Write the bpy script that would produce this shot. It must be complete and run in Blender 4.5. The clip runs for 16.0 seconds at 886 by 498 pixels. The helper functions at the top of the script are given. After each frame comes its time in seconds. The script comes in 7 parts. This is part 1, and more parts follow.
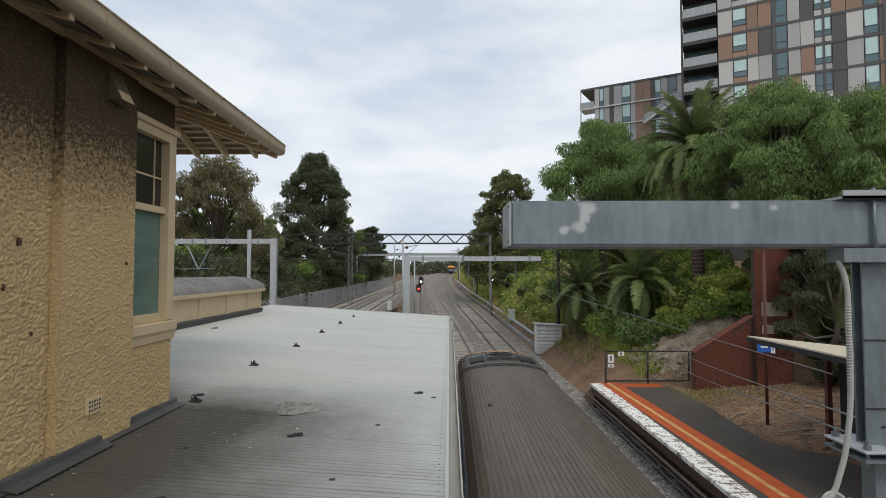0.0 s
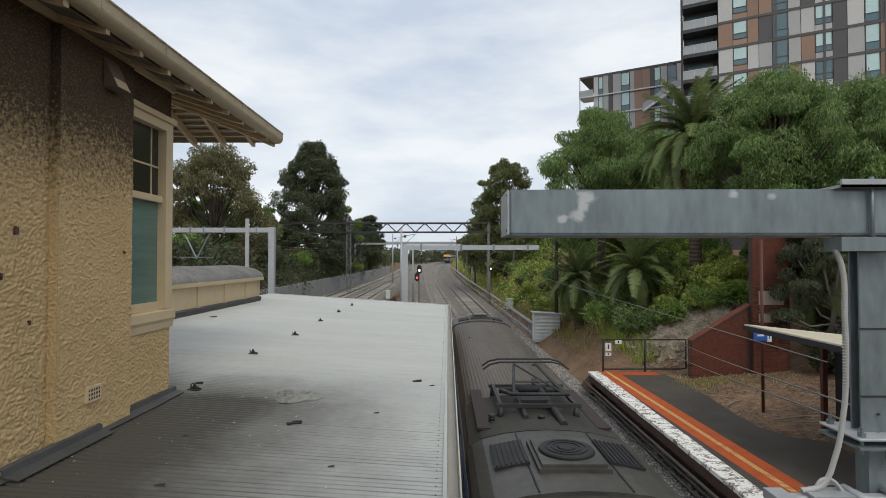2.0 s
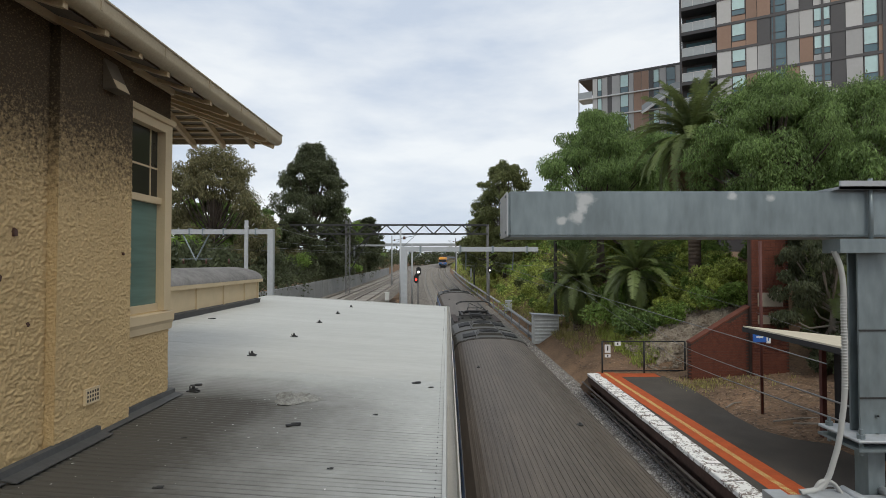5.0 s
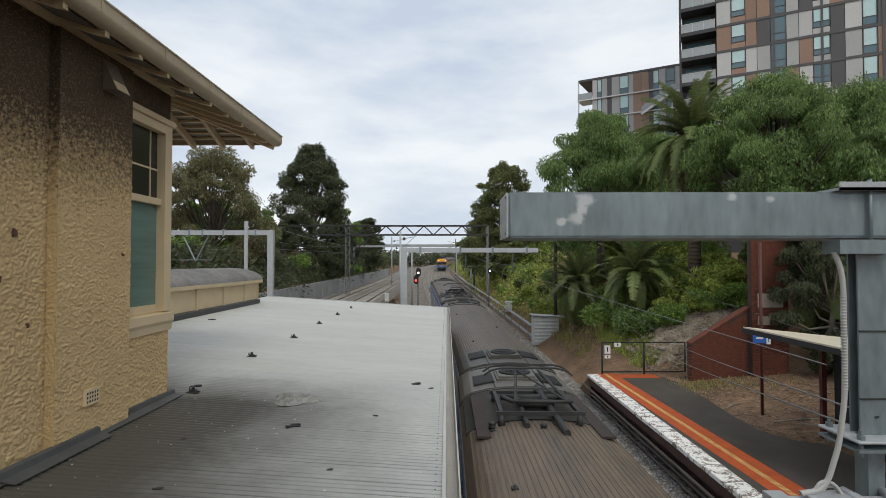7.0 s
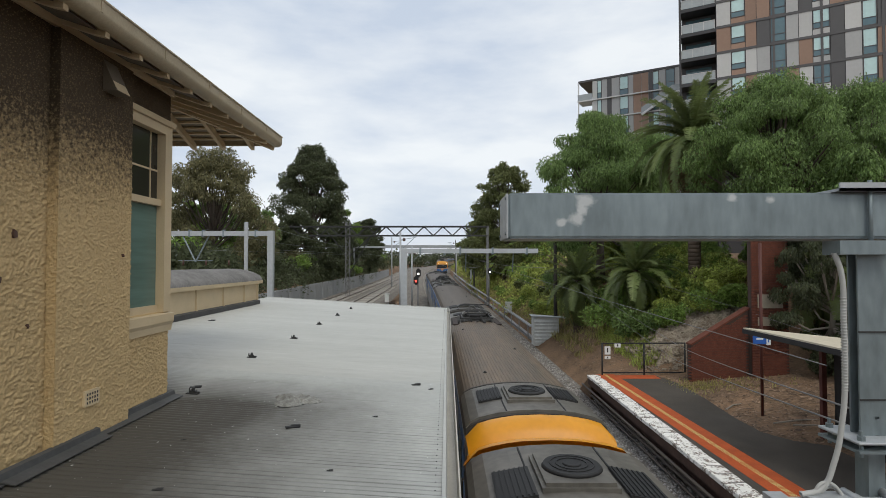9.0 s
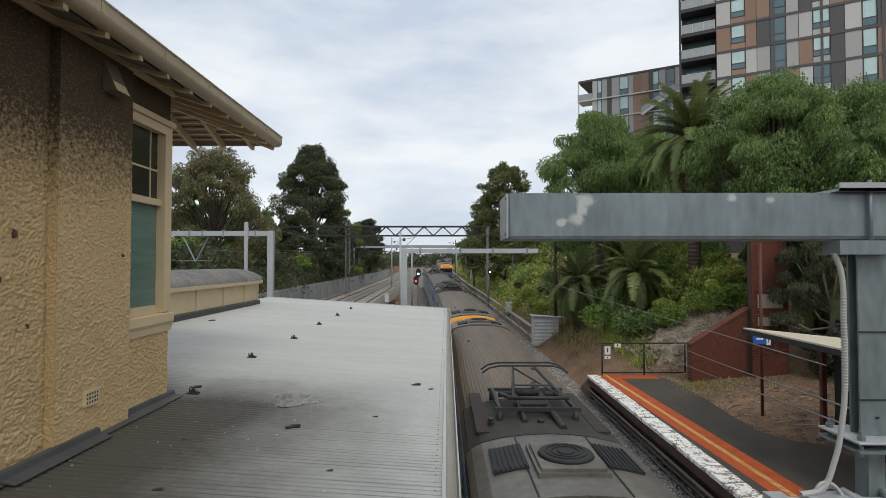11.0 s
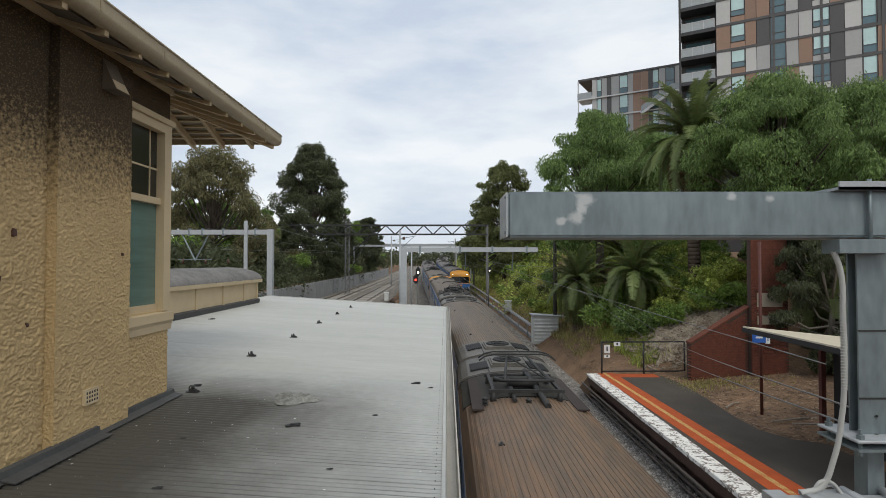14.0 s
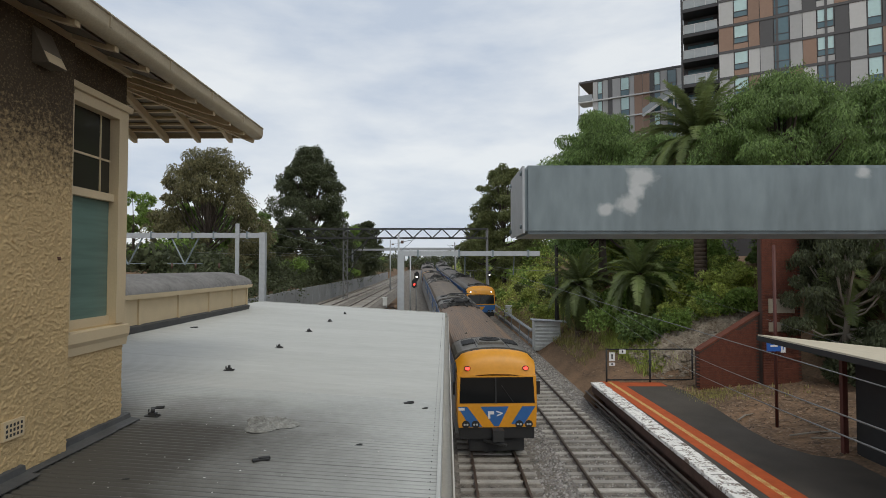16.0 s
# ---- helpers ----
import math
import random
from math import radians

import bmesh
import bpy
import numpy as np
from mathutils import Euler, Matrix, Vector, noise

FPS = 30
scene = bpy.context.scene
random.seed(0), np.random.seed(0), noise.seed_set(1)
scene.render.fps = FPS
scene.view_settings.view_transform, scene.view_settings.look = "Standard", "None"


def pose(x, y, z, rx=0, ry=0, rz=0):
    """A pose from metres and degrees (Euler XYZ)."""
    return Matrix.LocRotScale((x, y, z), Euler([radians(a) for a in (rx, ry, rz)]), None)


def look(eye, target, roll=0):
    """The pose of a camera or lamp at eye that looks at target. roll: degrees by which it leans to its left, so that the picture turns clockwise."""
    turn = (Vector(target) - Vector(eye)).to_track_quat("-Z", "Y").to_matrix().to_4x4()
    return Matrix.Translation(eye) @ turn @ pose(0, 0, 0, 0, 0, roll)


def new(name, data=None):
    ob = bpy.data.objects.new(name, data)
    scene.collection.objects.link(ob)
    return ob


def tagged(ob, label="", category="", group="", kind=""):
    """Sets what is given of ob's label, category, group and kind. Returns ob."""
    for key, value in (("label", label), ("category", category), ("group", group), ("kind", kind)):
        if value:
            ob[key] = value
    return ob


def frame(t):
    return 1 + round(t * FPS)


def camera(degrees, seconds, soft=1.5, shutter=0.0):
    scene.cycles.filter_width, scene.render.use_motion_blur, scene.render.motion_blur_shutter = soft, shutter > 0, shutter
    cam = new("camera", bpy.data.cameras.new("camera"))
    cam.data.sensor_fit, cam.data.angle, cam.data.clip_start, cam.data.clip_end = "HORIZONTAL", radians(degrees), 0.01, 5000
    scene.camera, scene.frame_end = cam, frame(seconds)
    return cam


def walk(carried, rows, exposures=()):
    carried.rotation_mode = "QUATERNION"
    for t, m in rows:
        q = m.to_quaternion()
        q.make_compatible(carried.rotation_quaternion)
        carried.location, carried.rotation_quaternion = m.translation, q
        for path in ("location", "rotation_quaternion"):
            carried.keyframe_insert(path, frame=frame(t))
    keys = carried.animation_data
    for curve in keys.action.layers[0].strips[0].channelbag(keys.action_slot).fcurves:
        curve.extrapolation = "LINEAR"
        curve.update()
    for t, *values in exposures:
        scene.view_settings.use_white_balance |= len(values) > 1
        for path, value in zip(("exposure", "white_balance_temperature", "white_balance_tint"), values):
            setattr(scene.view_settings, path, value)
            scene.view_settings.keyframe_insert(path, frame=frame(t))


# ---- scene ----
cam = camera(78.5, 16.0, soft=0.6)
EYE = (0.0, 0.0, 6.8)


def aim(left, up, fwd=0.0, side=0.0, rise=0.0):
    """Camera pose: turned to the left and lifted, in degrees, and moved on along the line."""
    return pose(EYE[0] + side, EYE[1] + fwd, EYE[2] + rise, 90 + up, 0, left)


walk(cam, [
    (0.0, aim(0.70, 2.39)), (0.2, aim(0.65, 1.9)), (0.4, aim(0.61, 1.43)), (0.6, aim(0.59, 1.32)), (1.0, aim(0.59, 1.29)),
    (2.0, aim(0.52, 1.21)), (3.0, aim(0.49, 1.25)), (4.0, aim(0.46, 1.3)), (6.5, aim(0.42, 1.49)), (8.0, aim(0.42, 1.49)),
    (9.0, aim(0.42, 1.57)), (11.5, aim(0.42, 1.57)), (12.5, aim(0.42, 1.49)), (13.5, aim(0.42, 1.49)), (14.5, aim(0.35, 1.36)),
    (15.5, aim(0.36, 1.34)), (15.7, aim(0.36, 1.45, 0.3, 0.015, 0.005)), (16.0, aim(0.36, 1.85, 1.0, 0.05, 0.02))],
    exposures=[(0.0, 0.0, 6330, 7.5), (15.6, 0.0, 6330, 7.5), (16.0, -0.16, 6330, 7.5)])

# ---- light ----
world = bpy.data.worlds.new("overcast_sky")
scene.world = world
world.use_nodes = True
wn, wl = world.node_tree.nodes, world.node_tree.links
sky = wn.new("ShaderNodeTexSky")
sky.sky_type, sky.sun_disc = "NISHITA", False
sky.sun_elevation, sky.sun_rotation = radians(52), radians(150)
sky.air_density, sky.dust_density = 1.0, 2.0
# cloud cover: broad pale layers over the clear sky
coord = wn.new("ShaderNodeTexCoord")
mapping = wn.new("ShaderNodeMapping")
mapping.inputs["Scale"].default_value = (1.0, 1.0, 3.2)
cloud = wn.new("ShaderNodeTexNoise")
cloud.inputs["Scale"].default_value, cloud.inputs["Detail"].default_value, cloud.inputs["Roughness"].default_value = 2.6, 7, 0.52
ramp = wn.new("ShaderNodeValToRGB")
ramp.color_ramp.elements[0].position, ramp.color_ramp.elements[0].color = 0.34, (0.63, 0.69, 0.80, 1)
ramp.color_ramp.elements[1].position, ramp.color_ramp.elements[1].color = 0.60, (0.96, 0.965, 0.975, 1)
bg_sky, bg_cloud, mix_bg = wn["Background"], wn.new("ShaderNodeBackground"), wn.new("ShaderNodeMixShader")
bg_sky.inputs["Strength"].default_value = 0.10
bg_cloud.inputs["Strength"].default_value = 1.03
mix_bg.inputs["Fac"].default_value = 0.88
wl.new(coord.outputs["Generated"], mapping.inputs["Vector"])
wl.new(mapping.outputs["Vector"], cloud.inputs["Vector"])
wl.new(cloud.outputs["Fac"], ramp.inputs["Fac"])
wl.new(ramp.outputs["Color"], bg_cloud.inputs["Color"])
wl.new(sky.outputs["Color"], bg_sky.inputs["Color"])
wl.new(bg_sky.outputs["Background"], mix_bg.inputs[1])
wl.new(bg_cloud.outputs["Background"], mix_bg.inputs[2])
wl.new(mix_bg.outputs["Shader"], wn["World Output"].inputs["Surface"])
sun = new("sun", bpy.data.lights.new("sun", "SUN"))
sun.data.energy, sun.data.angle, sun.data.color = 1.1, radians(25), (1.0, 0.92, 0.77)
sun.matrix_world = look((30, -60, 90), (0, 10, 0))
scene.view_settings.exposure = 0.0


# ---- materials ----
def mat(name, col, rough=0.7, metal=0.0, var=0.25, scale=3.0, fine=40.0, bump=0.15, stretch=(1, 1, 1), col2=None, island=0.0, spec=0.5, dist=0.01, rnd=0.0):
    """A worn surface: base colour varied by a broad and a fine noise, with fine relief."""
    m = bpy.data.materials.new(name)
    m.use_nodes = True
    n, l = m.node_tree.nodes, m.node_tree.links
    b = n["Principled BSDF"]
    b.inputs["Roughness"].default_value, b.inputs["Metallic"].default_value = rough, metal
    b.inputs["Specular IOR Level"].default_value = spec
    tc, mp = n.new("ShaderNodeTexCoord"), n.new("ShaderNodeMapping")
    mp.inputs["Scale"].default_value = stretch
    l.new(tc.outputs["Object"], mp.inputs["Vector"])
    if rnd:  # alike pieces each get their own stretch of the pattern
        l.new(n.new("ShaderNodeObjectInfo").outputs["Location"], mp.inputs["Location"])
    broad, small = n.new("ShaderNodeTexNoise"), n.new("ShaderNodeTexNoise")
    broad.inputs["Scale"].default_value, broad.inputs["Detail"].default_value = scale, 6
    small.inputs["Scale"].default_value, small.inputs["Detail"].default_value = fine, 4
    l.new(mp.outputs["Vector"], broad.inputs["Vector"]), l.new(mp.outputs["Vector"], small.inputs["Vector"])
    r = n.new("ShaderNodeValToRGB")
    c2 = col2 or tuple(c * (1 - var) for c in col)
    r.color_ramp.elements[0].position, r.color_ramp.elements[1].position = 0.32, 0.68
    r.color_ramp.elements[0].color, r.color_ramp.elements[1].color = (*c2, 1), (*col, 1)
    add = n.new("ShaderNodeMath")
    add.operation = "MULTIPLY_ADD"
    add.inputs[1].default_value, add.inputs[2].default_value = 0.45, 0.0
    l.new(small.outputs["Fac"], add.inputs[0])
    sm = n.new("ShaderNodeMath")
    sm.operation = "MULTIPLY_ADD"
    sm.inputs[1].default_value = 0.55
    l.new(broad.outputs["Fac"], sm.inputs[0]), l.new(add.outputs[0], sm.inputs[2])
    l.new(sm.outputs[0], r.inputs["Fac"])
    out = r.outputs["Color"]
    if island or rnd:
        hs = n.new("ShaderNodeHueSaturation")
        mr = n.new("ShaderNodeMapRange")
        k = island or rnd
        mr.inputs["To Min"].default_value, mr.inputs["To Max"].default_value = 1 - k, 1 + k
        if island:
            l.new(n.new("ShaderNodeNewGeometry").outputs["Random Per Island"], mr.inputs["Value"])
        else:
            l.new(n.new("ShaderNodeObjectInfo").outputs["Random"], mr.inputs["Value"])
        l.new(mr.outputs[0], hs.inputs["Value"]), l.new(out, hs.inputs["Color"])
        out = hs.outputs["Color"]
    l.new(out, b.inputs["Base Color"])
    if bump:
        bp = n.new("ShaderNodeBump")
        bp.inputs["Strength"].default_value, bp.inputs["Distance"].default_value = bump, dist
        l.new(small.outputs["Fac"], bp.inputs["Height"]), l.new(bp.outputs["Normal"], b.inputs["Normal"])
    return m


def glow(name, col, strength):
    m = bpy.data.materials.new(name)
    m.use_nodes = True
    b = m.node_tree.nodes["Principled BSDF"]
    b.inputs["Base Color"].default_value = (*col, 1)
    b.inputs["Emission Color"].default_value, b.inputs["Emission Strength"].default_value = (*col, 1), strength
    return m


M = {}


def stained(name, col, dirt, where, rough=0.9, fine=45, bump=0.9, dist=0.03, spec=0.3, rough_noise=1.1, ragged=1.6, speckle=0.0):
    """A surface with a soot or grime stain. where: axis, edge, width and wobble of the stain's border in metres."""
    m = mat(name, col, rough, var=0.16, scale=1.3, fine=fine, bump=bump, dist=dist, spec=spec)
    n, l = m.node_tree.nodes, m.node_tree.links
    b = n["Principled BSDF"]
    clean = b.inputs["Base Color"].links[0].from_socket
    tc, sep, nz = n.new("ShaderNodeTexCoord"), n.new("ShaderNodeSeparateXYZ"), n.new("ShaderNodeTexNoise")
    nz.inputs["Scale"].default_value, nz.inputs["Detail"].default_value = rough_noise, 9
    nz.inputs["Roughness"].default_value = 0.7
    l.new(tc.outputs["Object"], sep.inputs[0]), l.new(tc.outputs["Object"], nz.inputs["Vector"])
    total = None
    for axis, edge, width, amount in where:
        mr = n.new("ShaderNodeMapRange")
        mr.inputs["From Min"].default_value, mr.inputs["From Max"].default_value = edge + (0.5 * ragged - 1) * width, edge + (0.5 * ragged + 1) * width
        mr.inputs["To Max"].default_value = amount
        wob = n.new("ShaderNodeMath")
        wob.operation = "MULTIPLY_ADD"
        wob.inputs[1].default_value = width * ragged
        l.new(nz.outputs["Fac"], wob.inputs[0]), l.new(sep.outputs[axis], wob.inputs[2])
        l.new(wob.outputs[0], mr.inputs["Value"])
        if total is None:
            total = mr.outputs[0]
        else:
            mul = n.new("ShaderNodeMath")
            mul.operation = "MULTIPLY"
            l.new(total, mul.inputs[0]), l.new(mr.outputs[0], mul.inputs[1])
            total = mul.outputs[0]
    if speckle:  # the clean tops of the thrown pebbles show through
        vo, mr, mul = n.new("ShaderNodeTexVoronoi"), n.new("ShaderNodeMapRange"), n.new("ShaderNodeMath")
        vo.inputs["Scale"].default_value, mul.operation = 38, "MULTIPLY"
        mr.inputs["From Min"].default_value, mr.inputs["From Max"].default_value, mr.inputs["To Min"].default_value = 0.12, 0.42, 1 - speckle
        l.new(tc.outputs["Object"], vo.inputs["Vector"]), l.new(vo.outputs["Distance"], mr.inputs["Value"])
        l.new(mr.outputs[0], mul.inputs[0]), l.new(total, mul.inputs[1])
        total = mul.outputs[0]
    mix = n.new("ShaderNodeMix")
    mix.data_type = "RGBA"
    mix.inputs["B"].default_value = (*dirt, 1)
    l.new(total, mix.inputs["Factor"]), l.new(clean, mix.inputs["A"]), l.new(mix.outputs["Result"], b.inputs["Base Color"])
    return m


def grooved(m, pitch, dark, amount):
    """Grime lying in the valleys of a corrugated sheet."""
    n, l = m.node_tree.nodes, m.node_tree.links
    b = n["Principled BSDF"]
    under = b.inputs["Base Color"].links[0].from_socket
    tc, sep = n.new("ShaderNodeTexCoord"), n.new("ShaderNodeSeparateXYZ")
    l.new(tc.outputs["Object"], sep.inputs[0])
    k, c, mr, nz, mul, mix = n.new("ShaderNodeMath"), n.new("ShaderNodeMath"), n.new("ShaderNodeMapRange"), n.new("ShaderNodeTexNoise"), n.new("ShaderNodeMath"), n.new("ShaderNodeMix")
    k.operation, c.operation, mul.operation = "MULTIPLY", "COSINE", "MULTIPLY"
    k.inputs[1].default_value = 2 * math.pi / pitch
    mr.inputs["From Min"].default_value, mr.inputs["From Max"].default_value = -0.1, -0.95
    mr.inputs["To Max"].default_value = amount
    mp = n.new("ShaderNodeMapping")
    mp.inputs["Scale"].default_value = (0.35, 3.0, 1)
    l.new(tc.outputs["Object"], mp.inputs["Vector"]), l.new(mp.outputs["Vector"], nz.inputs["Vector"])
    nz.inputs["Scale"].default_value, nz.inputs["Detail"].default_value = 1.6, 5
    st = n.new("ShaderNodeMapRange")
    st.inputs["From Min"].default_value, st.inputs["From Max"].default_value = 0.35, 0.62
    l.new(nz.outputs["Fac"], st.inputs["Value"])
    l.new(sep.outputs["Y"], k.inputs[0]), l.new(k.outputs[0], c.inputs[0]), l.new(c.outputs[0], mr.inputs["Value"])
    l.new(mr.outputs[0], mul.inputs[0]), l.new(st.outputs[0], mul.inputs[1])
    mix.data_type = "RGBA"
    mix.inputs["B"].default_value = (*dark, 1)
    l.new(mul.outputs[0], mix.inputs["Factor"]), l.new(under, mix.inputs["A"]), l.new(mix.outputs["Result"], b.inputs["Base Color"])
    return m


def blotched(m, spots, pale):
    """Pale oxide bloom on galvanised steel: ragged patches (x, y, z, radius) in the thing's own space."""
    n, l = m.node_tree.nodes, m.node_tree.links
    b = n["Principled BSDF"]
    tc, nz = n.new("ShaderNodeTexCoord"), n.new("ShaderNodeTexNoise")
    nz.inputs["Scale"].default_value, nz.inputs["Detail"].default_value = 16, 6
    l.new(tc.outputs["Object"], nz.inputs["Vector"])
    for x, y, z, r in spots:
        under = b.inputs["Base Color"].links[0].from_socket
        d, mr, add, mix = n.new("ShaderNodeVectorMath"), n.new("ShaderNodeMapRange"), n.new("ShaderNodeMath"), n.new("ShaderNodeMix")
        d.operation, add.operation, mix.data_type = "DISTANCE", "MULTIPLY_ADD", "RGBA"
        d.inputs[1].default_value = (x, y, z)
        add.inputs[1].default_value = 2.2 * r
        mr.inputs["From Min"].default_value, mr.inputs["From Max"].default_value, mr.inputs["To Max"].default_value = 2.1 * r, 1.5 * r, 0.85
        mix.inputs["B"].default_value = (*pale, 1)
        l.new(tc.outputs["Object"], d.inputs[0]), l.new(nz.outputs["Fac"], add.inputs[0]), l.new(d.outputs["Value"], add.inputs[2])
        l.new(add.outputs[0], mr.inputs["Value"]), l.new(mr.outputs[0], mix.inputs["Factor"])
        l.new(under, mix.inputs["A"]), l.new(mix.outputs["Result"], b.inputs["Base Color"])
    return m


def leafy(name, col, rough=0.65, rnd=0.0):
    """Leaves: a coloured, slightly glossy skin that lets some light through."""
    m = mat(name, col, rough, var=0.45, scale=0.4, fine=3, bump=0, island=0.0 if rnd else 0.5, rnd=rnd)
    n, l = m.node_tree.nodes, m.node_tree.links
    b = n["Principled BSDF"]
    tr, mx, gm = n.new("ShaderNodeBsdfTranslucent"), n.new("ShaderNodeMixShader"), n.new("ShaderNodeGamma")
    gm.inputs["Gamma"].default_value = 0.85
    mx.inputs["Fac"].default_value = 0.36
    l.new(b.inputs["Base Color"].links[0].from_socket, gm.inputs["Color"]), l.new(gm.outputs["Color"], tr.inputs["Color"])
    l.new(b.outputs["BSDF"], mx.inputs[1]), l.new(tr.outputs["BSDF"], mx.inputs[2])
    l.new(mx.outputs["Shader"], n["Material Output"].inputs["Surface"])
    return m


def glass(name, col, rough=0.05, spec=0.6):
    return mat(name, col, rough, var=0.15, scale=0.6, fine=3, bump=0.0, spec=spec)


# dark upper band: soot stain, with the eaves' shade put into its colour
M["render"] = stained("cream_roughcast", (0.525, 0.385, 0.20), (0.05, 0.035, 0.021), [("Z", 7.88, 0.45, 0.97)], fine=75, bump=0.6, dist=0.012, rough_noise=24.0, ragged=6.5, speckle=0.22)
M["cream"] = mat("cream_paint", (0.58, 0.46, 0.29), 0.6, var=0.18, scale=2, fine=60, bump=0.05)
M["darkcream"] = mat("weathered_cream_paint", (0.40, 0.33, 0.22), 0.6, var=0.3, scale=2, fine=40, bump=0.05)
# cream darkened to paint in the vent hood's shaded side
M["shadecream"] = mat("shaded_cream_paint", (0.14, 0.11, 0.075), 0.7, var=0.3)
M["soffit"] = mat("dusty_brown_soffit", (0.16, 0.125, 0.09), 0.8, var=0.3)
M["matting"] = mat("sooty_matting", (0.05, 0.047, 0.038), 0.8, var=0.5, scale=1.5, fine=9, bump=0.1)
M["pipe"] = mat("dull_brown_pipe", (0.15, 0.12, 0.10), 0.6, 0.3, var=0.3)
M["creamroof"] = mat("cream_roof_paint", (0.62, 0.55, 0.42), 0.6, var=0.15)
M["roof"] = grooved(stained("weathered_roof_sheet", (0.44, 0.45, 0.435), (0.052, 0.047, 0.039), [("Y", 8.7, -0.9, 0.95), ("X", -1.5, -1.25, 1.0)], 0.5, 9, 0.02, 0.01, 0.4), 0.0955, (0.05, 0.047, 0.042), 0.75)
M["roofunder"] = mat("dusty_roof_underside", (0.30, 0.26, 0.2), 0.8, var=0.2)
M["roofpale"] = mat("pale_roof_sheet", (0.49, 0.495, 0.472), 0.6, var=0.18, scale=0.5, fine=5, bump=0.02, stretch=(0.35, 2.0, 1))
M["gutter"] = mat("pale_gutter_paint", (0.50, 0.47, 0.41), 0.55, var=0.25, scale=1.5)
M["galv"] = mat("galvanised_steel", (0.26, 0.31, 0.33), 0.42, 0.35, var=0.4, scale=5, fine=26, bump=0.02, stretch=(1, 1, 0.35))
M["galvbeam"] = blotched(mat("bloomed_galvanised_steel", (0.26, 0.31, 0.33), 0.42, 0.35, var=0.45, scale=4, fine=22, bump=0.02, stretch=(1, 1, 0.3)), [(0.755, 2.95, 7.14, 0.06), (0.70, 2.95, 7.045, 0.045), (0.74, 2.95, 7.09, 0.035), (0.62, 2.95, 7.03, 0.028), (1.55, 2.95, 7.16, 0.035), (1.76, 2.95, 7.15, 0.03)], (0.55, 0.56, 0.56))
M["galvpale"] = mat("pale_galvanised_steel", (0.46, 0.48, 0.50), 0.5, 0.25, var=0.2, scale=6, fine=30, bump=0.02)
M["steelgrey"] = mat("grey_painted_steel", (0.2, 0.2, 0.2), 0.6, 0.2, var=0.3)
M["darkmetal"] = mat("dark_grimy_metal", (0.055, 0.055, 0.055), 0.6, 0.3, var=0.4)
M["lead"] = mat("dull_lead", (0.085, 0.085, 0.085), 0.7, 0.1, var=0.4, scale=3, fine=20, bump=0.2)
M["oldzinc"] = mat("old_zinc_sheet", (0.24, 0.23, 0.22), 0.75, 0.1, var=0.5, scale=1.2, fine=8, bump=0.1)
M["rag"] = mat("dirty_cloth", (0.36, 0.36, 0.335), 0.95, scale=9, fine=40, bump=0.6, col2=(0.09, 0.085, 0.075))
M["dark"] = mat("dark_interior", (0.02, 0.02, 0.02), 0.9, bump=0)
M["glassdark"] = glass("dark_window_glass", (0.036, 0.034, 0.026), 0.08, 0.35)
M["frost"] = mat("green_frosted_glass", (0.15, 0.235, 0.20), 0.3, var=0.45, scale=1.2, fine=6, bump=0, stretch=(0.2, 0.2, 3.0))
M["trainroof"] = mat("grimy_train_roof", (0.145, 0.118, 0.092), 0.55, 0.1, var=0.5, scale=0.5, fine=6, bump=0.03, stretch=(3, 0.25, 1), spec=0.4)
M["trainmid"] = mat("dusty_train_roof", (0.215, 0.158, 0.108), 0.58, 0.1, scale=0.5, fine=6, bump=0.03, stretch=(3, 0.22, 1), col2=(0.095, 0.083, 0.068), spec=0.4)
M["trainrust"] = mat("rusty_train_roof", (0.27, 0.165, 0.095), 0.6, 0.1, scale=0.5, fine=6, bump=0.03, stretch=(3, 0.22, 1), col2=(0.10, 0.085, 0.07), spec=0.4)
M["trainroofdark"] = mat("sooty_train_roof", (0.07, 0.062, 0.055), 0.6, 0.1, var=0.4, scale=1.2, fine=8, bump=0.03)
M["podgrey"] = mat("sooty_pod_paint", (0.175, 0.162, 0.14), 0.5, 0.1, var=0.55, scale=1.2, fine=7, bump=0.02)
M["poddark"] = mat("black_sooty_pod_paint", (0.085, 0.08, 0.068), 0.5, 0.1, var=0.55, scale=1.2, fine=7, bump=0.02)
M["trainwood"] = mat("dark_boards", (0.05, 0.035, 0.03), 0.8, var=0.4)
M["silver"] = mat("brushed_silver", (0.42, 0.44, 0.46), 0.35, 0.6, var=0.15, scale=1, fine=5, bump=0)
M["black"] = mat("black_grime", (0.022, 0.022, 0.023), 0.7, var=0.4)
M["yellow"] = mat("yellow_train_paint", (0.72, 0.31, 0.012), 0.4, var=0.16, scale=1.2, fine=8, bump=0.0)
M["blue"] = mat("blue_train_paint", (0.035, 0.13, 0.36), 0.35, var=0.15, scale=1, fine=8, bump=0.0)
M["screen"] = glass("windscreen_glass", (0.012, 0.013, 0.014), 0.05, 0.35)
M["lens"] = glass("lamp_glass", (0.5, 0.5, 0.5), 0.1)
M["redlight"] = glow("red_lamp", (1.0, 0.06, 0.04), 3.0)
M["headlight"] = glow("white_lamp", (1.0, 0.95, 0.85), 2.5)
M["greylight"] = glass("unlit_lens", (0.1, 0.1, 0.1))
M["ground"] = mat("dry_earth_and_litter", (0.29, 0.175, 0.10), 0.95, scale=0.5, fine=9, bump=0.7, dist=0.06, col2=(0.075, 0.05, 0.03))
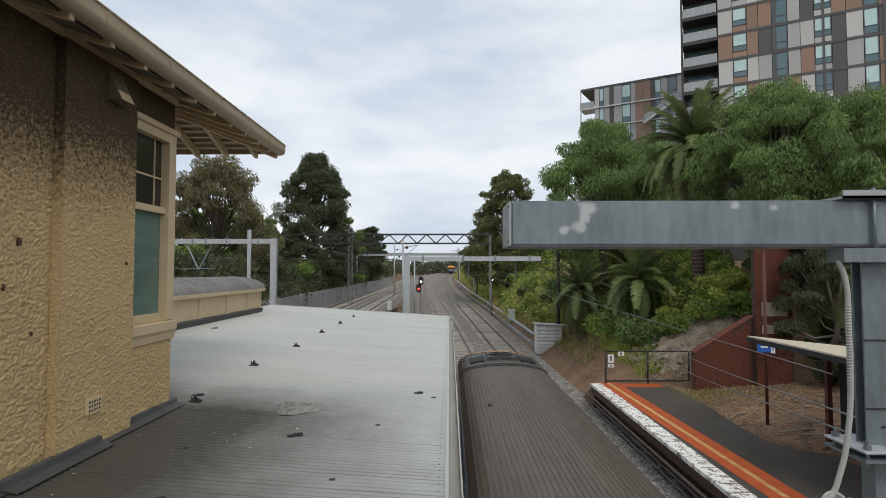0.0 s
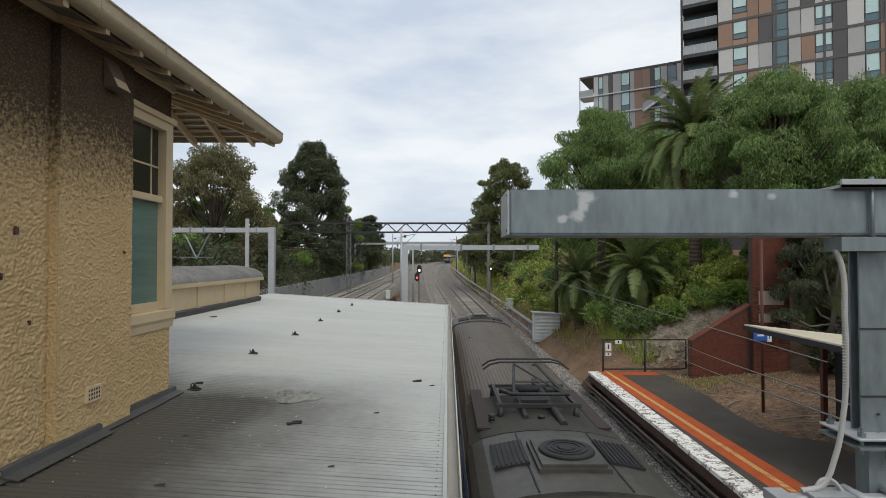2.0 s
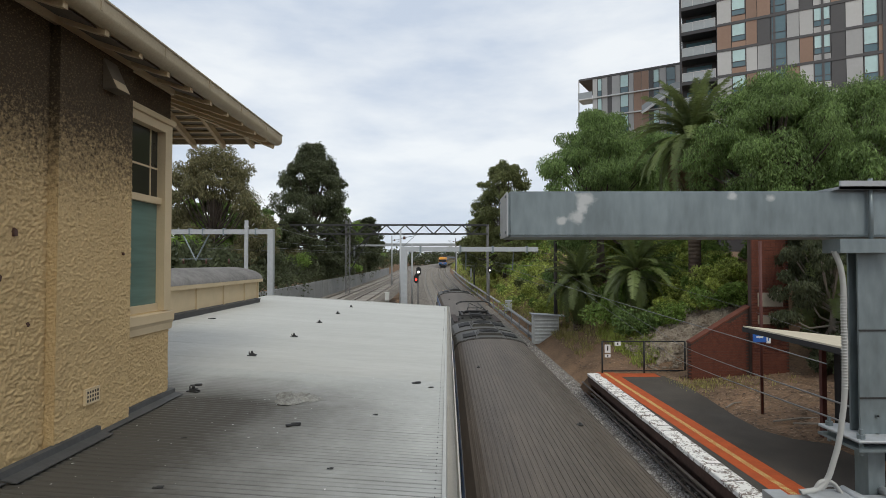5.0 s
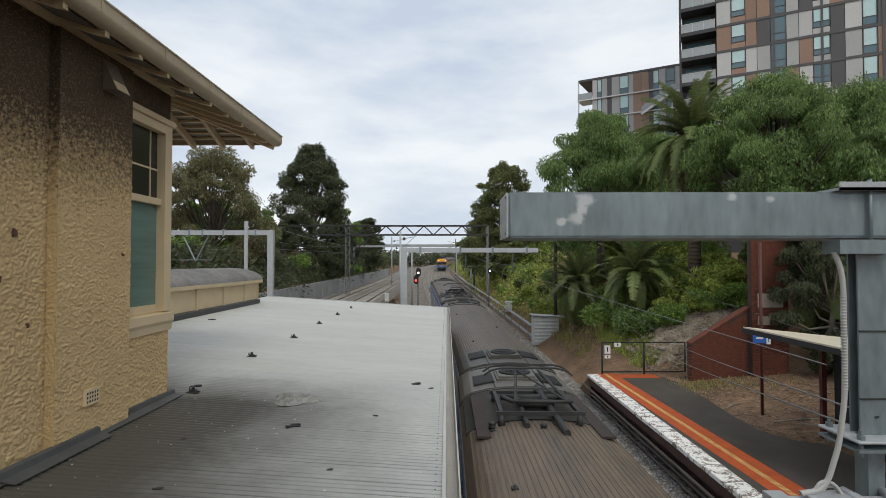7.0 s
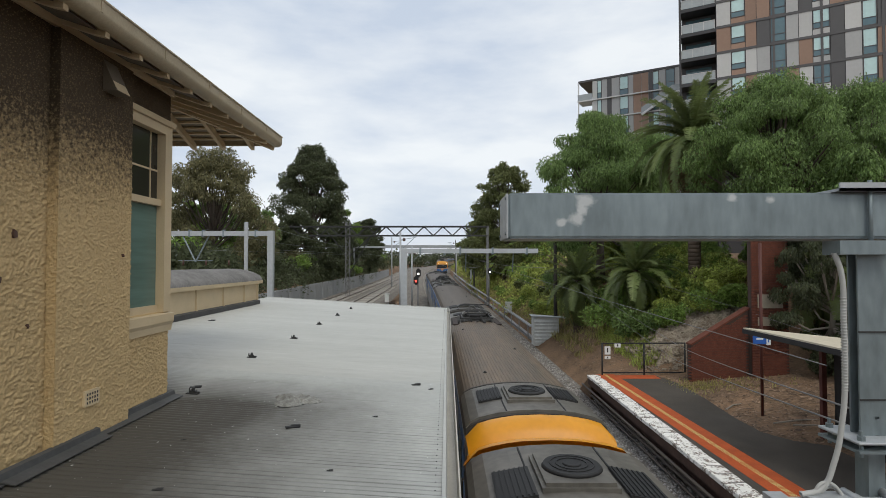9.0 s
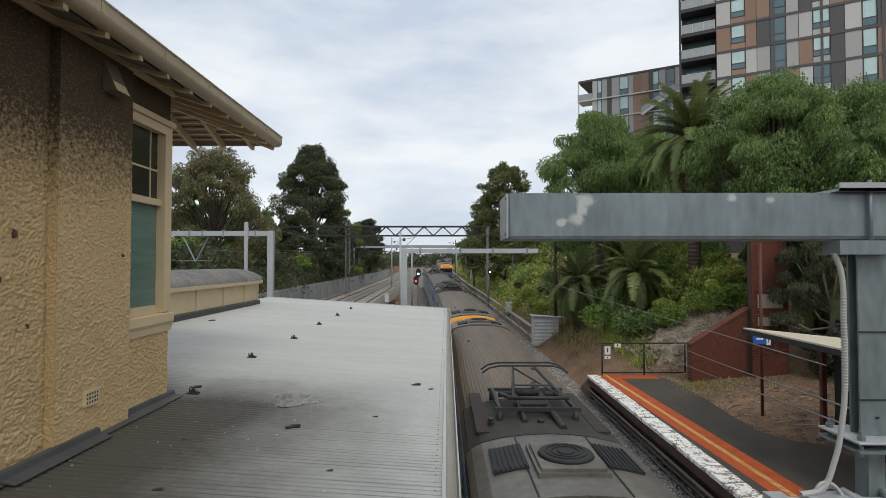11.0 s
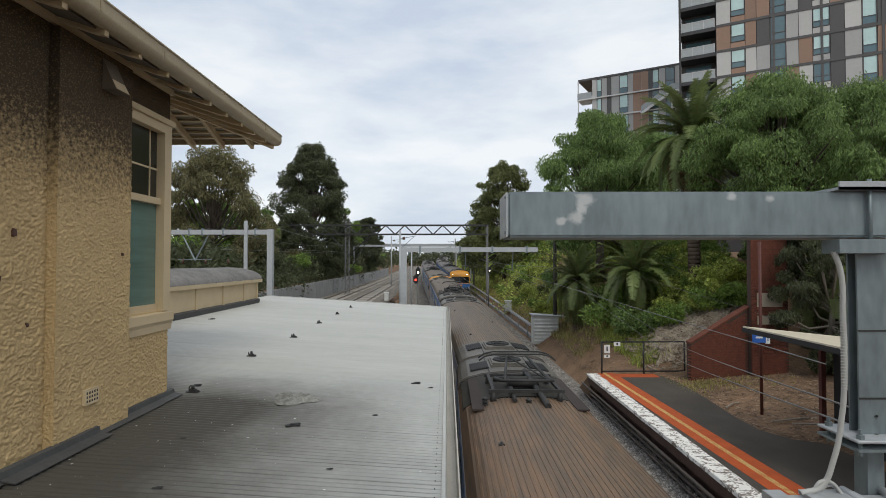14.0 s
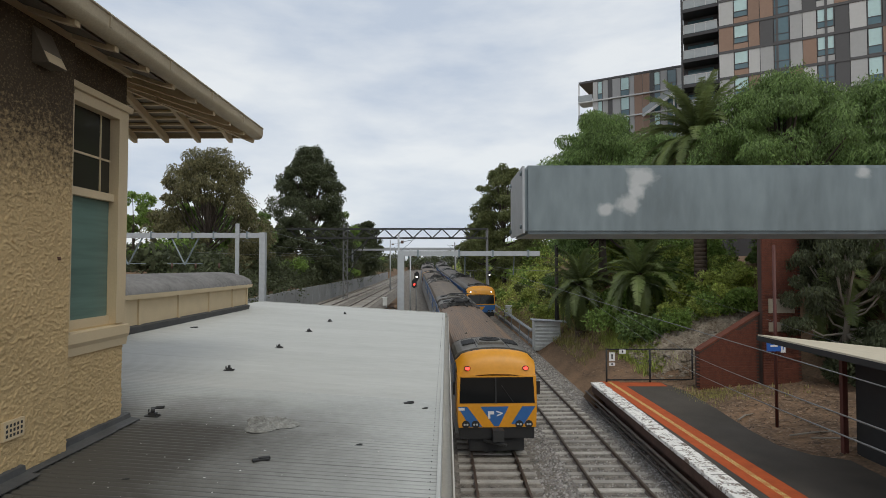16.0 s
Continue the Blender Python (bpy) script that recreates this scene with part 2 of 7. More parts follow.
M["rock"] = mat("crumbling_pale_rock", (0.42, 0.36, 0.28), 0.95, scale=1.6, fine=10, bump=0.9, dist=0.12, col2=(0.10, 0.065, 0.04))
M["ballast"] = mat("ballast", (0.33, 0.295, 0.255), 0.95, scale=3.0, fine=20, bump=1.0, dist=0.06, col2=(0.06, 0.052, 0.045))
M["stone"] = mat("ballast_stone", (0.33, 0.31, 0.295), 0.9, var=0.4, island=0.6)
M["rail"] = mat("worn_rail", (0.12, 0.085, 0.065), 0.4, 0.4, var=0.3, scale=2)
M["sleeper"] = mat("concrete_sleeper", (0.46, 0.43, 0.39), 0.9, var=0.4, scale=3, rnd=0.25)
M["asphalt"] = mat("asphalt", (0.088, 0.074, 0.06), 0.85, var=0.62, scale=0.55, fine=40, bump=0.3)
M["coping"] = mat("worn_white_coping", (0.82, 0.80, 0.76), 0.8, scale=3.5, fine=14, bump=0.3, col2=(0.22, 0.18, 0.15), rnd=0.06)
chips = [x for x in M["coping"].node_tree.nodes if x.type == "VALTORGB"][0].color_ramp.elements
chips[0].position, chips[1].position = 0.43, 0.48
M["orange"] = mat("worn_orange_paint", (0.52, 0.095, 0.018), 0.75, var=0.35, scale=2.5, fine=20, bump=0.1)
M["tactile"] = mat("ochre_tactile", (0.52, 0.14, 0.022), 0.75, var=0.25, scale=3, fine=30)
M["stud"] = mat("pale_yellow_stud", (0.62, 0.50, 0.20), 0.7, var=0.2)
M["rustwall"] = mat("rust_stained_wall", (0.11, 0.06, 0.045), 0.9, var=0.5, scale=1.5, fine=10, bump=0.3)
M["rustred"] = mat("dark_red_paint", (0.10, 0.028, 0.02), 0.6, var=0.3)
M["brick"] = mat("red_brick", (0.15, 0.047, 0.027), 0.9, var=0.5, scale=5, fine=30, bump=0.3, rnd=0.35)
M["panelstone"] = mat("pale_render", (0.40, 0.35, 0.27), 0.9, var=0.3, scale=3)
M["mortar"] = mat("grey_mortar", (0.075, 0.05, 0.04), 0.95, var=0.3)
M["concrete"] = mat("grey_concrete", (0.34, 0.345, 0.345), 0.9, var=0.35, scale=0.5, fine=12, bump=0.1)
M["white"] = mat("white_paint", (0.74, 0.74, 0.73), 0.5, var=0.1)
M["whitegrey"] = mat("weathered_white_paint", (0.70, 0.71, 0.69), 0.6, var=0.3, scale=2, fine=12)
M["signblue"] = mat("sign_blue", (0.03, 0.12, 0.45), 0.4, var=0.05)
M["conduit"] = mat("pale_conduit", (0.45, 0.45, 0.435), 0.6, var=0.1)
M["wire"] = mat("dull_wire", (0.2, 0.2, 0.2), 0.5, 0.4, var=0.1, bump=0)
M["brownglaze"] = mat("brown_glazed_insulator", (0.10, 0.05, 0.035), 0.3, var=0.2)
M["darkwood"] = mat("dark_timber_pole", (0.05, 0.042, 0.036), 0.9, var=0.4, scale=3, stretch=(4, 4, 0.5))
M["bark"] = mat("bark", (0.12, 0.095, 0.075), 0.95, var=0.45, scale=3, fine=20, bump=0.5)
M["palebark"] = mat("pale_bark", (0.34, 0.30, 0.25), 0.9, var=0.4, scale=3, fine=20, bump=0.3)
M["leafdark"] = leafy("dark_gum_leaves", (0.10, 0.118, 0.055))
M["leafolive"] = leafy("olive_gum_leaves", (0.21, 0.195, 0.09))
M["leafolive2"] = leafy("olive_leaves", (0.2, 0.225, 0.08))
M["leafgreen"] = leafy("pepper_tree_leaves", (0.195, 0.295, 0.085))
M["leafgreen2"] = leafy("fresh_leaves", (0.24, 0.36, 0.075))
M["leaflime"] = leafy("lime_weeds", (0.45, 0.52, 0.115))
M["grassblade"] = leafy("grass_blades", (0.44, 0.40, 0.14), 0.8)
M["palm"] = leafy("palm_fronds", (0.185, 0.235, 0.075), 0.5, 0.35)
M["palmdead"] = leafy("dead_palm_fronds", (0.24, 0.165, 0.085), 0.8, 0.35)
M["palmtrunk"] = mat("palm_trunk", (0.12, 0.085, 0.06), 0.95, var=0.5, scale=3, fine=14, bump=0.6)
M["litter"] = mat("bark_litter", (0.27, 0.185, 0.125), 0.95, var=0.5, scale=2, fine=9, bump=0, island=0.7)
M["darkclad"] = mat("charcoal_cladding", (0.055, 0.053, 0.055), 0.55, var=0.2, scale=0.3, fine=4, bump=0)
M["paneldark"] = mat("dark_panel", (0.10, 0.095, 0.095), 0.5, var=0.15, scale=0.3, fine=4, bump=0)
M["panelgrey"] = mat("grey_panel", (0.47, 0.465, 0.455), 0.5, var=0.12, scale=0.3, fine=4, bump=0, rnd=0.08)
M["panelpale"] = mat("pale_panel", (0.56, 0.55, 0.53), 0.5, var=0.1, scale=0.3, fine=4, bump=0, rnd=0.08)
M["panelbrown"] = mat("brown_panel", (0.34, 0.215, 0.15), 0.5, var=0.15, scale=0.4, fine=4, bump=0, rnd=0.15)
M["towerglass"] = glass("tower_glass", (0.10, 0.18, 0.21), 0.06, 0.8)
# pale cyan base colour paints the sky's reflection into the glass
M["skyglass"] = glass("sky_reflection_glass", (0.58, 0.78, 0.76), 0.12, 0.7)
M["glasspale"] = glass("balustrade_glass", (0.40, 0.43, 0.44), 0.15, 0.6)
M["hazegrey"] = mat("hazy_grey", (0.34, 0.35, 0.37), 0.8, var=0.2, scale=0.1)


# ---- mesh helpers ----
def box(bm, x0, x1, y0, y1, z0, z1, m=None):
    vs = [bm.verts.new((x, y, z)) for x in (x0, x1) for y in (y0, y1) for z in (z0, z1)]
    if m is not None:
        for v in vs:
            v.co = m @ v.co
    for f in ((0, 1, 3, 2), (4, 6, 7, 5), (0, 4, 5, 1), (2, 3, 7, 6), (0, 2, 6, 4), (1, 5, 7, 3)):
        bm.faces.new([vs[i] for i in f])
    return vs


def tube(bm, p0, p1, r0, r1=None, seg=8, cap=True):
    p0, p1 = Vector(p0), Vector(p1)
    r1 = r0 if r1 is None else r1
    q = (p1 - p0).to_track_quat("Z", "Y").to_matrix()
    a = [bm.verts.new(p0 + q @ Vector((r0 * math.cos(2 * math.pi * i / seg), r0 * math.sin(2 * math.pi * i / seg), 0))) for i in range(seg)]
    b = [bm.verts.new(p1 + q @ Vector((r1 * math.cos(2 * math.pi * i / seg), r1 * math.sin(2 * math.pi * i / seg), 0))) for i in range(seg)]
    for i in range(seg):
        f = bm.faces.new((a[i], a[(i + 1) % seg], b[(i + 1) % seg], b[i]))
        f.smooth = seg > 6
    if cap:
        bm.faces.new(a[::-1]), bm.faces.new(b)


def beam(bm, p0, p1, w, h):
    """A square bar from p0 to p1, w wide and h high."""
    p0, p1 = Vector(p0), Vector(p1)
    q = (p1 - p0).to_track_quat("Y", "Z").to_matrix().to_4x4()
    box(bm, -w / 2, w / 2, 0, (p1 - p0).length, -h / 2, h / 2, Matrix.Translation(p0) @ q)


def prism(bm, poly, axis, a, b):
    """A polygon in two of the axes, drawn out along the third from a to b."""
    def put(u, v, w):
        return {"x": (w, u, v), "y": (u, w, v), "z": (u, v, w)}[axis]
    lo = [bm.verts.new(put(u, v, a)) for u, v in poly]
    hi = [bm.verts.new(put(u, v, b)) for u, v in poly]
    k = len(poly)
    for i in range(k):
        bm.faces.new((lo[i], lo[(i + 1) % k], hi[(i + 1) % k], hi[i]))
    bm.faces.new(lo[::-1]), bm.faces.new(hi)


def done(name, bm, material, smooth=False):
    bmesh.ops.recalc_face_normals(bm, faces=bm.faces)
    me = bpy.data.meshes.new(name)
    bm.to_mesh(me)
    bm.free()
    me.materials.append(material)
    if smooth:
        for p in me.polygons:
            p.use_smooth = True
    return me


def part(name, bm, material, parent, label="", at=None, smooth=False):
    ob = new(name, done(name, bm, material, smooth))
    ob.parent = parent
    if at is not None:
        ob.matrix_basis = at
    if label:
        ob["label"] = label
    return ob


def share(name, me, parent, at):
    ob = new(name, me)
    ob.parent = parent
    ob.matrix_basis = at
    return ob


def thing(name, label, category, at=None, group="", kind=""):
    ob = new(name)
    if at is not None:
        ob.matrix_basis = at
    return tagged(ob, label, category, group, kind)


def solid(name, bm, material, label, category, group="", kind="", at=None, smooth=False):
    ob = new(name, done(name, bm, material, smooth))
    if at is not None:
        ob.matrix_basis = at
    return tagged(ob, label, category, group, kind)


def spline(table, v):
    """Smooth reading of a table of (place, value)."""
    if v <= table[0][0]:
        return table[0][1]
    for k in range(len(table) - 1):
        (x0, y0), (x1, y1) = table[k], table[k + 1]
        if v <= x1:
            s0 = (table[k + 1][1] - table[k - 1][1]) / (table[k + 1][0] - table[k - 1][0]) if k else 0
            s1 = (table[k + 2][1] - y0) / (table[k + 2][0] - x0) if k + 2 < len(table) else (y1 - y0) / (x1 - x0)
            u, w = (v - x0) / (x1 - x0), x1 - x0
            return (2 * u ** 3 - 3 * u ** 2 + 1) * y0 + (u ** 3 - 2 * u ** 2 + u) * w * s0 + (3 * u ** 2 - 2 * u ** 3) * y1 + (u ** 3 - u ** 2) * w * s1
    (x0, y0), (x1, y1) = table[-2:]
    return y1 + (v - x1) * (y1 - y0) / (x1 - x0)


# ---- the line: its bend and its climb ----
BEND = [(0, 0), (23, 0), (35, -0.45), (47, -1.1), (71, -2.7), (105, -4.95), (148, -6.8), (190, -7.0), (235, -5.9), (300, -2.0), (415, 10.0)]
CLIMB = [(0, 0), (29, 0), (47, 0.55), (71, 1.45), (105, 2.5), (148, 3.85), (220, 5.35), (300, 6.2), (600, 8.0)]
# the far pair of lines runs straighter and higher
BEND_FAR = [(0, 1.2), (60, 0), (150, -2.4), (240, -5.0), (330, -7.0), (600, -10.0)]
CLIMB_FAR = [(0, 0.4), (30, 2.1), (50, 2.45), (150, 2.9), (300, 4.6), (600, 7.0)]
T1, T2, L1, L2 = 1.76, 5.45, -9.8, -13.6


def bend(y):
    return spline(BEND, y)


def climb(y):
    return spline(CLIMB, y)


def bend_far(y):
    return spline(BEND_FAR, y)


def climb_far(y):
    return spline(CLIMB_FAR, y)


def bend_of(tc, y):
    return bend(y) if tc > -5 else bend_far(y)


def climb_of(tc, y):
    return climb(y) if tc > -5 else climb_far(y)


# ---- ground ----
def ramp01(v, a, b):
    u = min(1.0, max(0.0, (v - a) / (b - a)))
    return u * u * (3 - 2 * u)


def ground_z(x, y):
    """Height of the earth at a place."""
    u = x - bend(y)
    w = x - bend_far(y)
    z = -0.62
    over = ramp01(-w, 4.6, 7.2)
    bank = ramp01(y, 27.5, 33)
    near = 1.65 * ramp01(u, 7.9, 8.6) + max(0.0, u - 11.0) * 0.10 + 5.6 * ramp01(u, 17, 24)
    far = min(7.4, max(0.0, u - 8.6 - 1.2 * ramp01(y, 60, 90)) * 0.66 + 0.45 * ramp01(u, 7.9, 8.8))
    z += near * (1 - bank) + far * bank if u > 7.9 or (u > 7.9 and y < 28.5) else 0.0
    if w < -16.0:
        z += (1.9 + min(2.6, (-16.0 - w) * 0.3)) * ramp01(y, 30, 45)
    if u > 8 or w < -16.4:
        z += 0.35 * noise.noise(Vector((x * 0.35, y * 0.35, 0))) * min(1, (abs(u) - 8) / 4) * (bank if u > 0 else 1)
    return z + climb(y) * (1 - over) + climb_far(y) * over


def build_ground():
    bm = bmesh.new()
    xs = [-1500, -500, -160, -80, -50, -38, -30, -25, -22, -20, -18, -16.2, -15.95, -14, -12, -9, -7.4, -6, -4.8, -3, 0, 4, 6.6, 7.3, 7.7, 8.1, 8.6, 9.2, 10, 10.8, 11.6, 12.4, 13.2, 14, 15, 16, 17, 18, 19, 20,
          21, 22, 23.5, 25, 28, 34, 45, 80, 160, 500, 1500]
    ys = [-400, -150, -60, -20, 0, 6, 10, 13, 16, 18, 20, 22, 24, 26, 27.5, 28.5, 29.5, 30.5, 31.5, 33, 34.5, 36, 38, 40, 42, 44, 47, 50, 54, 58, 63, 70, 80, 92, 106, 122, 140, 165, 200, 250, 320, 420, 600, 1000, 2200]
    g = [[bm.verts.new((x + bend_of(x, min(y, 400)), y, ground_z(x + bend_of(x, y), y) if abs(x) < 100 else climb(y) + 4 * (x > 0))) for x in xs] for y in ys]
    for r0, r1 in zip(g, g[1:]):
        for i in range(len(xs) - 1):
            bm.faces.new((r0[i], r0[i + 1], r1[i + 1], r1[i]))
    solid("ground", bm, M["ground"], "dry brown earth with leaf litter and weedy patches", "ground", kind="structure", smooth=True)


def build_ballast():
    """Crushed stone under each pair of tracks, a low flat-topped bed."""
    for name, xa, xb in (("ballast_bed", -3.8, 7.9), ("ballast_bed", -15.7, -7.7)):
        bm = bmesh.new()
        sect = [(xa - 0.6, -0.66), (xa, -0.2), (xa + 1.2, -0.17), ((xa + xb) / 2, -0.2), (xb - 1.2, -0.17), (xb, -0.2), (xb + 0.15 if xa > -5 else xb + 0.6, -0.66)]
        ys = [-130 + 4 * i for i in range(33)] + [i for i in range(2, 60, 2)] + [60 + 5 * i for i in range(60)]
        rows = [[bm.verts.new((x + bend_of(xa, y), y, z + climb_of(xa, y))) for x, z in sect] for y in ys]
        for a, b in zip(rows, rows[1:]):
            for i in range(len(sect) - 1):
                bm.faces.new((a[i], a[i + 1], b[i + 1], b[i]))
        solid(name, bm, M["ballast"], "grey crushed stone ballast under the rails", "ballast", kind="structure")
    # loose stones beside the near tracks
    rng = np.random.default_rng(3)
    v, f = [], []
    for _ in range(24000):
        y = 9 + 40 * rng.random() ** 1.6
        x = min(7.7, rng.choice([3.7, 4.1, 6.6, 6.8, 7.2, 5.45]) + rng.normal() * 0.35)
        r = 0.03 + 0.04 * rng.random()
        base = len(v)
        for k in range(5):
            a = k * 1.2566 + rng.random() * 0.5
            v.append((x + bend(y) + r * math.cos(a), y + r * math.sin(a), -0.2 + climb(y)))
        v.append((x + bend(y) + r * 0.2, y, -0.2 + climb(y) + r * (0.7 + 0.6 * rng.random())))
        f += [(base + k, base + (k + 1) % 5, base + 5) for k in range(5)]
    me = bpy.data.meshes.new("loose_stones")
    me.from_pydata(v, [], f)
    me.materials.append(M["stone"])
    tagged(new("loose_stones", me), "grey loose ballast stones beside the rails", "stones", kind="stuff")


def build_track(tc, y0, y1, label):
    tr = thing("railway_track", label, "railway track", group="railway tracks")
    for side in (-0.8, 0.8):
        bm = bmesh.new()
        prof = [(-0.07, -0.16), (0.07, -0.16), (0.07, -0.145), (0.012, -0.12), (0.012, -0.045), (0.036, -0.035), (0.036, 0.0), (-0.036, 0.0), (-0.036, -0.035), (-0.012, -0.045), (-0.012, -0.12), (-0.07, -0.145)]
        ys = [y0 + (y1 - y0) * i / 110 for i in range(111)]
        rows = [[bm.verts.new((tc + side + bend_of(tc, y) + x, y, z + climb_of(tc, y))) for x, z in prof] for y in ys]
        for a, b in zip(rows, rows[1:]):
            for i in range(len(prof)):
                bm.faces.new((a[i], a[(i + 1) % len(prof)], b[(i + 1) % len(prof)], b[i]))
        part("rail", bm, M["rail"], tr)
    bm = bmesh.new()
    box(bm, -1.3, 1.3, -0.12, 0.12, -0.24, -0.135)
    for x in (-0.8, 0.8):
        box(bm, x - 0.15, x + 0.15, -0.07, 0.07, -0.135, -0.115)
    me = done("sleeper", bm, M["sleeper"])
    k = 0
    y = max(y0, 4.0 if tc > -5 else 30.0)
    rest = bmesh.new()
    while y < min(y1, 210):
        m = Matrix.Translation((tc + bend_of(tc, y), y, climb_of(tc, y))) @ Matrix.Rotation(-math.atan((bend_of(tc, y + 1) - bend_of(tc, y - 1)) / 2), 4, "Z")
        if k < 110:
            share("sleeper", me, tr, m)
        else:
            box(rest, -1.3, 1.3, -0.12, 0.12, -0.24, -0.135, m)
        y += 0.68
        k += 1
    tagged(part("sleeper_run", rest, M["sleeper"], tr), kind="stuff")


build_ground()
build_ballast()
build_track(T1, -130, 330, "rusty steel railway track on concrete sleepers and ballast")
build_track(T2, -130, 330, "steel railway track with pale sleepers beside the platform")
build_track(L1, 20, 330, "steel railway track in the far pair of lines")
build_track(L2, 20, 330, "outer steel railway track along the retaining wall")


# ---- platform roof below the camera ----
def roof_z(x):
    return 4.6 - 0.0625 * x


def build_platform_roof():
    rf = thing("platform_roof", "long pale grey corrugated steel roof over the platform building", "roof", kind="structure")
    pitch, w = 0.0955, 0.764
    k, y = 0, -3.0
    while y < 26.6:
        y1 = min(y + w + 0.03, 26.7)
        bm = bmesh.new()
        n = max(2, round((y1 - y) / pitch * 6))
        lift = 0.003 * (k % 2)
        xs = (-8.85, -6.2, -3.6, -0.02)
        rows = []
        for i in range(n + 1):
            yy = y + (y1 - y) * i / n
            c = math.cos(2 * math.pi * yy / pitch)
            z = 0.013 * max(-0.6, c) + lift
            rows.append([bm.verts.new((x, yy, roof_z(x) + z)) for x in xs])
        for a, b in zip(rows, rows[1:]):
            for i in range(len(xs) - 1):
                bm.faces.new((a[i], a[i + 1], b[i + 1], b[i]))
        part("roof_sheet", bm, M["roof"] if y < 9.4 else M["roofpale"], rf, smooth=True)
        y += w
        k += 1
    bm = bmesh.new()
    prism(bm, [(-8.85, 5.05), (-0.1, 4.42), (-0.1, 4.57), (-8.85, 5.12)], "y", -3, 26.65)
    part("roof_deck", bm, M["cream"], rf)
    bm = bmesh.new()  # eaves gutter along the tracks
    prism(bm, [(-0.05, 4.585), (-0.05, 4.42), (0.12, 4.42), (0.135, 4.60), (0.118, 4.60), (0.105, 4.435), (-0.035, 4.435), (-0.035, 4.585)], "y", -3, 26.75)
    part("gutter", bm, M["gutter"], rf, "pale painted metal eaves gutter")
    bm = bmesh.new()
    prism(bm, [(-0.05, 4.626), (-0.012, 4.622), (0.0, 4.56), (-0.01, 4.56), (-0.022, 4.612), (-0.05, 4.618)], "y", -3, 26.75)
    part("edge_flashing", bm, M["roofpale"], rf)
    bm = bmesh.new()
    box(bm, -8.85, 0.08, 26.66, 26.78, 4.40, 4.5)
    prism(bm, [(-8.85, 5.0), (0.08, 4.45), (0.08, 4.63), (-8.85, 5.19)], "y", 26.7, 26.76)
    part("end_flashing", bm, M["roofpale"], rf)
    bm = bmesh.new()  # screws
    tube(bm, (0, 0, 0), (0, 0, 0.008), 0.007, 0.005, 6)
    me = done("screw", bm, M["black"])
    y = 2.4
    while y < 26:
        share("screw", me, rf, Matrix.Translation((-0.115, y, 4.622)))
        y += pitch * 2
    # roof anchors in a line
    bm = bmesh.new()
    box(bm, -0.09, 0.09, -0.045, 0.045, 0, 0.012)
    box(bm, -0.05, 0.05, -0.03, 0.03, 0.012, 0.05)
    tube(bm, (0, 0, 0.05), (0, 0, 0.10), 0.028, 0.022, 8)
    box(bm, 0.05, 0.1, -0.008, 0.008, 0.012, 0.035)
    tube(bm, (-0.055, 0, 0.03), (-0.055, 0.0, 0.085), 0.01, 0.01, 6)
    me = done("roof_anchor", bm, M["darkmetal"])
    for i, (x, y) in enumerate(ANCHORS):
        ob = new("roof_anchor", me)
        ob.matrix_basis = pose(x, y, roof_z(x) + 0.008, 0, 3.6, 15 * i)
        tagged(ob, "small dark metal anchor bolted to the corrugated roof", "roof anchor", "roof anchors")
    for x, y, s in DEBRIS:
        bm = bmesh.new()
        box(bm, -0.09 * s, 0.09 * s, -0.03 * s, 0.03 * s, 0, 0.02 * s)
        box(bm, -0.02 * s, 0.10 * s, -0.01 * s, 0.04 * s, 0.012 * s, 0.03 * s)
        bmesh.ops.bevel(bm, geom=bm.edges[:], offset=0.004, segments=1, affect="EDGES")
        solid("bark_scrap", bm, M["black"], "dark scrap of bark lying on the roof", "debris", "scraps on the roof", at=pose(x, y, roof_z(x) + 0.01, 0, 3, 30 * s))


def build_specks():
    """Bird droppings and lichen flecks on the near sheets."""
    rng = np.random.default_rng(44)
    v, f = [], []
    for _ in range(190):
        x, y = -4.0 * rng.random() ** 0.8, 2.6 + 7.5 * rng.random()
        r = 0.003 + 0.010 * rng.random() ** 3
        z = roof_z(x) + 0.019
        k = len(v)
        for i in range(6):
            a = i * 1.0472 + 0.4 * rng.random()
            v.append((x + r * math.cos(a) * (0.7 + 0.6 * rng.random()), y + r * math.sin(a) * (0.7 + 0.6 * rng.random()), z))
        f.append(tuple(range(k, k + 6)))
    me = bpy.data.meshes.new("roof_flecks")
    me.from_pydata(v, [], f)
    me.materials.append(M["white"])
    tagged(new("roof_flecks", me), "small white bird droppings on the weathered roof", "droppings", kind="stuff")


def build_rag():
    """A crumpled pale patch of cloth on the roof."""
    rng = random.Random(5)
    bm = bmesh.new()
    n = 26
    g = []
    for i in range(n):
        row = []
        for j in range(n):
            u, v = i / (n - 1) * 2 - 1, j / (n - 1) * 2 - 1
            r = max(abs(u), abs(v))
            a = math.atan2(v, u)
            R = r * (0.31 + 0.07 * math.sin(3 * a + 1) + 0.05 * noise.noise(Vector((u * 2, v * 2, 3))))
            z = (0.015 + 0.085 * noise.turbulence(Vector((u * 4.6, v * 4.6, 1)), 4, True)) * (1 - r ** 4) + 0.004
            row.append(bm.verts.new((R * math.cos(a) * 1.05, R * math.sin(a) * 1.0, z)))
        g.append(row)
    for i in range(n - 1):
        for j in range(n - 1):
            bm.faces.new((g[i][j], g[i + 1][j], g[i + 1][j + 1], g[i][j + 1]))
    solid("crumpled_rag", bm, M["rag"], "crumpled pale grey rag lying on the roof", "rag", at=pose(-2.28, 8.15, roof_z(-2.28) + 0.008, 0, 3.6, 5), smooth=True)


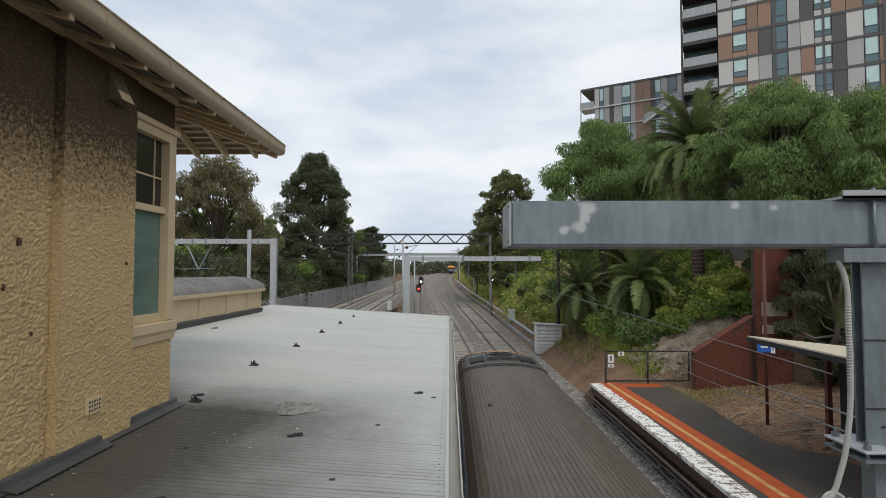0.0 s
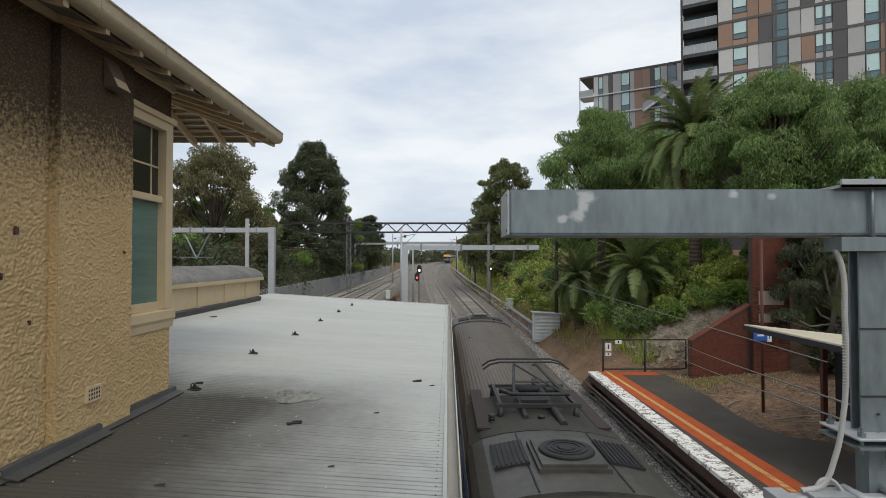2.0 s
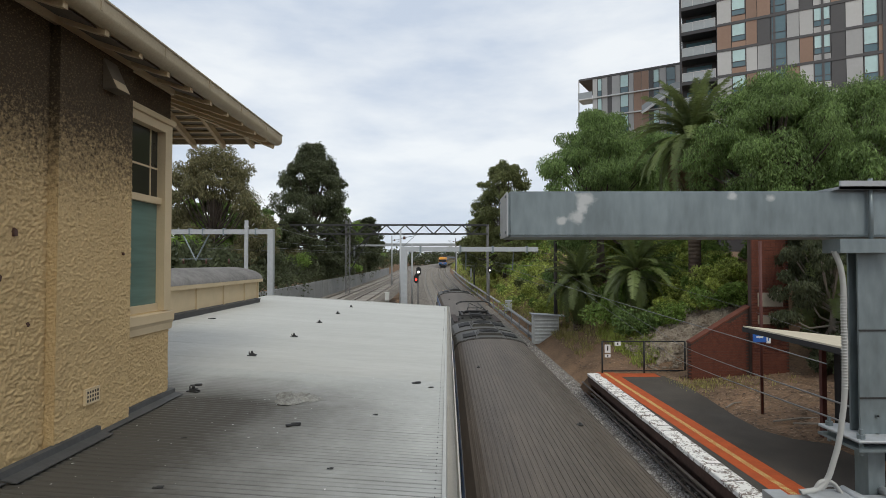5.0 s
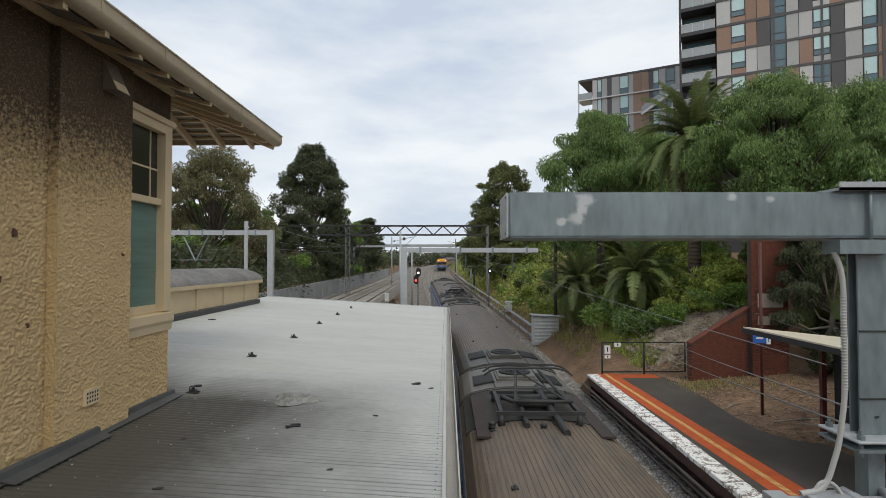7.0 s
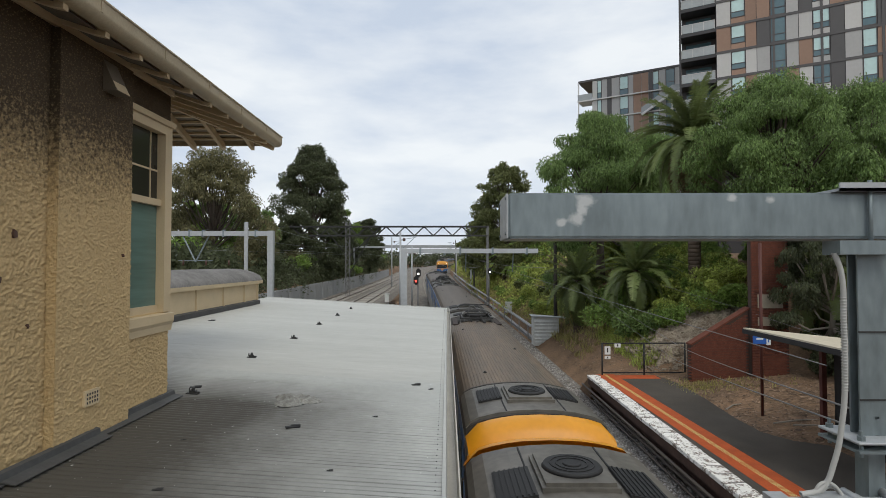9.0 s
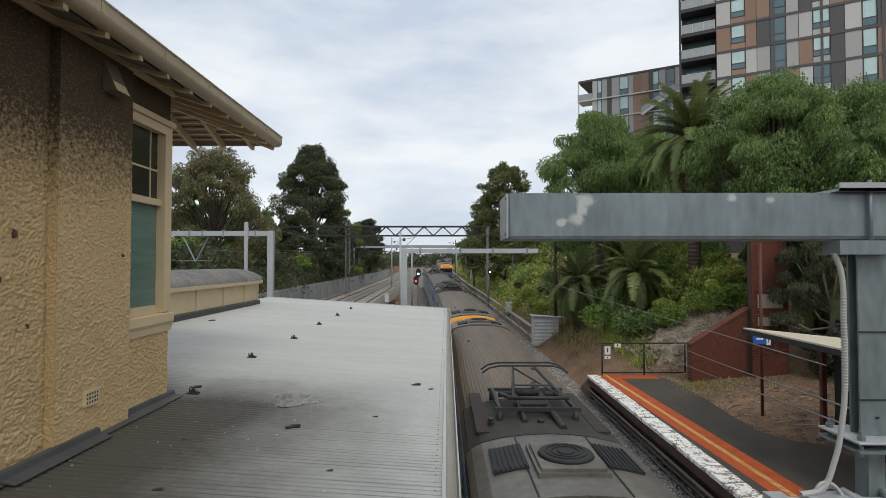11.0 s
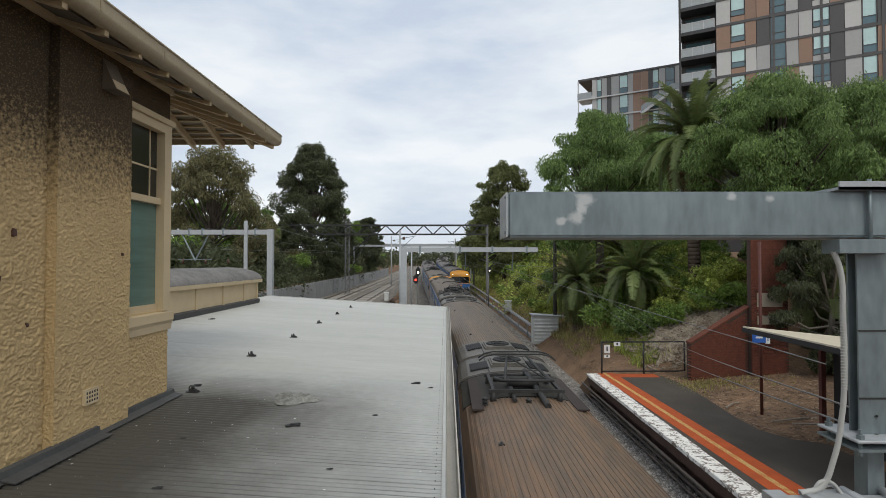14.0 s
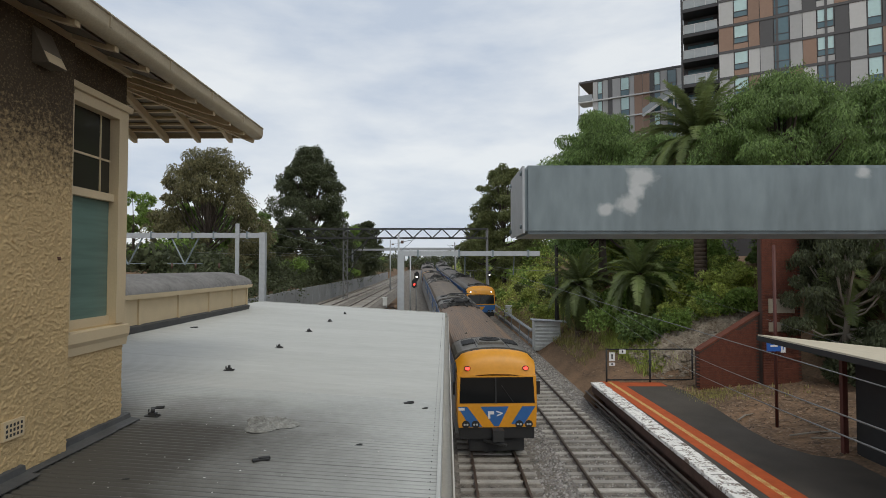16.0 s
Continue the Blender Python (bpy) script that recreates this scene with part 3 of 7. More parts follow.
# ---- roughcast station hall ----
WX, WY = -4.05, 7.86


def rough_face(name, x, y0, y1, z0, z1, parent, step=0.0112, deep=0.0125):
    """Thrown pebble render: a fine uneven sheet standing on the wall's face."""
    bm = bmesh.new()
    ny, nz = int((y1 - y0) / step), int((z1 - z0) / step)
    g = []
    for i in range(ny + 1):
        row = []
        for j in range(nz + 1):
            y, z = y0 + (y1 - y0) * i / ny, z0 + (z1 - z0) * j / nz
            q = 1.1 - 2.6 * noise.voronoi(Vector((y * 42, z * 42, x)))[0][0] + 0.5 * noise.noise(Vector((y * 9, z * 9, x)))
            e = 0.0 if i in (0, ny) else 1.0
            row.append(bm.verts.new((x + 0.012 + deep * q * e - 0.012 * (1 - e), y, z)))
        g.append(row)
    for r0, r1 in zip(g, g[1:]):
        for j in range(nz):
            bm.faces.new((r0[j], r1[j], r1[j + 1], r0[j + 1]))
    return part(name, bm, M["render"], parent, smooth=True)


def build_hall():
    hall = thing("wall_hall", "cream roughcast station wall with soot-stained, eaves-shaded upper part", "wall", kind="structure")
    win0, win1, wz0, wz1 = 6.78, 7.74, 6.12, 8.72
    px, p0, p1 = WX + 0.10, 5.45, 6.74
    bm = bmesh.new()
    box(bm, WX - 0.35, WX, -3.0, win0, 4.0, 9.25)
    box(bm, WX - 0.35, WX, win0, win1, 4.0, wz0)
    box(bm, WX - 0.35, WX, win0, win1, wz1, 9.25)
    box(bm, WX - 0.35, WX, win1, WY, 4.0, 9.25)
    box(bm, WX - 5, WX - 0.352, WY - 0.35, WY, 4.0, 9.25)
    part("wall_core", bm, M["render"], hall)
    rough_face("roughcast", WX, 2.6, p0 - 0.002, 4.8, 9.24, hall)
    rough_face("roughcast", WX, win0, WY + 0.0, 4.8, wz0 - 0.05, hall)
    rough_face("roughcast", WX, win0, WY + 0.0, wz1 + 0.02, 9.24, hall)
    bm = bmesh.new()  # projecting pier
    box(bm, WX, px, p0, p1, 4.7, 9.22)
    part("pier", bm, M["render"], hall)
    bm = bmesh.new()  # its near return, in the same thrown render
    g = []
    for i in range(11):
        row = []
        for j in range(400):
            x, z = WX + (px - WX + 0.012) * i / 10, 4.8 + 4.4 * j / 399
            q = 1.1 - 2.6 * noise.voronoi(Vector((x * 42, z * 42, p0)))[0][0]
            row.append(bm.verts.new((x, p0 - 0.006 - 0.011 * q * (0.5 if i in (0, 10) else 1.0), z)))
        g.append(row)
    for r0, r1 in zip(g, g[1:]):
        for j in range(399):
            bm.faces.new((r0[j], r1[j], r1[j + 1], r0[j + 1]))
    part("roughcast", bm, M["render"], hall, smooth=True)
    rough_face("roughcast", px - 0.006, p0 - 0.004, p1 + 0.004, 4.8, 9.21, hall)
    bm = bmesh.new()
    box(bm, WX - 0.36, WX - 0.32, win0, win1, wz0, wz1)
    part("room_blind", bm, M["dark"], hall)
    win = thing("window_1", "cream timber sash window with frosted lower pane", "window", kind="structure")
    bm = bmesh.new()
    t = 0.07
    for y0, y1, z0, z1 in ((win0 - 0.02, win0 + t, wz0, wz1), (win1 - t, WY - 0.004, wz0, wz1 + 0.06), (win0 + t, win1 - t, wz1 - t, wz1 + 0.05)):
        box(bm, WX - 0.3, WX + 0.035, y0, y1, z0, z1)
    part("window_frame", bm, M["cream"], win)
    bm = bmesh.new()
    prism(bm, [(WX - 0.2, wz1 + 0.055), (WX + 0.07, wz1 + 0.055), (WX + 0.09, wz1 + 0.12), (WX - 0.2, wz1 + 0.14)], "y", win0 - 0.02, WY + 0.02)
    part("head_moulding", bm, M["cream"], win)
    bm = bmesh.new()
    rl = 7.62
    box(bm, WX - 0.1, WX - 0.015, win0 + t, win1 - t, rl, rl + 0.09)
    box(bm, WX - 0.1, WX - 0.05, win0 + t, win1 - t, wz0, wz0 + 0.1)
    for z in (8.12,):
        box(bm, WX - 0.1, WX - 0.07, win0 + t, win1 - t, z - 0.012, z + 0.012)
    box(bm, WX - 0.1, WX - 0.07, win1 - t - 0.2, win1 - t - 0.185, rl + 0.09, wz1 - t)
    part("sash", bm, M["cream"], win)
    for z0, z1, m_, lb in ((rl + 0.09, wz1 - t, "glassdark", "dark clear pane"), (wz0 + 0.1, rl, "frost", "ribbed frosted pane with a slatted blind")):
        bm = bmesh.new()
        box(bm, WX - 0.094, WX - 0.084, win0 + t, win1 - t, z0, z1)
        part("pane", bm, M[m_], win, lb)
    bm = bmesh.new()
    prism(bm, [(WX - 0.1, 6.13), (WX + 0.07, 6.09), (WX + 0.07, 5.98), (WX + 0.045, 5.93), (WX + 0.03, 5.84), (WX - 0.1, 5.84)], "y", win0 - 0.03, WY + 0.04)
    part("window_sill", bm, M["cream"], win)
    # louvred vent hood under the eaves
    v = thing("vent_hood", "cream wedge-shaped vent hood on the stained wall", "vent", at=pose(WX + 0.11, 6.26, 8.95))
    # shade is put into the body's dark colour, light into the pale face
    bm = bmesh.new()
    prism(bm, [(0, -0.16), (0.16, -0.16), (0.0, 0.2)], "y", -0.13, 0.13)
    part("hood", bm, M["shadecream"], v)
    bm = bmesh.new()
    prism(bm, [(0.161, -0.155), (0.168, -0.155), (0.085, 0.0), (0.078, 0.0)], "y", -0.12, 0.12)
    part("lit_hood_face", bm, M["cream"], v)
    # air brick
    v = thing("air_brick", "cream painted air brick with small holes in the wall", "vent", at=pose(WX + 0.125, 6.0, 5.33))
    bm = bmesh.new()
    box(bm, -0.02, 0.012, -0.12, 0.12, -0.085, 0.085)
    part("plate", bm, M["cream"], v)
    for i in range(5):
        for j in range(3):
            bm = bmesh.new()
            box(bm, 0.010, 0.0135, -0.095 + i * 0.042, -0.073 + i * 0.042, -0.06 + j * 0.045, -0.033 + j * 0.045)
            part("hole", bm, M["black"], v)
    for y, z, r in ((5.02, 7.08, 0.045), (4.86, 6.66, 0.03), (5.2, 6.2, 0.02), (6.55, 6.9, 0.018)):
        bm = bmesh.new()
        rr = random.Random(int(y * 100))
        vs = []
        for i in range(9):
            a = 2 * math.pi * i / 9
            q = r * rr.uniform(0.6, 1.2)
            vs.append((y + 0.55 * q * math.cos(a), z + q * math.sin(a)))
        prism(bm, vs, "x", WX - 0.05, WX + (0.135 if y > 5.45 else 0.03))
        part("rust_spot", bm, M["rustwall"], hall, "small rusty pit in the render")
    # lead flashing where the wall meets the roof sheets
    fl = thing("flashing", "dark lead flashing along the foot of the wall", "flashing", kind="structure")
    rng = random.Random(2)
    y = -2.0
    while y < WY:
        y1 = min(y + 1.35, WY + 0.1)
        o, q = rng.uniform(0, 0.02), (0.10 if 5.3 < y + 0.7 < 6.8 else 0.0)
        bm = bmesh.new()
        xw = WX + q
        prism(bm, [(xw - 0.01, 4.94 + o), (xw + 0.035, 4.93 + o), (xw + 0.045, 4.885), (xw + 0.16 + 2 * o, 4.862), (xw + 0.16 + 2 * o, 4.872), (xw + 0.055, 4.897), (xw + 0.045, 4.942 + o), (xw - 0.01, 4.952 + o)], "y", y, y1 + 0.03)
        part("flashing_strip", bm, M["lead"], fl)
        y = y1 if y1 < WY else 99
    return hall


def build_eaves():
    """Hipped roof end: a plane falling to the tracks and one falling away to the far end."""
    ev = thing("hall_roof", "cream painted timber eaves with exposed rafters and gutter", "roof", kind="structure")
    gx, gz, ye, slope = -3.565, 9.20, 11.1, 0.34
    back = 5.5

    def rz(u):
        return gz + u * slope
    bm = bmesh.new()
    for lift in (0.13, 0.16):
        q = [bm.verts.new(c) for c in ((gx, -3, rz(0) + lift), (gx, ye, rz(0) + lift), (gx - back, ye - back, rz(back) + lift), (gx - back, -3, rz(back) + lift))]
        bm.faces.new(q)
        q = [bm.verts.new(c) for c in ((gx, ye, rz(0) + lift), (gx - back - 2, ye, rz(0) + lift), (gx - back - 2, ye - back, rz(back) + lift), (gx - back, ye - back, rz(back) + lift))]
        bm.faces.new(q)
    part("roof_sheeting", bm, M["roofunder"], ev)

    def rafter(u):
        """A rafter as long as u, its foot at the origin, rising along -x."""
        bm = bmesh.new()
        prism(bm, [(0.03, -0.05), (0.03, 0.07), (-u, 0.09 + u * slope), (-u, -0.05 + u * slope), (-0.1, -0.02)], "y", -0.035, 0.035)
        return bm
    y = 0.6
    while y < ye - 0.25:
        part("rafter", rafter(min(2.6, ye - y)), M["cream"], ev, at=pose(gx, y, gz))
        y += 0.62
    x = gx - 0.45
    while x > -7.5:
        part("rafter", rafter(min(3.4, gx - x)), M["cream"], ev, at=pose(x, ye, gz, 0, 0, 90))
        x -= 0.6
    bm = bmesh.new()
    beam(bm, (gx, ye, gz + 0.02), (gx - 3.4, ye - 3.4, rz(3.4) + 0.02), 0.06, 0.17)
    part("hip_rafter", bm, M["cream"], ev)
    u = 0.12
    while u < 2.8:
        bm = bmesh.new()
        box(bm, gx - u - 0.035, gx - u + 0.035, 0, ye - u, rz(u) + 0.09, rz(u) + 0.128)
        part("batten", bm, M["cream"], ev)
        bm = bmesh.new()
        box(bm, -7.6, gx - u, ye - u - 0.035, ye - u + 0.035, rz(u) + 0.09, rz(u) + 0.128)
        part("batten", bm, M["cream"], ev)
        u += 0.19
    bm = bmesh.new()  # gutter: rounded front, open top
    prof = []
    for i in range(9):
        a = -math.pi / 2 + math.pi / 2 * i / 8
        prof.append((gx + 0.06 + 0.09 * math.cos(a), gz + 0.10 + 0.09 * math.sin(a)))
    prof += [(gx + 0.15, gz + 0.20), (gx + 0.165, gz + 0.21), (gx + 0.165, gz + 0.225), (gx + 0.14, gz + 0.225), (gx + 0.13, gz + 0.11), (gx + 0.06, gz + 0.03), (gx + 0.02, gz + 0.03), (gx + 0.01, gz + 0.18), (gx, gz + 0.18), (gx, gz + 0.01)]
    prism(bm, prof, "y", -3, ye + 0.04)
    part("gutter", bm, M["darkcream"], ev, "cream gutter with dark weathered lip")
    y = 1.6
    while y < ye:
        bm = bmesh.new()
        prism(bm, [(gx + 0.055, gz + 0.004), (gx + 0.155, gz + 0.09), (gx + 0.162, gz + 0.2), (gx + 0.155, gz + 0.2), (gx + 0.146, gz + 0.09), (gx + 0.05, gz + 0.014)], "y", y, y + 0.03)
        part("gutter_bracket", bm, M["darkcream"], ev)
        y += 1.22
    bm = bmesh.new()
    prism(bm, [(gx - 0.01, gz + 0.04), (gx - 0.01, gz + 0.17), (gx + 0.01, gz + 0.17), (gx + 0.01, gz + 0.04)], "y", -3, ye)
    part("fascia", bm, M["cream"], ev)
    bm = bmesh.new()
    box(bm, -9.6, gx + 0.1, ye + 0.01, ye + 0.06, gz + 0.04, gz + 0.2)
    part("end_fascia", bm, M["darkcream"], ev)
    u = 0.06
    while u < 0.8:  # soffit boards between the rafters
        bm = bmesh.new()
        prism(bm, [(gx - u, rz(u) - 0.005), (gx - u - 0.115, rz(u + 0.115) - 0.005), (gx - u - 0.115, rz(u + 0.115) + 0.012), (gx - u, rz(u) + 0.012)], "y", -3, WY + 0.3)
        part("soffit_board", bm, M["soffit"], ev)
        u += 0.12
    bm = bmesh.new()
    box(bm, -6.6, WX + 0.05, -3, WY + 0.02, 9.25, 9.33)
    part("wall_plate", bm, M["cream"], ev)
    bm = bmesh.new()  # upper wall closing the roof space
    prism(bm, [(-9.5, 9.33), (WX - 0.05, 9.33), (WX - 0.05, 9.42), (-6.6, 10.25), (-9.5, 10.25)], "y", WY - 0.3, WY)
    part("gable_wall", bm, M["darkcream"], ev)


def build_parapet():
    """Low cream wall with a curved corrugated roof, standing on the platform roof."""
    x, y0, y1 = -8.02, 9.0, 22.9
    p = thing("lantern_wall", "low cream panelled wall under a curved corrugated roof", "wall", kind="structure")
    bm = bmesh.new()
    box(bm, x - 2.4, x, y0, y1, 4.6, 5.98)
    part("wall_panel", bm, M["cream"], p)
    for y in (11, 13.1, 15.2, 17.3, 19.4, 21.4, 22.86):
        bm = bmesh.new()
        box(bm, x, x + 0.05, y - 0.05, y + 0.05, 5.15, 5.98)
        part("batten", bm, M["cream"], p)
    bm = bmesh.new()
    prism(bm, [(x + 0.02, 5.96), (x + 0.17, 5.98), (x + 0.19, 6.1), (x + 0.02, 6.12)], "y", y0, y1 + 0.15)
    part("cornice", bm, M["cream"], p)
    bm = bmesh.new()
    prism(bm, [(x, 5.08), (x + 0.1, 5.1), (x + 0.13, 5.27), (x, 5.3)], "y", y0, y1 + 0.02)
    part("flashing", bm, M["lead"], p)
    bm = bmesh.new()
    n = int((y1 + 0.1 - y0) / 0.1 * 4)
    rows = []
    for i in range(n + 1):
        y = y0 + (y1 + 0.1 - y0) * i / n
        w = 0.018 * math.cos(2 * math.pi * y / 0.1)
        row = []
        for k in range(9):
            a = math.pi / 2 * k / 8
            row.append(bm.verts.new((x + 0.18 - 1.5 * (1 - math.cos(a)), y, 6.10 + (0.48 + w) * math.sin(a) + w * math.cos(a))))
        rows.append(row)
    for a, b in zip(rows, rows[1:]):
        for k in range(8):
            bm.faces.new((a[k], a[k + 1], b[k + 1], b[k]))
    part("curved_roof", bm, M["oldzinc"], p, "weathered grey curved corrugated iron", smooth=True)
    bm = bmesh.new()
    prism(bm, [(x + 0.15, 6.08), (x - 0.3, 6.4), (x - 0.9, 6.54), (x - 2.4, 6.54), (x - 2.4, 6.0), (x + 0.15, 6.0)], "y", y1, y1 + 0.06)
    part("gable", bm, M["cream"], p)


ANCHORS = [(-3.83, 8.2), (-4.05, 11.26), (-3.98, 14.1), (-4.07, 17.3), (-4.09, 20.3), (-4.12, 23.3)]
DEBRIS = [(-1.95, 6.9, 1.0), (-0.55, 9.7, 0.9), (-0.28, 9.45, 0.5), (-3.95, 8.55, 0.9), (-7.2, 16.6, 1.1), (-2.6, 4.9, 0.5), (-1.2, 5.6, 0.35), (-2.2, 4.6, 0.3), (-1.0, 7.6, 0.4), (-3.0, 6.2, 0.35)]
build_platform_roof()
build_rag()
build_specks()
build_hall()
build_eaves()
build_parapet()


# ---- galvanised overhead-wire structure close to the camera ----
def build_near_beam():
    y0, y1 = 2.95, 3.32
    b = thing("gantry_beam", "galvanised steel box beam with a drop post and bolted plates", "gantry")
    bm = bmesh.new()
    box(bm, 0.333, 3.6, y0, y1, 6.937, 7.187)
    bmesh.ops.bevel(bm, geom=bm.edges[:], offset=0.012, segments=2, affect="EDGES")
    part("box_beam", bm, M["galvbeam"], b)
    bm = bmesh.new()
    box(bm, 0.325, 0.333, y0 + 0.004, y1 - 0.004, 6.94, 7.184)
    part("end_cap", bm, M["galvpale"], b)
    for dy in (y0 + 0.03, y1 - 0.03):
        for z in (6.965, 7.16):
            bm = bmesh.new()
            tube(bm, (0.318, dy, z), (0.325, dy, z), 0.009, seg=6)
            part("bolt", bm, M["galv"], b)
    # clamp saddle over the beam
    bm = bmesh.new()
    box(bm, 2.10, 2.62, y0 - 0.05, y0 + 0.16, 7.19, 7.205)
    box(bm, 2.10, 2.62, y0 - 0.05, y0 - 0.038, 7.19, 7.235)
    part("saddle_plate", bm, M["galvpale"], b)
    for x in (2.28, 2.5):
        bm = bmesh.new()
        tube(bm, (x, y0 - 0.02, 6.88), (x, y0 - 0.02, 7.25), 0.011, seg=8)
        part("clamp_rod", bm, M["galv"], b)
        for z in (6.905, 7.215):
            bm = bmesh.new()
            tube(bm, (x, y0 - 0.02, z - 0.012), (x, y0 - 0.02, z + 0.012), 0.021, seg=6)
            part("nut", bm, M["galv"], b)
    bm = bmesh.new()
    box(bm, 2.1, 2.42, y0 - 0.04, y0 + 0.1, 6.85, 6.925)
    part("bottom_plate", bm, M["galv"], b)
    # drop post: rolled section
    bm = bmesh.new()
    px, py = 2.335, 3.05
    box(bm, px - 0.07, px + 0.09, py - 0.04, py - 0.028, 5.86, 6.905)
    box(bm, px - 0.07, px + 0.09, py + 0.03, py + 0.042, 5.86, 6.905)
    box(bm, px - 0.005, px + 0.005, py - 0.028, py + 0.03, 5.86, 6.905)
    part("drop_post", bm, M["galv"], b)
    bm = bmesh.new()
    for z in (6.42, 6.05):
        box(bm, px - 0.074, px + 0.094, py - 0.045, py - 0.041, z, z + 0.01)
    part("strap", bm, M["darkmetal"], b)
    bm = bmesh.new()
    box(bm, px - 0.17, px + 0.16, py - 0.16, py + 0.16, 5.845, 5.86)
    bmesh.ops.bevel(bm, geom=bm.edges[:], offset=0.004, segments=1, affect="EDGES")
    part("flange_plate", bm, M["galvpale"], b)
    bm = bmesh.new()
    box(bm, px - 0.17, px + 0.16, py - 0.16, py + 0.16, 5.80, 5.815)
    part("flange_plate", bm, M["galv"], b)
    for dx in (-0.13, 0.12):
        for dy in (-0.12, 0.12):
            bm = bmesh.new()
            tube(bm, (px + dx, py + dy, 5.77), (px + dx, py + dy, 5.91), 0.011, seg=6)
            tube(bm, (px + dx, py + dy, 5.86), (px + dx, py + dy, 5.882), 0.021, seg=6)
            part("bolt", bm, M["galv"], b)
    bm = bmesh.new()
    box(bm, px - 0.04, px + 0.05, py - 0.05, py + 0.05, 5.2, 5.80)
    part("lower_post", bm, M["galv"], b)
    # bracket arm and insulated clamps at the post's foot
    bm = bmesh.new()
    box(bm, px - 0.56, px + 0.4, py - 0.13, py - 0.07, 5.485, 5.545)
    bmesh.ops.bevel(bm, geom=bm.edges[:], offset=0.006, segments=1, affect="EDGES")
    part("bracket_arm", bm, M["galvpale"], b)
    bm = bmesh.new()
    box(bm, px - 0.42, px - 0.2, py - 0.17, py - 0.05, 5.545, 5.565)
    box(bm, px - 0.6, px - 0.5, py - 0.19, py - 0.02, 5.50, 5.55)
    part("bracket_plate", bm, M["galvpale"], b)
    for x, z in ((px - 0.16, 5.55), (px - 0.1, 5.52), (px + 0.03, 5.56), (px + 0.10, 5.52), (px + 0.18, 5.5)):
        bm = bmesh.new()
        tube(bm, (x, py - 0.2, z), (x, py - 0.02, z), 0.024, seg=10)
        tube(bm, (x, py - 0.23, z), (x, py + 0.0, z), 0.01, seg=6)
        part("clamp", bm, M["galvpale"], b)
    # flexible conduit
    def cable(name, pts, r, material, label):
        cu = bpy.data.curves.new(name, "CURVE")
        cu.dimensions, cu.bevel_depth, cu.bevel_resolution = "3D", r, 3
        s = cu.splines.new("BEZIER")
        s.bezier_points.add(len(pts) - 1)
        for q, co in zip(s.bezier_points, pts):
            q.co, q.handle_left_type, q.handle_right_type = co, "AUTO", "AUTO"
        ob = new(name, cu)
        cu.materials.append(material)
        ob.parent = b
        ob["label"] = label
    yc = 2.95
    px -= 0.08
    cable("conduit", [(px - 0.16, yc, 6.86), (px - 0.125, yc, 6.76), (px - 0.115, yc, 6.5), (px - 0.115, yc, 6.15), (px - 0.13, yc, 5.98), (px - 0.18, yc, 5.74), (px - 0.25, yc, 5.6), (px - 0.36, yc, 5.565)], 0.0145, M["conduit"], "pale ribbed flexible conduit")
    bm = bmesh.new()
    z = 6.62
    while z > 6.12:
        tube(bm, (px - 0.115, yc, z), (px - 0.115, yc, z - 0.006), 0.016, seg=10)
        z -= 0.016
    tagged(part("conduit_rib", bm, M["conduit"], b), kind="stuff")
    cable("cable_loop", [(px - 0.30, yc, 5.56), (px - 0.24, yc, 5.63), (px - 0.16, yc, 5.59), (px - 0.14, yc, 5.48), (px - 0.2, yc, 5.43)], 0.009, M["conduit"], "pale looped cable")
    cable("cable_loop", [(px - 0.25, yc + 0.03, 5.55), (px - 0.19, yc + 0.02, 5.6), (px - 0.14, yc + 0.02, 5.56), (px - 0.13, yc, 5.47), (px - 0.2, yc, 5.4)], 0.009, M["conduit"], "pale looped cable")


build_near_beam()


# ---- right-hand platform ----
PX, PY = 7.25, 28.2
EDGE = Matrix.Translation((0, 14.9, 0)) @ Matrix.Rotation(0.028, 4, "Z") @ Matrix.Translation((0, -14.9, 0))


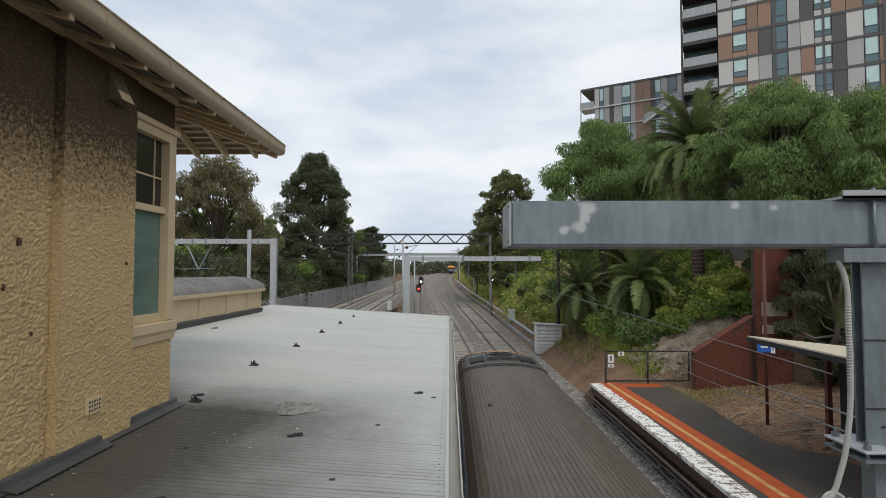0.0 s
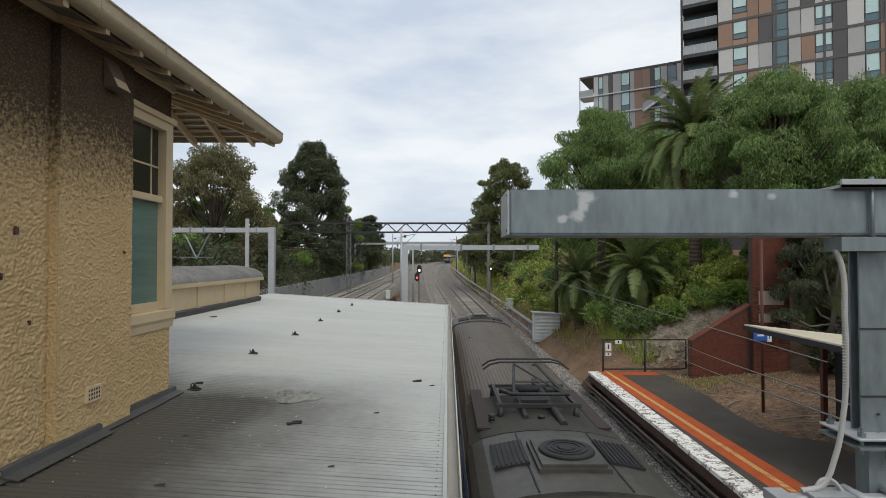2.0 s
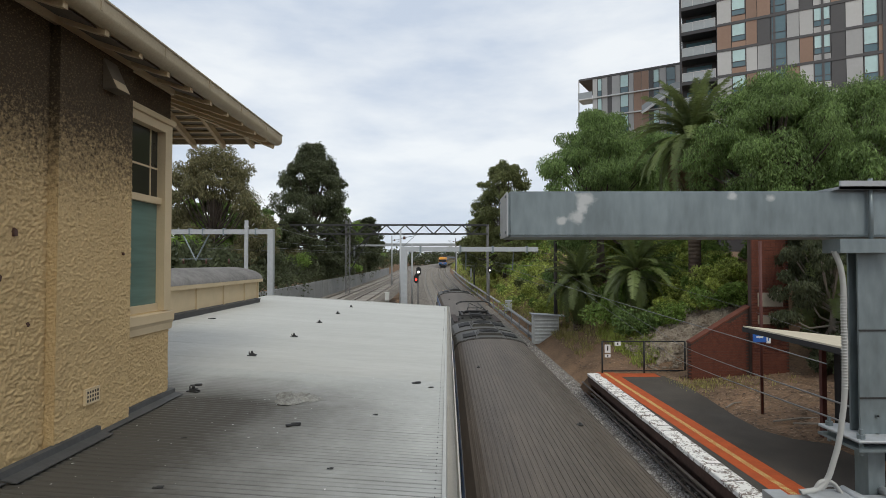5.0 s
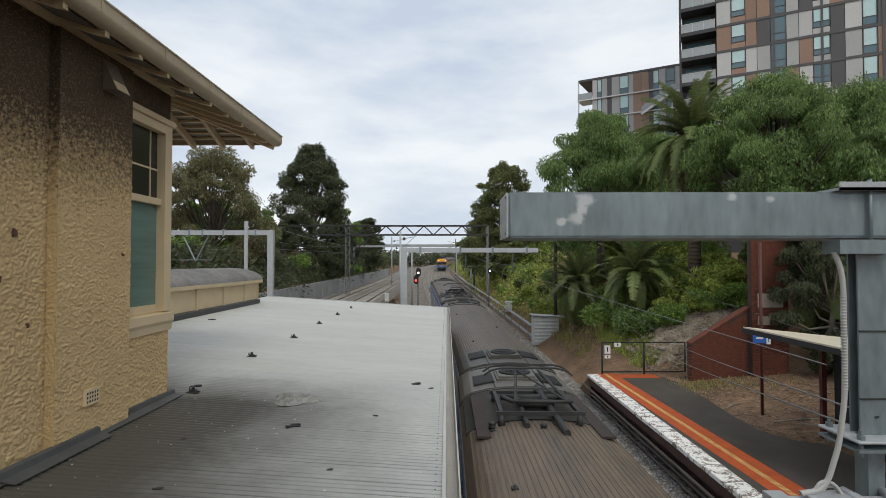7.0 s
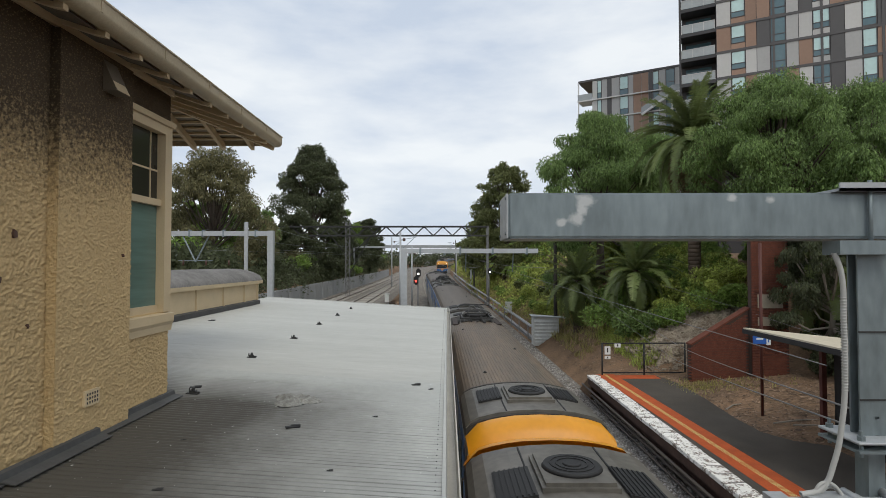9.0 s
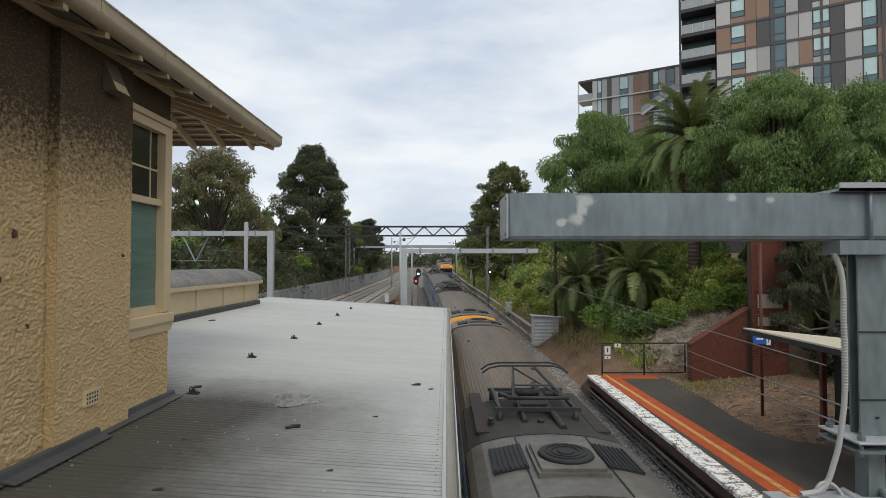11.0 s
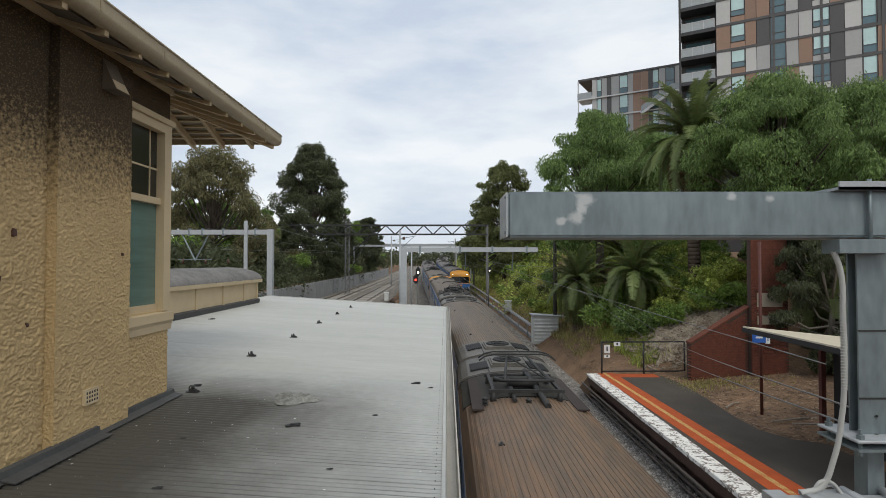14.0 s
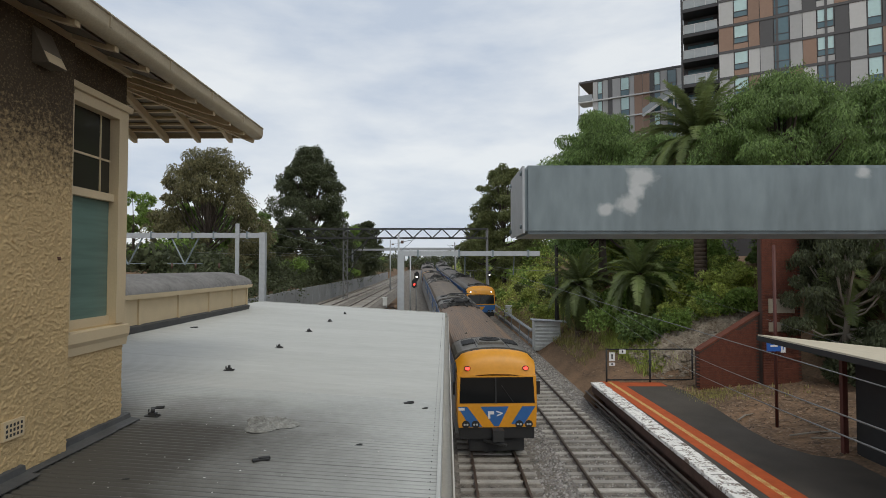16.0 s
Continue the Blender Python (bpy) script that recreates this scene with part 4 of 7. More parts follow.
def build_platform():
    pf = thing("platform", "asphalt station platform with white coping and orange edge band", "platform", kind="structure")
    bm = bmesh.new()
    prism(bm, [(PX + 0.1, -130), (PX + 0.1, PY - 0.05), (10.68, PY - 0.05), (11.07, 26.3), (10.96, 23.2), (10.7, 20.4), (10.7, 18.7), (11.2, 17.8), (12.6, 17.0), (30, 15.5), (30, -130)], "z", 0.88, 1.08)
    part("asphalt", bm, M["asphalt"], pf)
    bm = bmesh.new()
    box(bm, 7.9, 8.1, -130, PY, -0.6, 0.88)
    box(bm, 8.1, 10.68, PY - 0.2, PY - 0.06, -0.6, 0.88)
    part("platform_wall", bm, M["rustwall"], pf)
    bm = bmesh.new()
    box(bm, PX + 0.02, PX + 0.16, -130, PY, 0.62, 0.955)
    part("edge_beam", bm, M["rustwall"], pf, "rust-stained steel edge beam")
    bm = bmesh.new()
    box(bm, 0, 0.6, 0.006, 0.594, 0.96, 1.088)
    bmesh.ops.bevel(bm, geom=[e for e in bm.edges if e.verts[0].co.z > 1.05 and e.verts[1].co.z > 1.05], offset=0.02, segments=1, affect="EDGES")
    me = done("coping_stone", bm, M["coping"])
    y, k = PY - 0.6, 0
    rng = random.Random(9)
    while y > 2:
        share("coping_stone", me, pf, pose(PX - 0.03 + rng.uniform(-0.008, 0.008), y, rng.uniform(-0.006, 0.006), 0, rng.uniform(-0.3, 0.3), rng.uniform(-0.3, 0.3)))
        y -= 0.6
    for xa, xb, mt, z, nm in ((8.08, 8.42, "orange", 1.087, "orange_band"), (8.42, 8.6, "tactile", 1.089, "tactile_strip"), (8.6, 9.02, "orange", 1.087, "orange_band")):
        bm = bmesh.new()
        box(bm, xa, xb, 2, PY - 0.1, 1.0, z)
        part(nm, bm, M[mt], pf, at=EDGE)
    bm = bmesh.new()
    box(bm, 8.68, 10.65, PY - 0.95, PY - 0.12, 1.0, 1.087)
    part("orange_band", bm, M["orange"], pf)
    v, f = [], []
    y = PY - 0.3
    while y > 11:
        for i in range(4):
            x = 8.445 + 0.043 * i
            b0 = len(v)
            v += [(x - 0.017, y - 0.017, 1.089), (x + 0.017, y - 0.017, 1.089), (x + 0.017, y + 0.017, 1.089), (x - 0.017, y + 0.017, 1.089),
                  (x - 0.011, y - 0.011, 1.096), (x + 0.011, y - 0.011, 1.096), (x + 0.011, y + 0.011, 1.096), (x - 0.011, y + 0.011, 1.096)]
            f += [(b0, b0 + 1, b0 + 5, b0 + 4), (b0 + 1, b0 + 2, b0 + 6, b0 + 5), (b0 + 2, b0 + 3, b0 + 7, b0 + 6), (b0 + 3, b0, b0 + 4, b0 + 7), (b0 + 4, b0 + 5, b0 + 6, b0 + 7)]
        y -= 0.075
    me = bpy.data.meshes.new("tactile_studs")
    me.from_pydata(v, [], f)
    me.materials.append(M["stud"])
    ob = share("tactile_studs", me, pf, EDGE)
    tagged(ob, "pale yellow raised warning studs", kind="stuff")
    # pipes fixed along the platform's face
    for x, z, r in ((7.13, 0.5, 0.05), (7.45, 0.02, 0.055), (7.25, -0.06, 0.04)):
        bm = bmesh.new()
        tube(bm, (x, 2, z), (x, PY + 0.6, z), r, seg=10)
        solid("cable_pipe", bm, M["pipe"], "dull brown metal cable pipe fixed along the platform face", "pipe", "cable pipes")
    # end ramp
    bm = bmesh.new()
    prism(bm, [(PY, 1.06), (PY, -0.6), (PY + 2.6, -0.6), (PY + 2.6, -0.35)], "x", 7.4, 10.6)
    solid("platform_ramp", bm, M["ground"], "earth ramp at the platform end", "ramp", kind="structure")


def build_fence():
    f = thing("platform_fence", "black steel pipe fence with small white signs", "fence")
    y = 28.15
    xs = (8.0, 10.15, 12.25)
    for x in xs:
        bm = bmesh.new()
        tube(bm, (x, y, 0.6), (x, y, 2.73), 0.045, seg=8)
        part("post", bm, M["black"], f)
    for z in (2.7, 1.2):
        bm = bmesh.new()
        beam(bm, (xs[0], y, z), (xs[-1], y, z + 0.02), 0.06, 0.06)
        part("rail", bm, M["black"], f)
    for x, z, w, h in ((8.26, 2.35, 0.3, 0.42), (8.26, 1.98, 0.3, 0.16), (8.78, 2.6, 0.32, 0.2)):
        s = thing("warning_sign", "small white notice plate with dark marks on the fence", "sign", group="fence signs")
        bm = bmesh.new()
        box(bm, x - w / 2, x + w / 2, y - 0.06, y - 0.05, z - h / 2, z + h / 2)
        part("plate", bm, M["white"], s)
        bm = bmesh.new()
        box(bm, x - w * 0.12, x + w * 0.12, y - 0.064, y - 0.06, z - h * 0.25, z + h * 0.3)
        part("symbol", bm, M["black"], s)


def build_brick_pier():
    """Brick wing wall and tall pier of the old stair, in stretcher courses."""
    br = thing("brick_wall", "dark red brick wing wall and tall brick pier", "wall", kind="structure")
    y = 26.4
    bm = bmesh.new()
    prism(bm, [(11.8, 0.6), (14.66, 0.6), (14.66, 4.62), (11.8, 2.86)], "y", y + 0.02, y + 0.45)
    part("wing_core", bm, M["mortar"], br)
    bm = bmesh.new()
    box(bm, 14.62, 16.38, y - 0.2, y + 0.12, 0.6, 8.3)
    part("pier_core", bm, M["mortar"], br)
    bm = bmesh.new()
    box(bm, 0, 0.22, 0, 0.1, 0, 0.066)
    me = done("brick", bm, M["brick"])
    bricks, rest = 0, bmesh.new()
    z, row = 0.9, 0
    while z < 8.2:
        if row % 2 and z > 1.2:
            box(rest, 14.6, 14.705, y - 0.3, y - 0.2, z, z + 0.066)
        x = 14.6 + (0.115 if row % 2 else 0)
        while x < 16.2:
            if z > 1.2:
                m = Matrix.Translation((x, y - 0.3, z))
                if bricks < 300 and z > 2.4:
                    share("brick", me, br, m)
                    bricks += 1
                else:
                    box(rest, 0, 0.22, 0, 0.1, 0, 0.066, m)
            x += 0.23
        x = 11.8 - (0.115 if row % 2 else 0)
        while x < 14.4:
            if z < 2.80 + (x - 11.8) * 0.615:
                box(rest, 0, 0.22, 0, 0.1, 0, 0.066, Matrix.Translation((x, y, z)))
            x += 0.23
        z += 0.076
        row += 1
    tagged(part("brick_courses", rest, M["brick"], br), kind="stuff")
    bm = bmesh.new()
    prism(bm, [(11.78, 2.86), (14.64, 4.62), (14.64, 4.70), (11.78, 2.94)], "y", y - 0.03, y + 0.5)
    part("coping", bm, M["brick"], br)
    for z0, z1 in ((3.84, 4.26), (4.68, 5.34)):
        bm = bmesh.new()
        box(bm, 14.85, 16.05, y - 0.325, y - 0.3, z0, z1)
        part("render_panel", bm, M["panelstone"], br, "pale rendered panel")


def build_sign_post():
    y = 20.7
    x = 11.9
    s = thing("station_sign", "blue and white station sign on a thin dark red post", "sign")
    bm = bmesh.new()
    tube(bm, (x, y, 0.9), (x, y, 7.6), 0.055, seg=10)
    part("post", bm, M["rustred"], s)
    bm = bmesh.new()
    box(bm, x - 0.36, x + 0.14, y - 0.09, y - 0.06, 3.78, 4.16)
    part("blue_panel", bm, M["signblue"], s)
    bm = bmesh.new()
    box(bm, x + 0.14, x + 0.30, y - 0.09, y - 0.06, 3.74, 4.12)
    part("white_panel", bm, M["white"], s)
    bm = bmesh.new()
    box(bm, x - 0.24, x + 0.02, y - 0.094, y - 0.09, 3.94, 4.01)
    part("name_bar", bm, M["white"], s)
    bm = bmesh.new()
    box(bm, x + 0.2, x + 0.235, y - 0.094, y - 0.09, 3.84, 4.04)
    part("number_bar", bm, M["signblue"], s)


def build_shelter():
    s = thing("platform_shelter", "dark platform shelter with a cream sloping roof", "shelter")
    y0, y1 = 6.0, 18.9
    bm = bmesh.new()
    prism(bm, [(10.25, 4.52), (15, 4.04), (15, 4.10), (10.25, 4.6)], "y", y0, y1)
    part("roof", bm, M["creamroof"], s)
    bm = bmesh.new()
    prism(bm, [(10.22, 4.40), (10.30, 4.40), (10.30, 4.52), (10.22, 4.56)], "y", y0, y1 + 0.02)
    part("fascia", bm, M["black"], s)
    bm = bmesh.new()
    prism(bm, [(10.3, 4.38), (15, 3.9), (15, 4.03), (10.3, 4.51)], "y", y1 - 0.06, y1 + 0.02)
    part("end_fascia", bm, M["black"], s)
    for y in (9, 12.5, 17.9):
        bm = bmesh.new()
        box(bm, 12.2, 12.35, y - 0.07, y + 0.07, 1.06, 4.3)
        part("column", bm, M["rustred"], s)
    bm = bmesh.new()
    box(bm, 12.5, 12.6, 8, 17.7, 1.06, 4.26)
    part("back_wall", bm, M["black"], s)


build_platform()
build_fence()
build_brick_pier()
build_sign_post()
build_shelter()


# ---- lineside structures ----
def lattice(bm, x, y, z0, z1, w, step):
    for dx in (-w / 2, w / 2):
        for dy in (-w / 2, w / 2):
            beam(bm, (x + dx, y + dy, z0), (x + dx, y + dy, z1), 0.07, 0.07)
    z, k = z0, 0
    while z + step <= z1:
        for dy in (-w / 2, w / 2):
            a = -1 if k % 2 else 1
            beam(bm, (x - a * w / 2, y + dy, z), (x + a * w / 2, y + dy, z + step), 0.04, 0.05)
        z += step
        k += 1


def build_portals():
    p = thing("portal_frame", "galvanised steel overhead portal with a long cantilever arm", "portal", group="portals")
    y = 28.6
    bm = bmesh.new()
    box(bm, -2.42, -2.10, y - 0.14, y + 0.14, -0.7, 7.62)
    part("leg", bm, M["galvpale"], p)
    bm = bmesh.new()
    box(bm, -2.1, 4.78, y - 0.12, y + 0.12, 7.36, 7.6)
    part("arm", bm, M["galvpale"], p)
    for x in (-1.4, 0.7, 2.4, 4.2):
        bm = bmesh.new()
        box(bm, x - 0.05, x + 0.05, y - 0.15, y + 0.15, 7.3, 7.66)
        part("clamp", bm, M["galv"], p)
    for x in (1.0, 3.5):
        bm = bmesh.new()
        tube(bm, (x, y, 7.36), (x, y + 0.5, 6.4), 0.03, seg=6)
        part("dropper", bm, M["galv"], p)
    p = thing("portal_frame", "galvanised steel overhead portal behind the curved roof", "portal", group="portals")
    bm = bmesh.new()
    box(bm, -9.46, -9.16, y - 0.14, y + 0.14, -0.7, 8.55)
    part("leg", bm, M["galvpale"], p)
    bm = bmesh.new()
    box(bm, -17.5, -9.46, y - 0.12, y + 0.12, 8.28, 8.53)
    part("arm", bm, M["galvpale"], p)
    for x in (-10.56,):
        bm = bmesh.new()
        box(bm, x - 0.09, x + 0.09, y - 0.22, y - 0.125, 5.0, 9.0)
        part("stub_post", bm, M["galvpale"], p)
    for x in (-10.1, -11.8, -12.9, -13.6, -15):
        bm = bmesh.new()
        box(bm, x - 0.04, x + 0.04, y - 0.14, y + 0.14, 8.22, 8.6)
        part("clamp", bm, M["galv"], p)
    for x in (-13.3, -16.2):
        bm = bmesh.new()
        tube(bm, (x - 0.7, y, 8.28), (x, y, 6.9), 0.04, seg=6)
        tube(bm, (x + 0.7, y, 8.28), (x, y, 6.9), 0.04, seg=6)
        box(bm, x - 0.9, x + 0.9, y - 0.02, y + 0.02, 6.95, 6.99)
        part("drop_bracket", bm, M["galv"], p)
    for k in range(3):
        x = -13.3 + 1.2 * k - 0.6
        bm = bmesh.new()
        tube(bm, (x, y - 0.1, 6.72), (x, y - 0.1, 6.98), 0.05, seg=8)
        part("insulator", bm, M["brownglaze"], p)


def build_gantry(y, xl, xm, xr, top, deep, label):
    g = thing("signal_gantry", label, "gantry", group="truss gantries")
    bm = bmesh.new()
    for dy in (-0.3, 0.3):
        for z in (top, top - deep):
            beam(bm, (xl, y + dy, z), (xr, y + dy, z), 0.16, 0.2)
    part("chord", bm, M["darkmetal"], g)
    x, k = xl, 0
    st = deep * 1.05
    while x + st <= xr:
        z0, z1 = (top - deep, top) if k % 2 == 0 else (top, top - deep)
        bm = bmesh.new()
        beam(bm, (x, y, z0), (x + st, y, z1), 0.13, 0.15)
        part("web", bm, M["darkmetal"], g)
        x += st
        k += 1
    bm = bmesh.new()
    lattice(bm, xm, y, ground_z(xm, y) - 0.3, top + 0.7, 0.55, 0.6)
    part("lattice_mast", bm, M["steelgrey"], g)
    bm = bmesh.new()
    beam(bm, (xm + 0.3, y, top - deep - 2.8), (xm + 4.6, y, top), 0.13, 0.13)
    beam(bm, (xm + 0.3, y, top - deep - 5.2), (xm + 3.2, y, top - deep), 0.1, 0.1)
    beam(bm, (xm - 0.3, y, top - deep - 2.5), (xm - 3.4, y, top - 0.1), 0.1, 0.1)
    part("brace", bm, M["darkmetal"], g)
    bm = bmesh.new()
    box(bm, xr - 0.16, xr + 0.16, y - 0.16, y + 0.16, ground_z(xr, y) - 0.3, top + 0.1)
    part("end_post", bm, M["steelgrey"], g)


def build_mast(x, y, top, r, mt, arm=None, label="slim overhead-line mast beside the tracks"):
    m = thing("line_mast", label, "mast", group="line masts")
    bm = bmesh.new()
    tube(bm, (x, y, ground_z(x, y) - 0.3), (x, y, top), r, r * 0.8, 10)
    part("pole", bm, M[mt], m)
    if arm:
        bm = bmesh.new()
        tube(bm, (x, y, top - 0.9), (x + arm, y, top - 0.6), 0.035, seg=6)
        tube(bm, (x, y, top - 2.0), (x + arm * 0.9, y, top - 0.7), 0.03, seg=6)
        part("bracket", bm, M["galv"], m)
        bm = bmesh.new()
        for k in range(4):
            tube(bm, (x + arm * (0.2 + 0.03 * k), y, top - 1.0), (x + arm * (0.2 + 0.03 * k), y, top - 0.7), 0.07, seg=8)
        part("insulator", bm, M["brownglaze"], m)


def build_signal(x, y, z0, heads, lit=("redlight",), label="railway signal with black backboards showing red"):
    s = thing("railway_signal", label, "signal", group="railway signals")
    bm = bmesh.new()
    tube(bm, (x, y, z0), (x, y, heads[0][1] + 0.5), 0.07, seg=8)
    part("post", bm, M["steelgrey"], s)
    for k, (dx, z) in enumerate(heads):
        bm = bmesh.new()
        box(bm, x + dx - 0.22, x + dx + 0.22, y - 0.22, y + 0.05, z - 0.35, z + 0.5)
        bmesh.ops.bevel(bm, geom=[e for e in bm.edges if abs(e.verts[0].co.y - e.verts[1].co.y) > 0.2], offset=0.12, segments=3, affect="EDGES")
        h = part("signal_head", bm, M["black"], s)
        bm = bmesh.new()
        tube(bm, (x + dx, y - 0.26, z), (x + dx, y - 0.222, z), 0.1, seg=12)
        part("lens", bm, M[lit[k]], h, {"redlight": "glowing red lens", "headlight": "glowing white lens"}.get(lit[k], "unlit lens"))
        bm = bmesh.new()
        prism(bm, [(x + dx - 0.16, z + 0.04), (x + dx - 0.11, z + 0.15), (x + dx, z + 0.19), (x + dx + 0.11, z + 0.15), (x + dx + 0.16, z + 0.04), (x + dx + 0.13, z + 0.04), (x + dx, z + 0.165), (x + dx - 0.13, z + 0.04)], "y", y - 0.45, y - 0.222)
        part("hood", bm, M["black"], h)


def build_relay_case():
    x, y = 8.1, 45.0
    z = ground_z(x, y)
    c = thing("relay_cabinet", "weathered white louvred equipment cabinet beside the tracks", "cabinet")
    bm = bmesh.new()
    box(bm, x - 1.05, x + 1.05, y - 0.5, y + 0.5, 0.1, 2.45)
    bmesh.ops.bevel(bm, geom=bm.edges[:], offset=0.03, segments=1, affect="EDGES")
    part("body", bm, M["whitegrey"], c)
    bm = bmesh.new()
    prism(bm, [(x - 1.2, 2.5), (x + 1.6, 2.35), (x + 1.6, 2.42), (x - 1.2, 2.58)], "y", y - 0.7, y + 0.7)
    part("roof", bm, M["galvpale"], c)
    for k in range(7):
        bm = bmesh.new()
        prism(bm, [(y - 0.5, 0.35 + 0.28 * k), (y - 0.56, 0.37 + 0.28 * k), (y - 0.56, 0.40 + 0.28 * k), (y - 0.5, 0.5 + 0.28 * k)], "x", x - 0.95, x + 0.95)
        part("louvre", bm, M["whitegrey"], c)
    bm = bmesh.new()
    for dx in (-0.9, 0.9):
        box(bm, x + dx - 0.06, x + dx + 0.06, y - 0.4, y + 0.4, z - 0.3, 0.1)
    part("stand", bm, M["galv"], c)
    for k in range(5):  # steps down to the ballast
        bm = bmesh.new()
        box(bm, x - 0.55, x + 0.55, y - 0.85 - 0.32 * k, y - 0.6 - 0.32 * k, -0.1 - 0.1 * k, -0.04 - 0.1 * k)
        part("step", bm, M["galvpale"], c)


def build_trough():
    """Long grey guard rail and cable trough beside the right-hand track."""
    t = thing("cable_trough", "grey concrete cable trough and handrail along the bank", "cable trough", kind="structure")
    for u, z0, z1, w in ((8.55, -0.6, -0.1, 0.3), (8.3, 0.80, 0.93, 0.1), (8.75, 0.62, 0.74, 0.1)):
        bm = bmesh.new()
        ys = [47 + 3 * i for i in range(34)]
        rows = []
        for y in ys:
            xx, c = u + bend(y), climb(y)
            rows.append([bm.verts.new(q) for q in ((xx - w / 2, y, z0 + c), (xx + w / 2, y, z0 + c), (xx + w / 2, y, z1 + c), (xx - w / 2, y, z1 + c))])
        for a, b in zip(rows, rows[1:]):
            for i in range(4):
                bm.faces.new((a[i], a[(i + 1) % 4], b[(i + 1) % 4], b[i]))
        part("trough_run", bm, M["concrete" if w > 0.2 else "galvpale"], t)
    for i in range(24):
        y = 48 + 4 * i
        bm = bmesh.new()
        box(bm, 8.26 + bend(y), 8.34 + bend(y), y - 0.04, y + 0.04, climb(y) - 0.6, climb(y) + 0.85)
        part("rail_post", bm, M["concrete"], t)


def build_left_wall():
    w = thing("retaining_wall", "long grey concrete panel retaining wall beyond the tracks", "wall", kind="structure")
    for i in range(36):
        y = 34 + 4 * i
        bm = bmesh.new()
        u = -15.95
        vs = []
        for yy in (y + 0.02, y + 3.98):
            for dx in (-0.12, 0.12):
                for z in (-0.7, 1.85):
                    vs.append(bm.verts.new((u + bend_far(yy) + dx, yy, z + climb_far(yy))))
        for f in ((0, 1, 3, 2), (4, 6, 7, 5), (0, 4, 5, 1), (2, 3, 7, 6), (0, 2, 6, 4), (1, 5, 7, 3)):
            bm.faces.new([vs[j] for j in f])
        part("wall_panel", bm, M["concrete"], w)
        bm = bmesh.new()
        box(bm, u + bend_far(y) - 0.16, u + bend_far(y) + 0.16, y - 0.1, y + 0.1, climb_far(y) - 0.7, climb_far(y) + 1.9)
        part("pilaster", bm, M["concrete"], w)


def build_wires():
    def wire(pts, r=0.012, n=14, sag=0.25):
        cu = bpy.data.curves.new("overhead_wire", "CURVE")
        cu.dimensions, cu.bevel_depth, cu.bevel_resolution = "3D", r, 1
        line = [Vector(pts[0])]
        for a, b in zip(pts, pts[1:]):
            a, b = Vector(a), Vector(b)
            for i in range(1, n + 1):
                u = i / n
                line.append(a.lerp(b, u) - Vector((0, 0, sag * 4 * u * (1 - u))))
        s = cu.splines.new("POLY")
        s.points.add(len(line) - 1)
        for q, co in zip(s.points, line):
            q.co = (*co, 1)
        cu.materials.append(M["wire"])
        tagged(new("overhead_wire", cu), "thin dark overhead wire strung along the tracks", "wire", "overhead wires")
    for c in (T1, T2, L1, L2):
        ys = [28.6, 74, 120, 170]
        wire([(c + bend_of(c, y), y, 5.5 + climb_of(c, y)) for y in ys], 0.008, 10, 0.02)
        wire([(c + bend_of(c, y), y, 6.6 + climb_of(c, y)) for y in ys], 0.010, 12, 0.45)
    # anchoring wires past the near drop post
    wire([(2.35, 3.0, 5.96), (8.3, 19.4, 3.85), (9.1, 45, 6.4)], 0.007, 10, 0.04)
    wire([(2.35, 3.0, 5.86), (8.0, 19.4, 3.45), (9.1, 45, 6.0)], 0.007, 10, 0.04)
    wire([(T2 - 0.6, 7, 5.5), (T2 + bend(70) + 1.6, 70, 7.2)], 0.008, 10, 0.1)
    wire([(8.6, 45.5, 7.5), (7.0, 75, 9.2)], 0.009, 10, 0.15)
    wire([(9.05, 45, 7.9), (14.5, 27, 4.6), (16.5, 20, 3.4)], 0.009, 10, 0.1)


def build_far_portal(y, xa, xb, top):
    p = thing("portal_frame", "distant pale steel portal spanning the tracks", "portal", group="portals")
    for x in (xa, xb):
        bm = bmesh.new()
        box(bm, x - 0.15, x + 0.15, y - 0.15, y + 0.15, ground_z(x, y) - 0.4, top)
        part("leg", bm, M["galvpale"], p)
    bm = bmesh.new()
    box(bm, xa, xb, y - 0.13, y + 0.13, top - 0.35, top)
    part("crossbeam", bm, M["galvpale"], p)


def build_lineside_box(x, y, w, h):
    z = ground_z(x, y)
    b = thing("equipment_box", "small white metal equipment box beside the rails", "cabinet", group="equipment boxes")
    bm = bmesh.new()
    box(bm, x - w / 2, x + w / 2, y - 0.25, y + 0.25, z + 0.25, z + h)
    bmesh.ops.bevel(bm, geom=bm.edges[:], offset=0.02, segments=1, affect="EDGES")
    part("body", bm, M["whitegrey"], b)
    bm = bmesh.new()
    box(bm, x - w / 2 - 0.04, x + w / 2 + 0.04, y - 0.3, y + 0.3, z + h, z + h + 0.05)
    part("lid", bm, M["white"], b)
    for s in (-0.4, 0.4):
        bm = bmesh.new()
        box(bm, x + s * w - 0.03, x + s * w + 0.03, y - 0.03, y + 0.03, z - 0.2, z + 0.25)
        part("leg", bm, M["galv"], b)


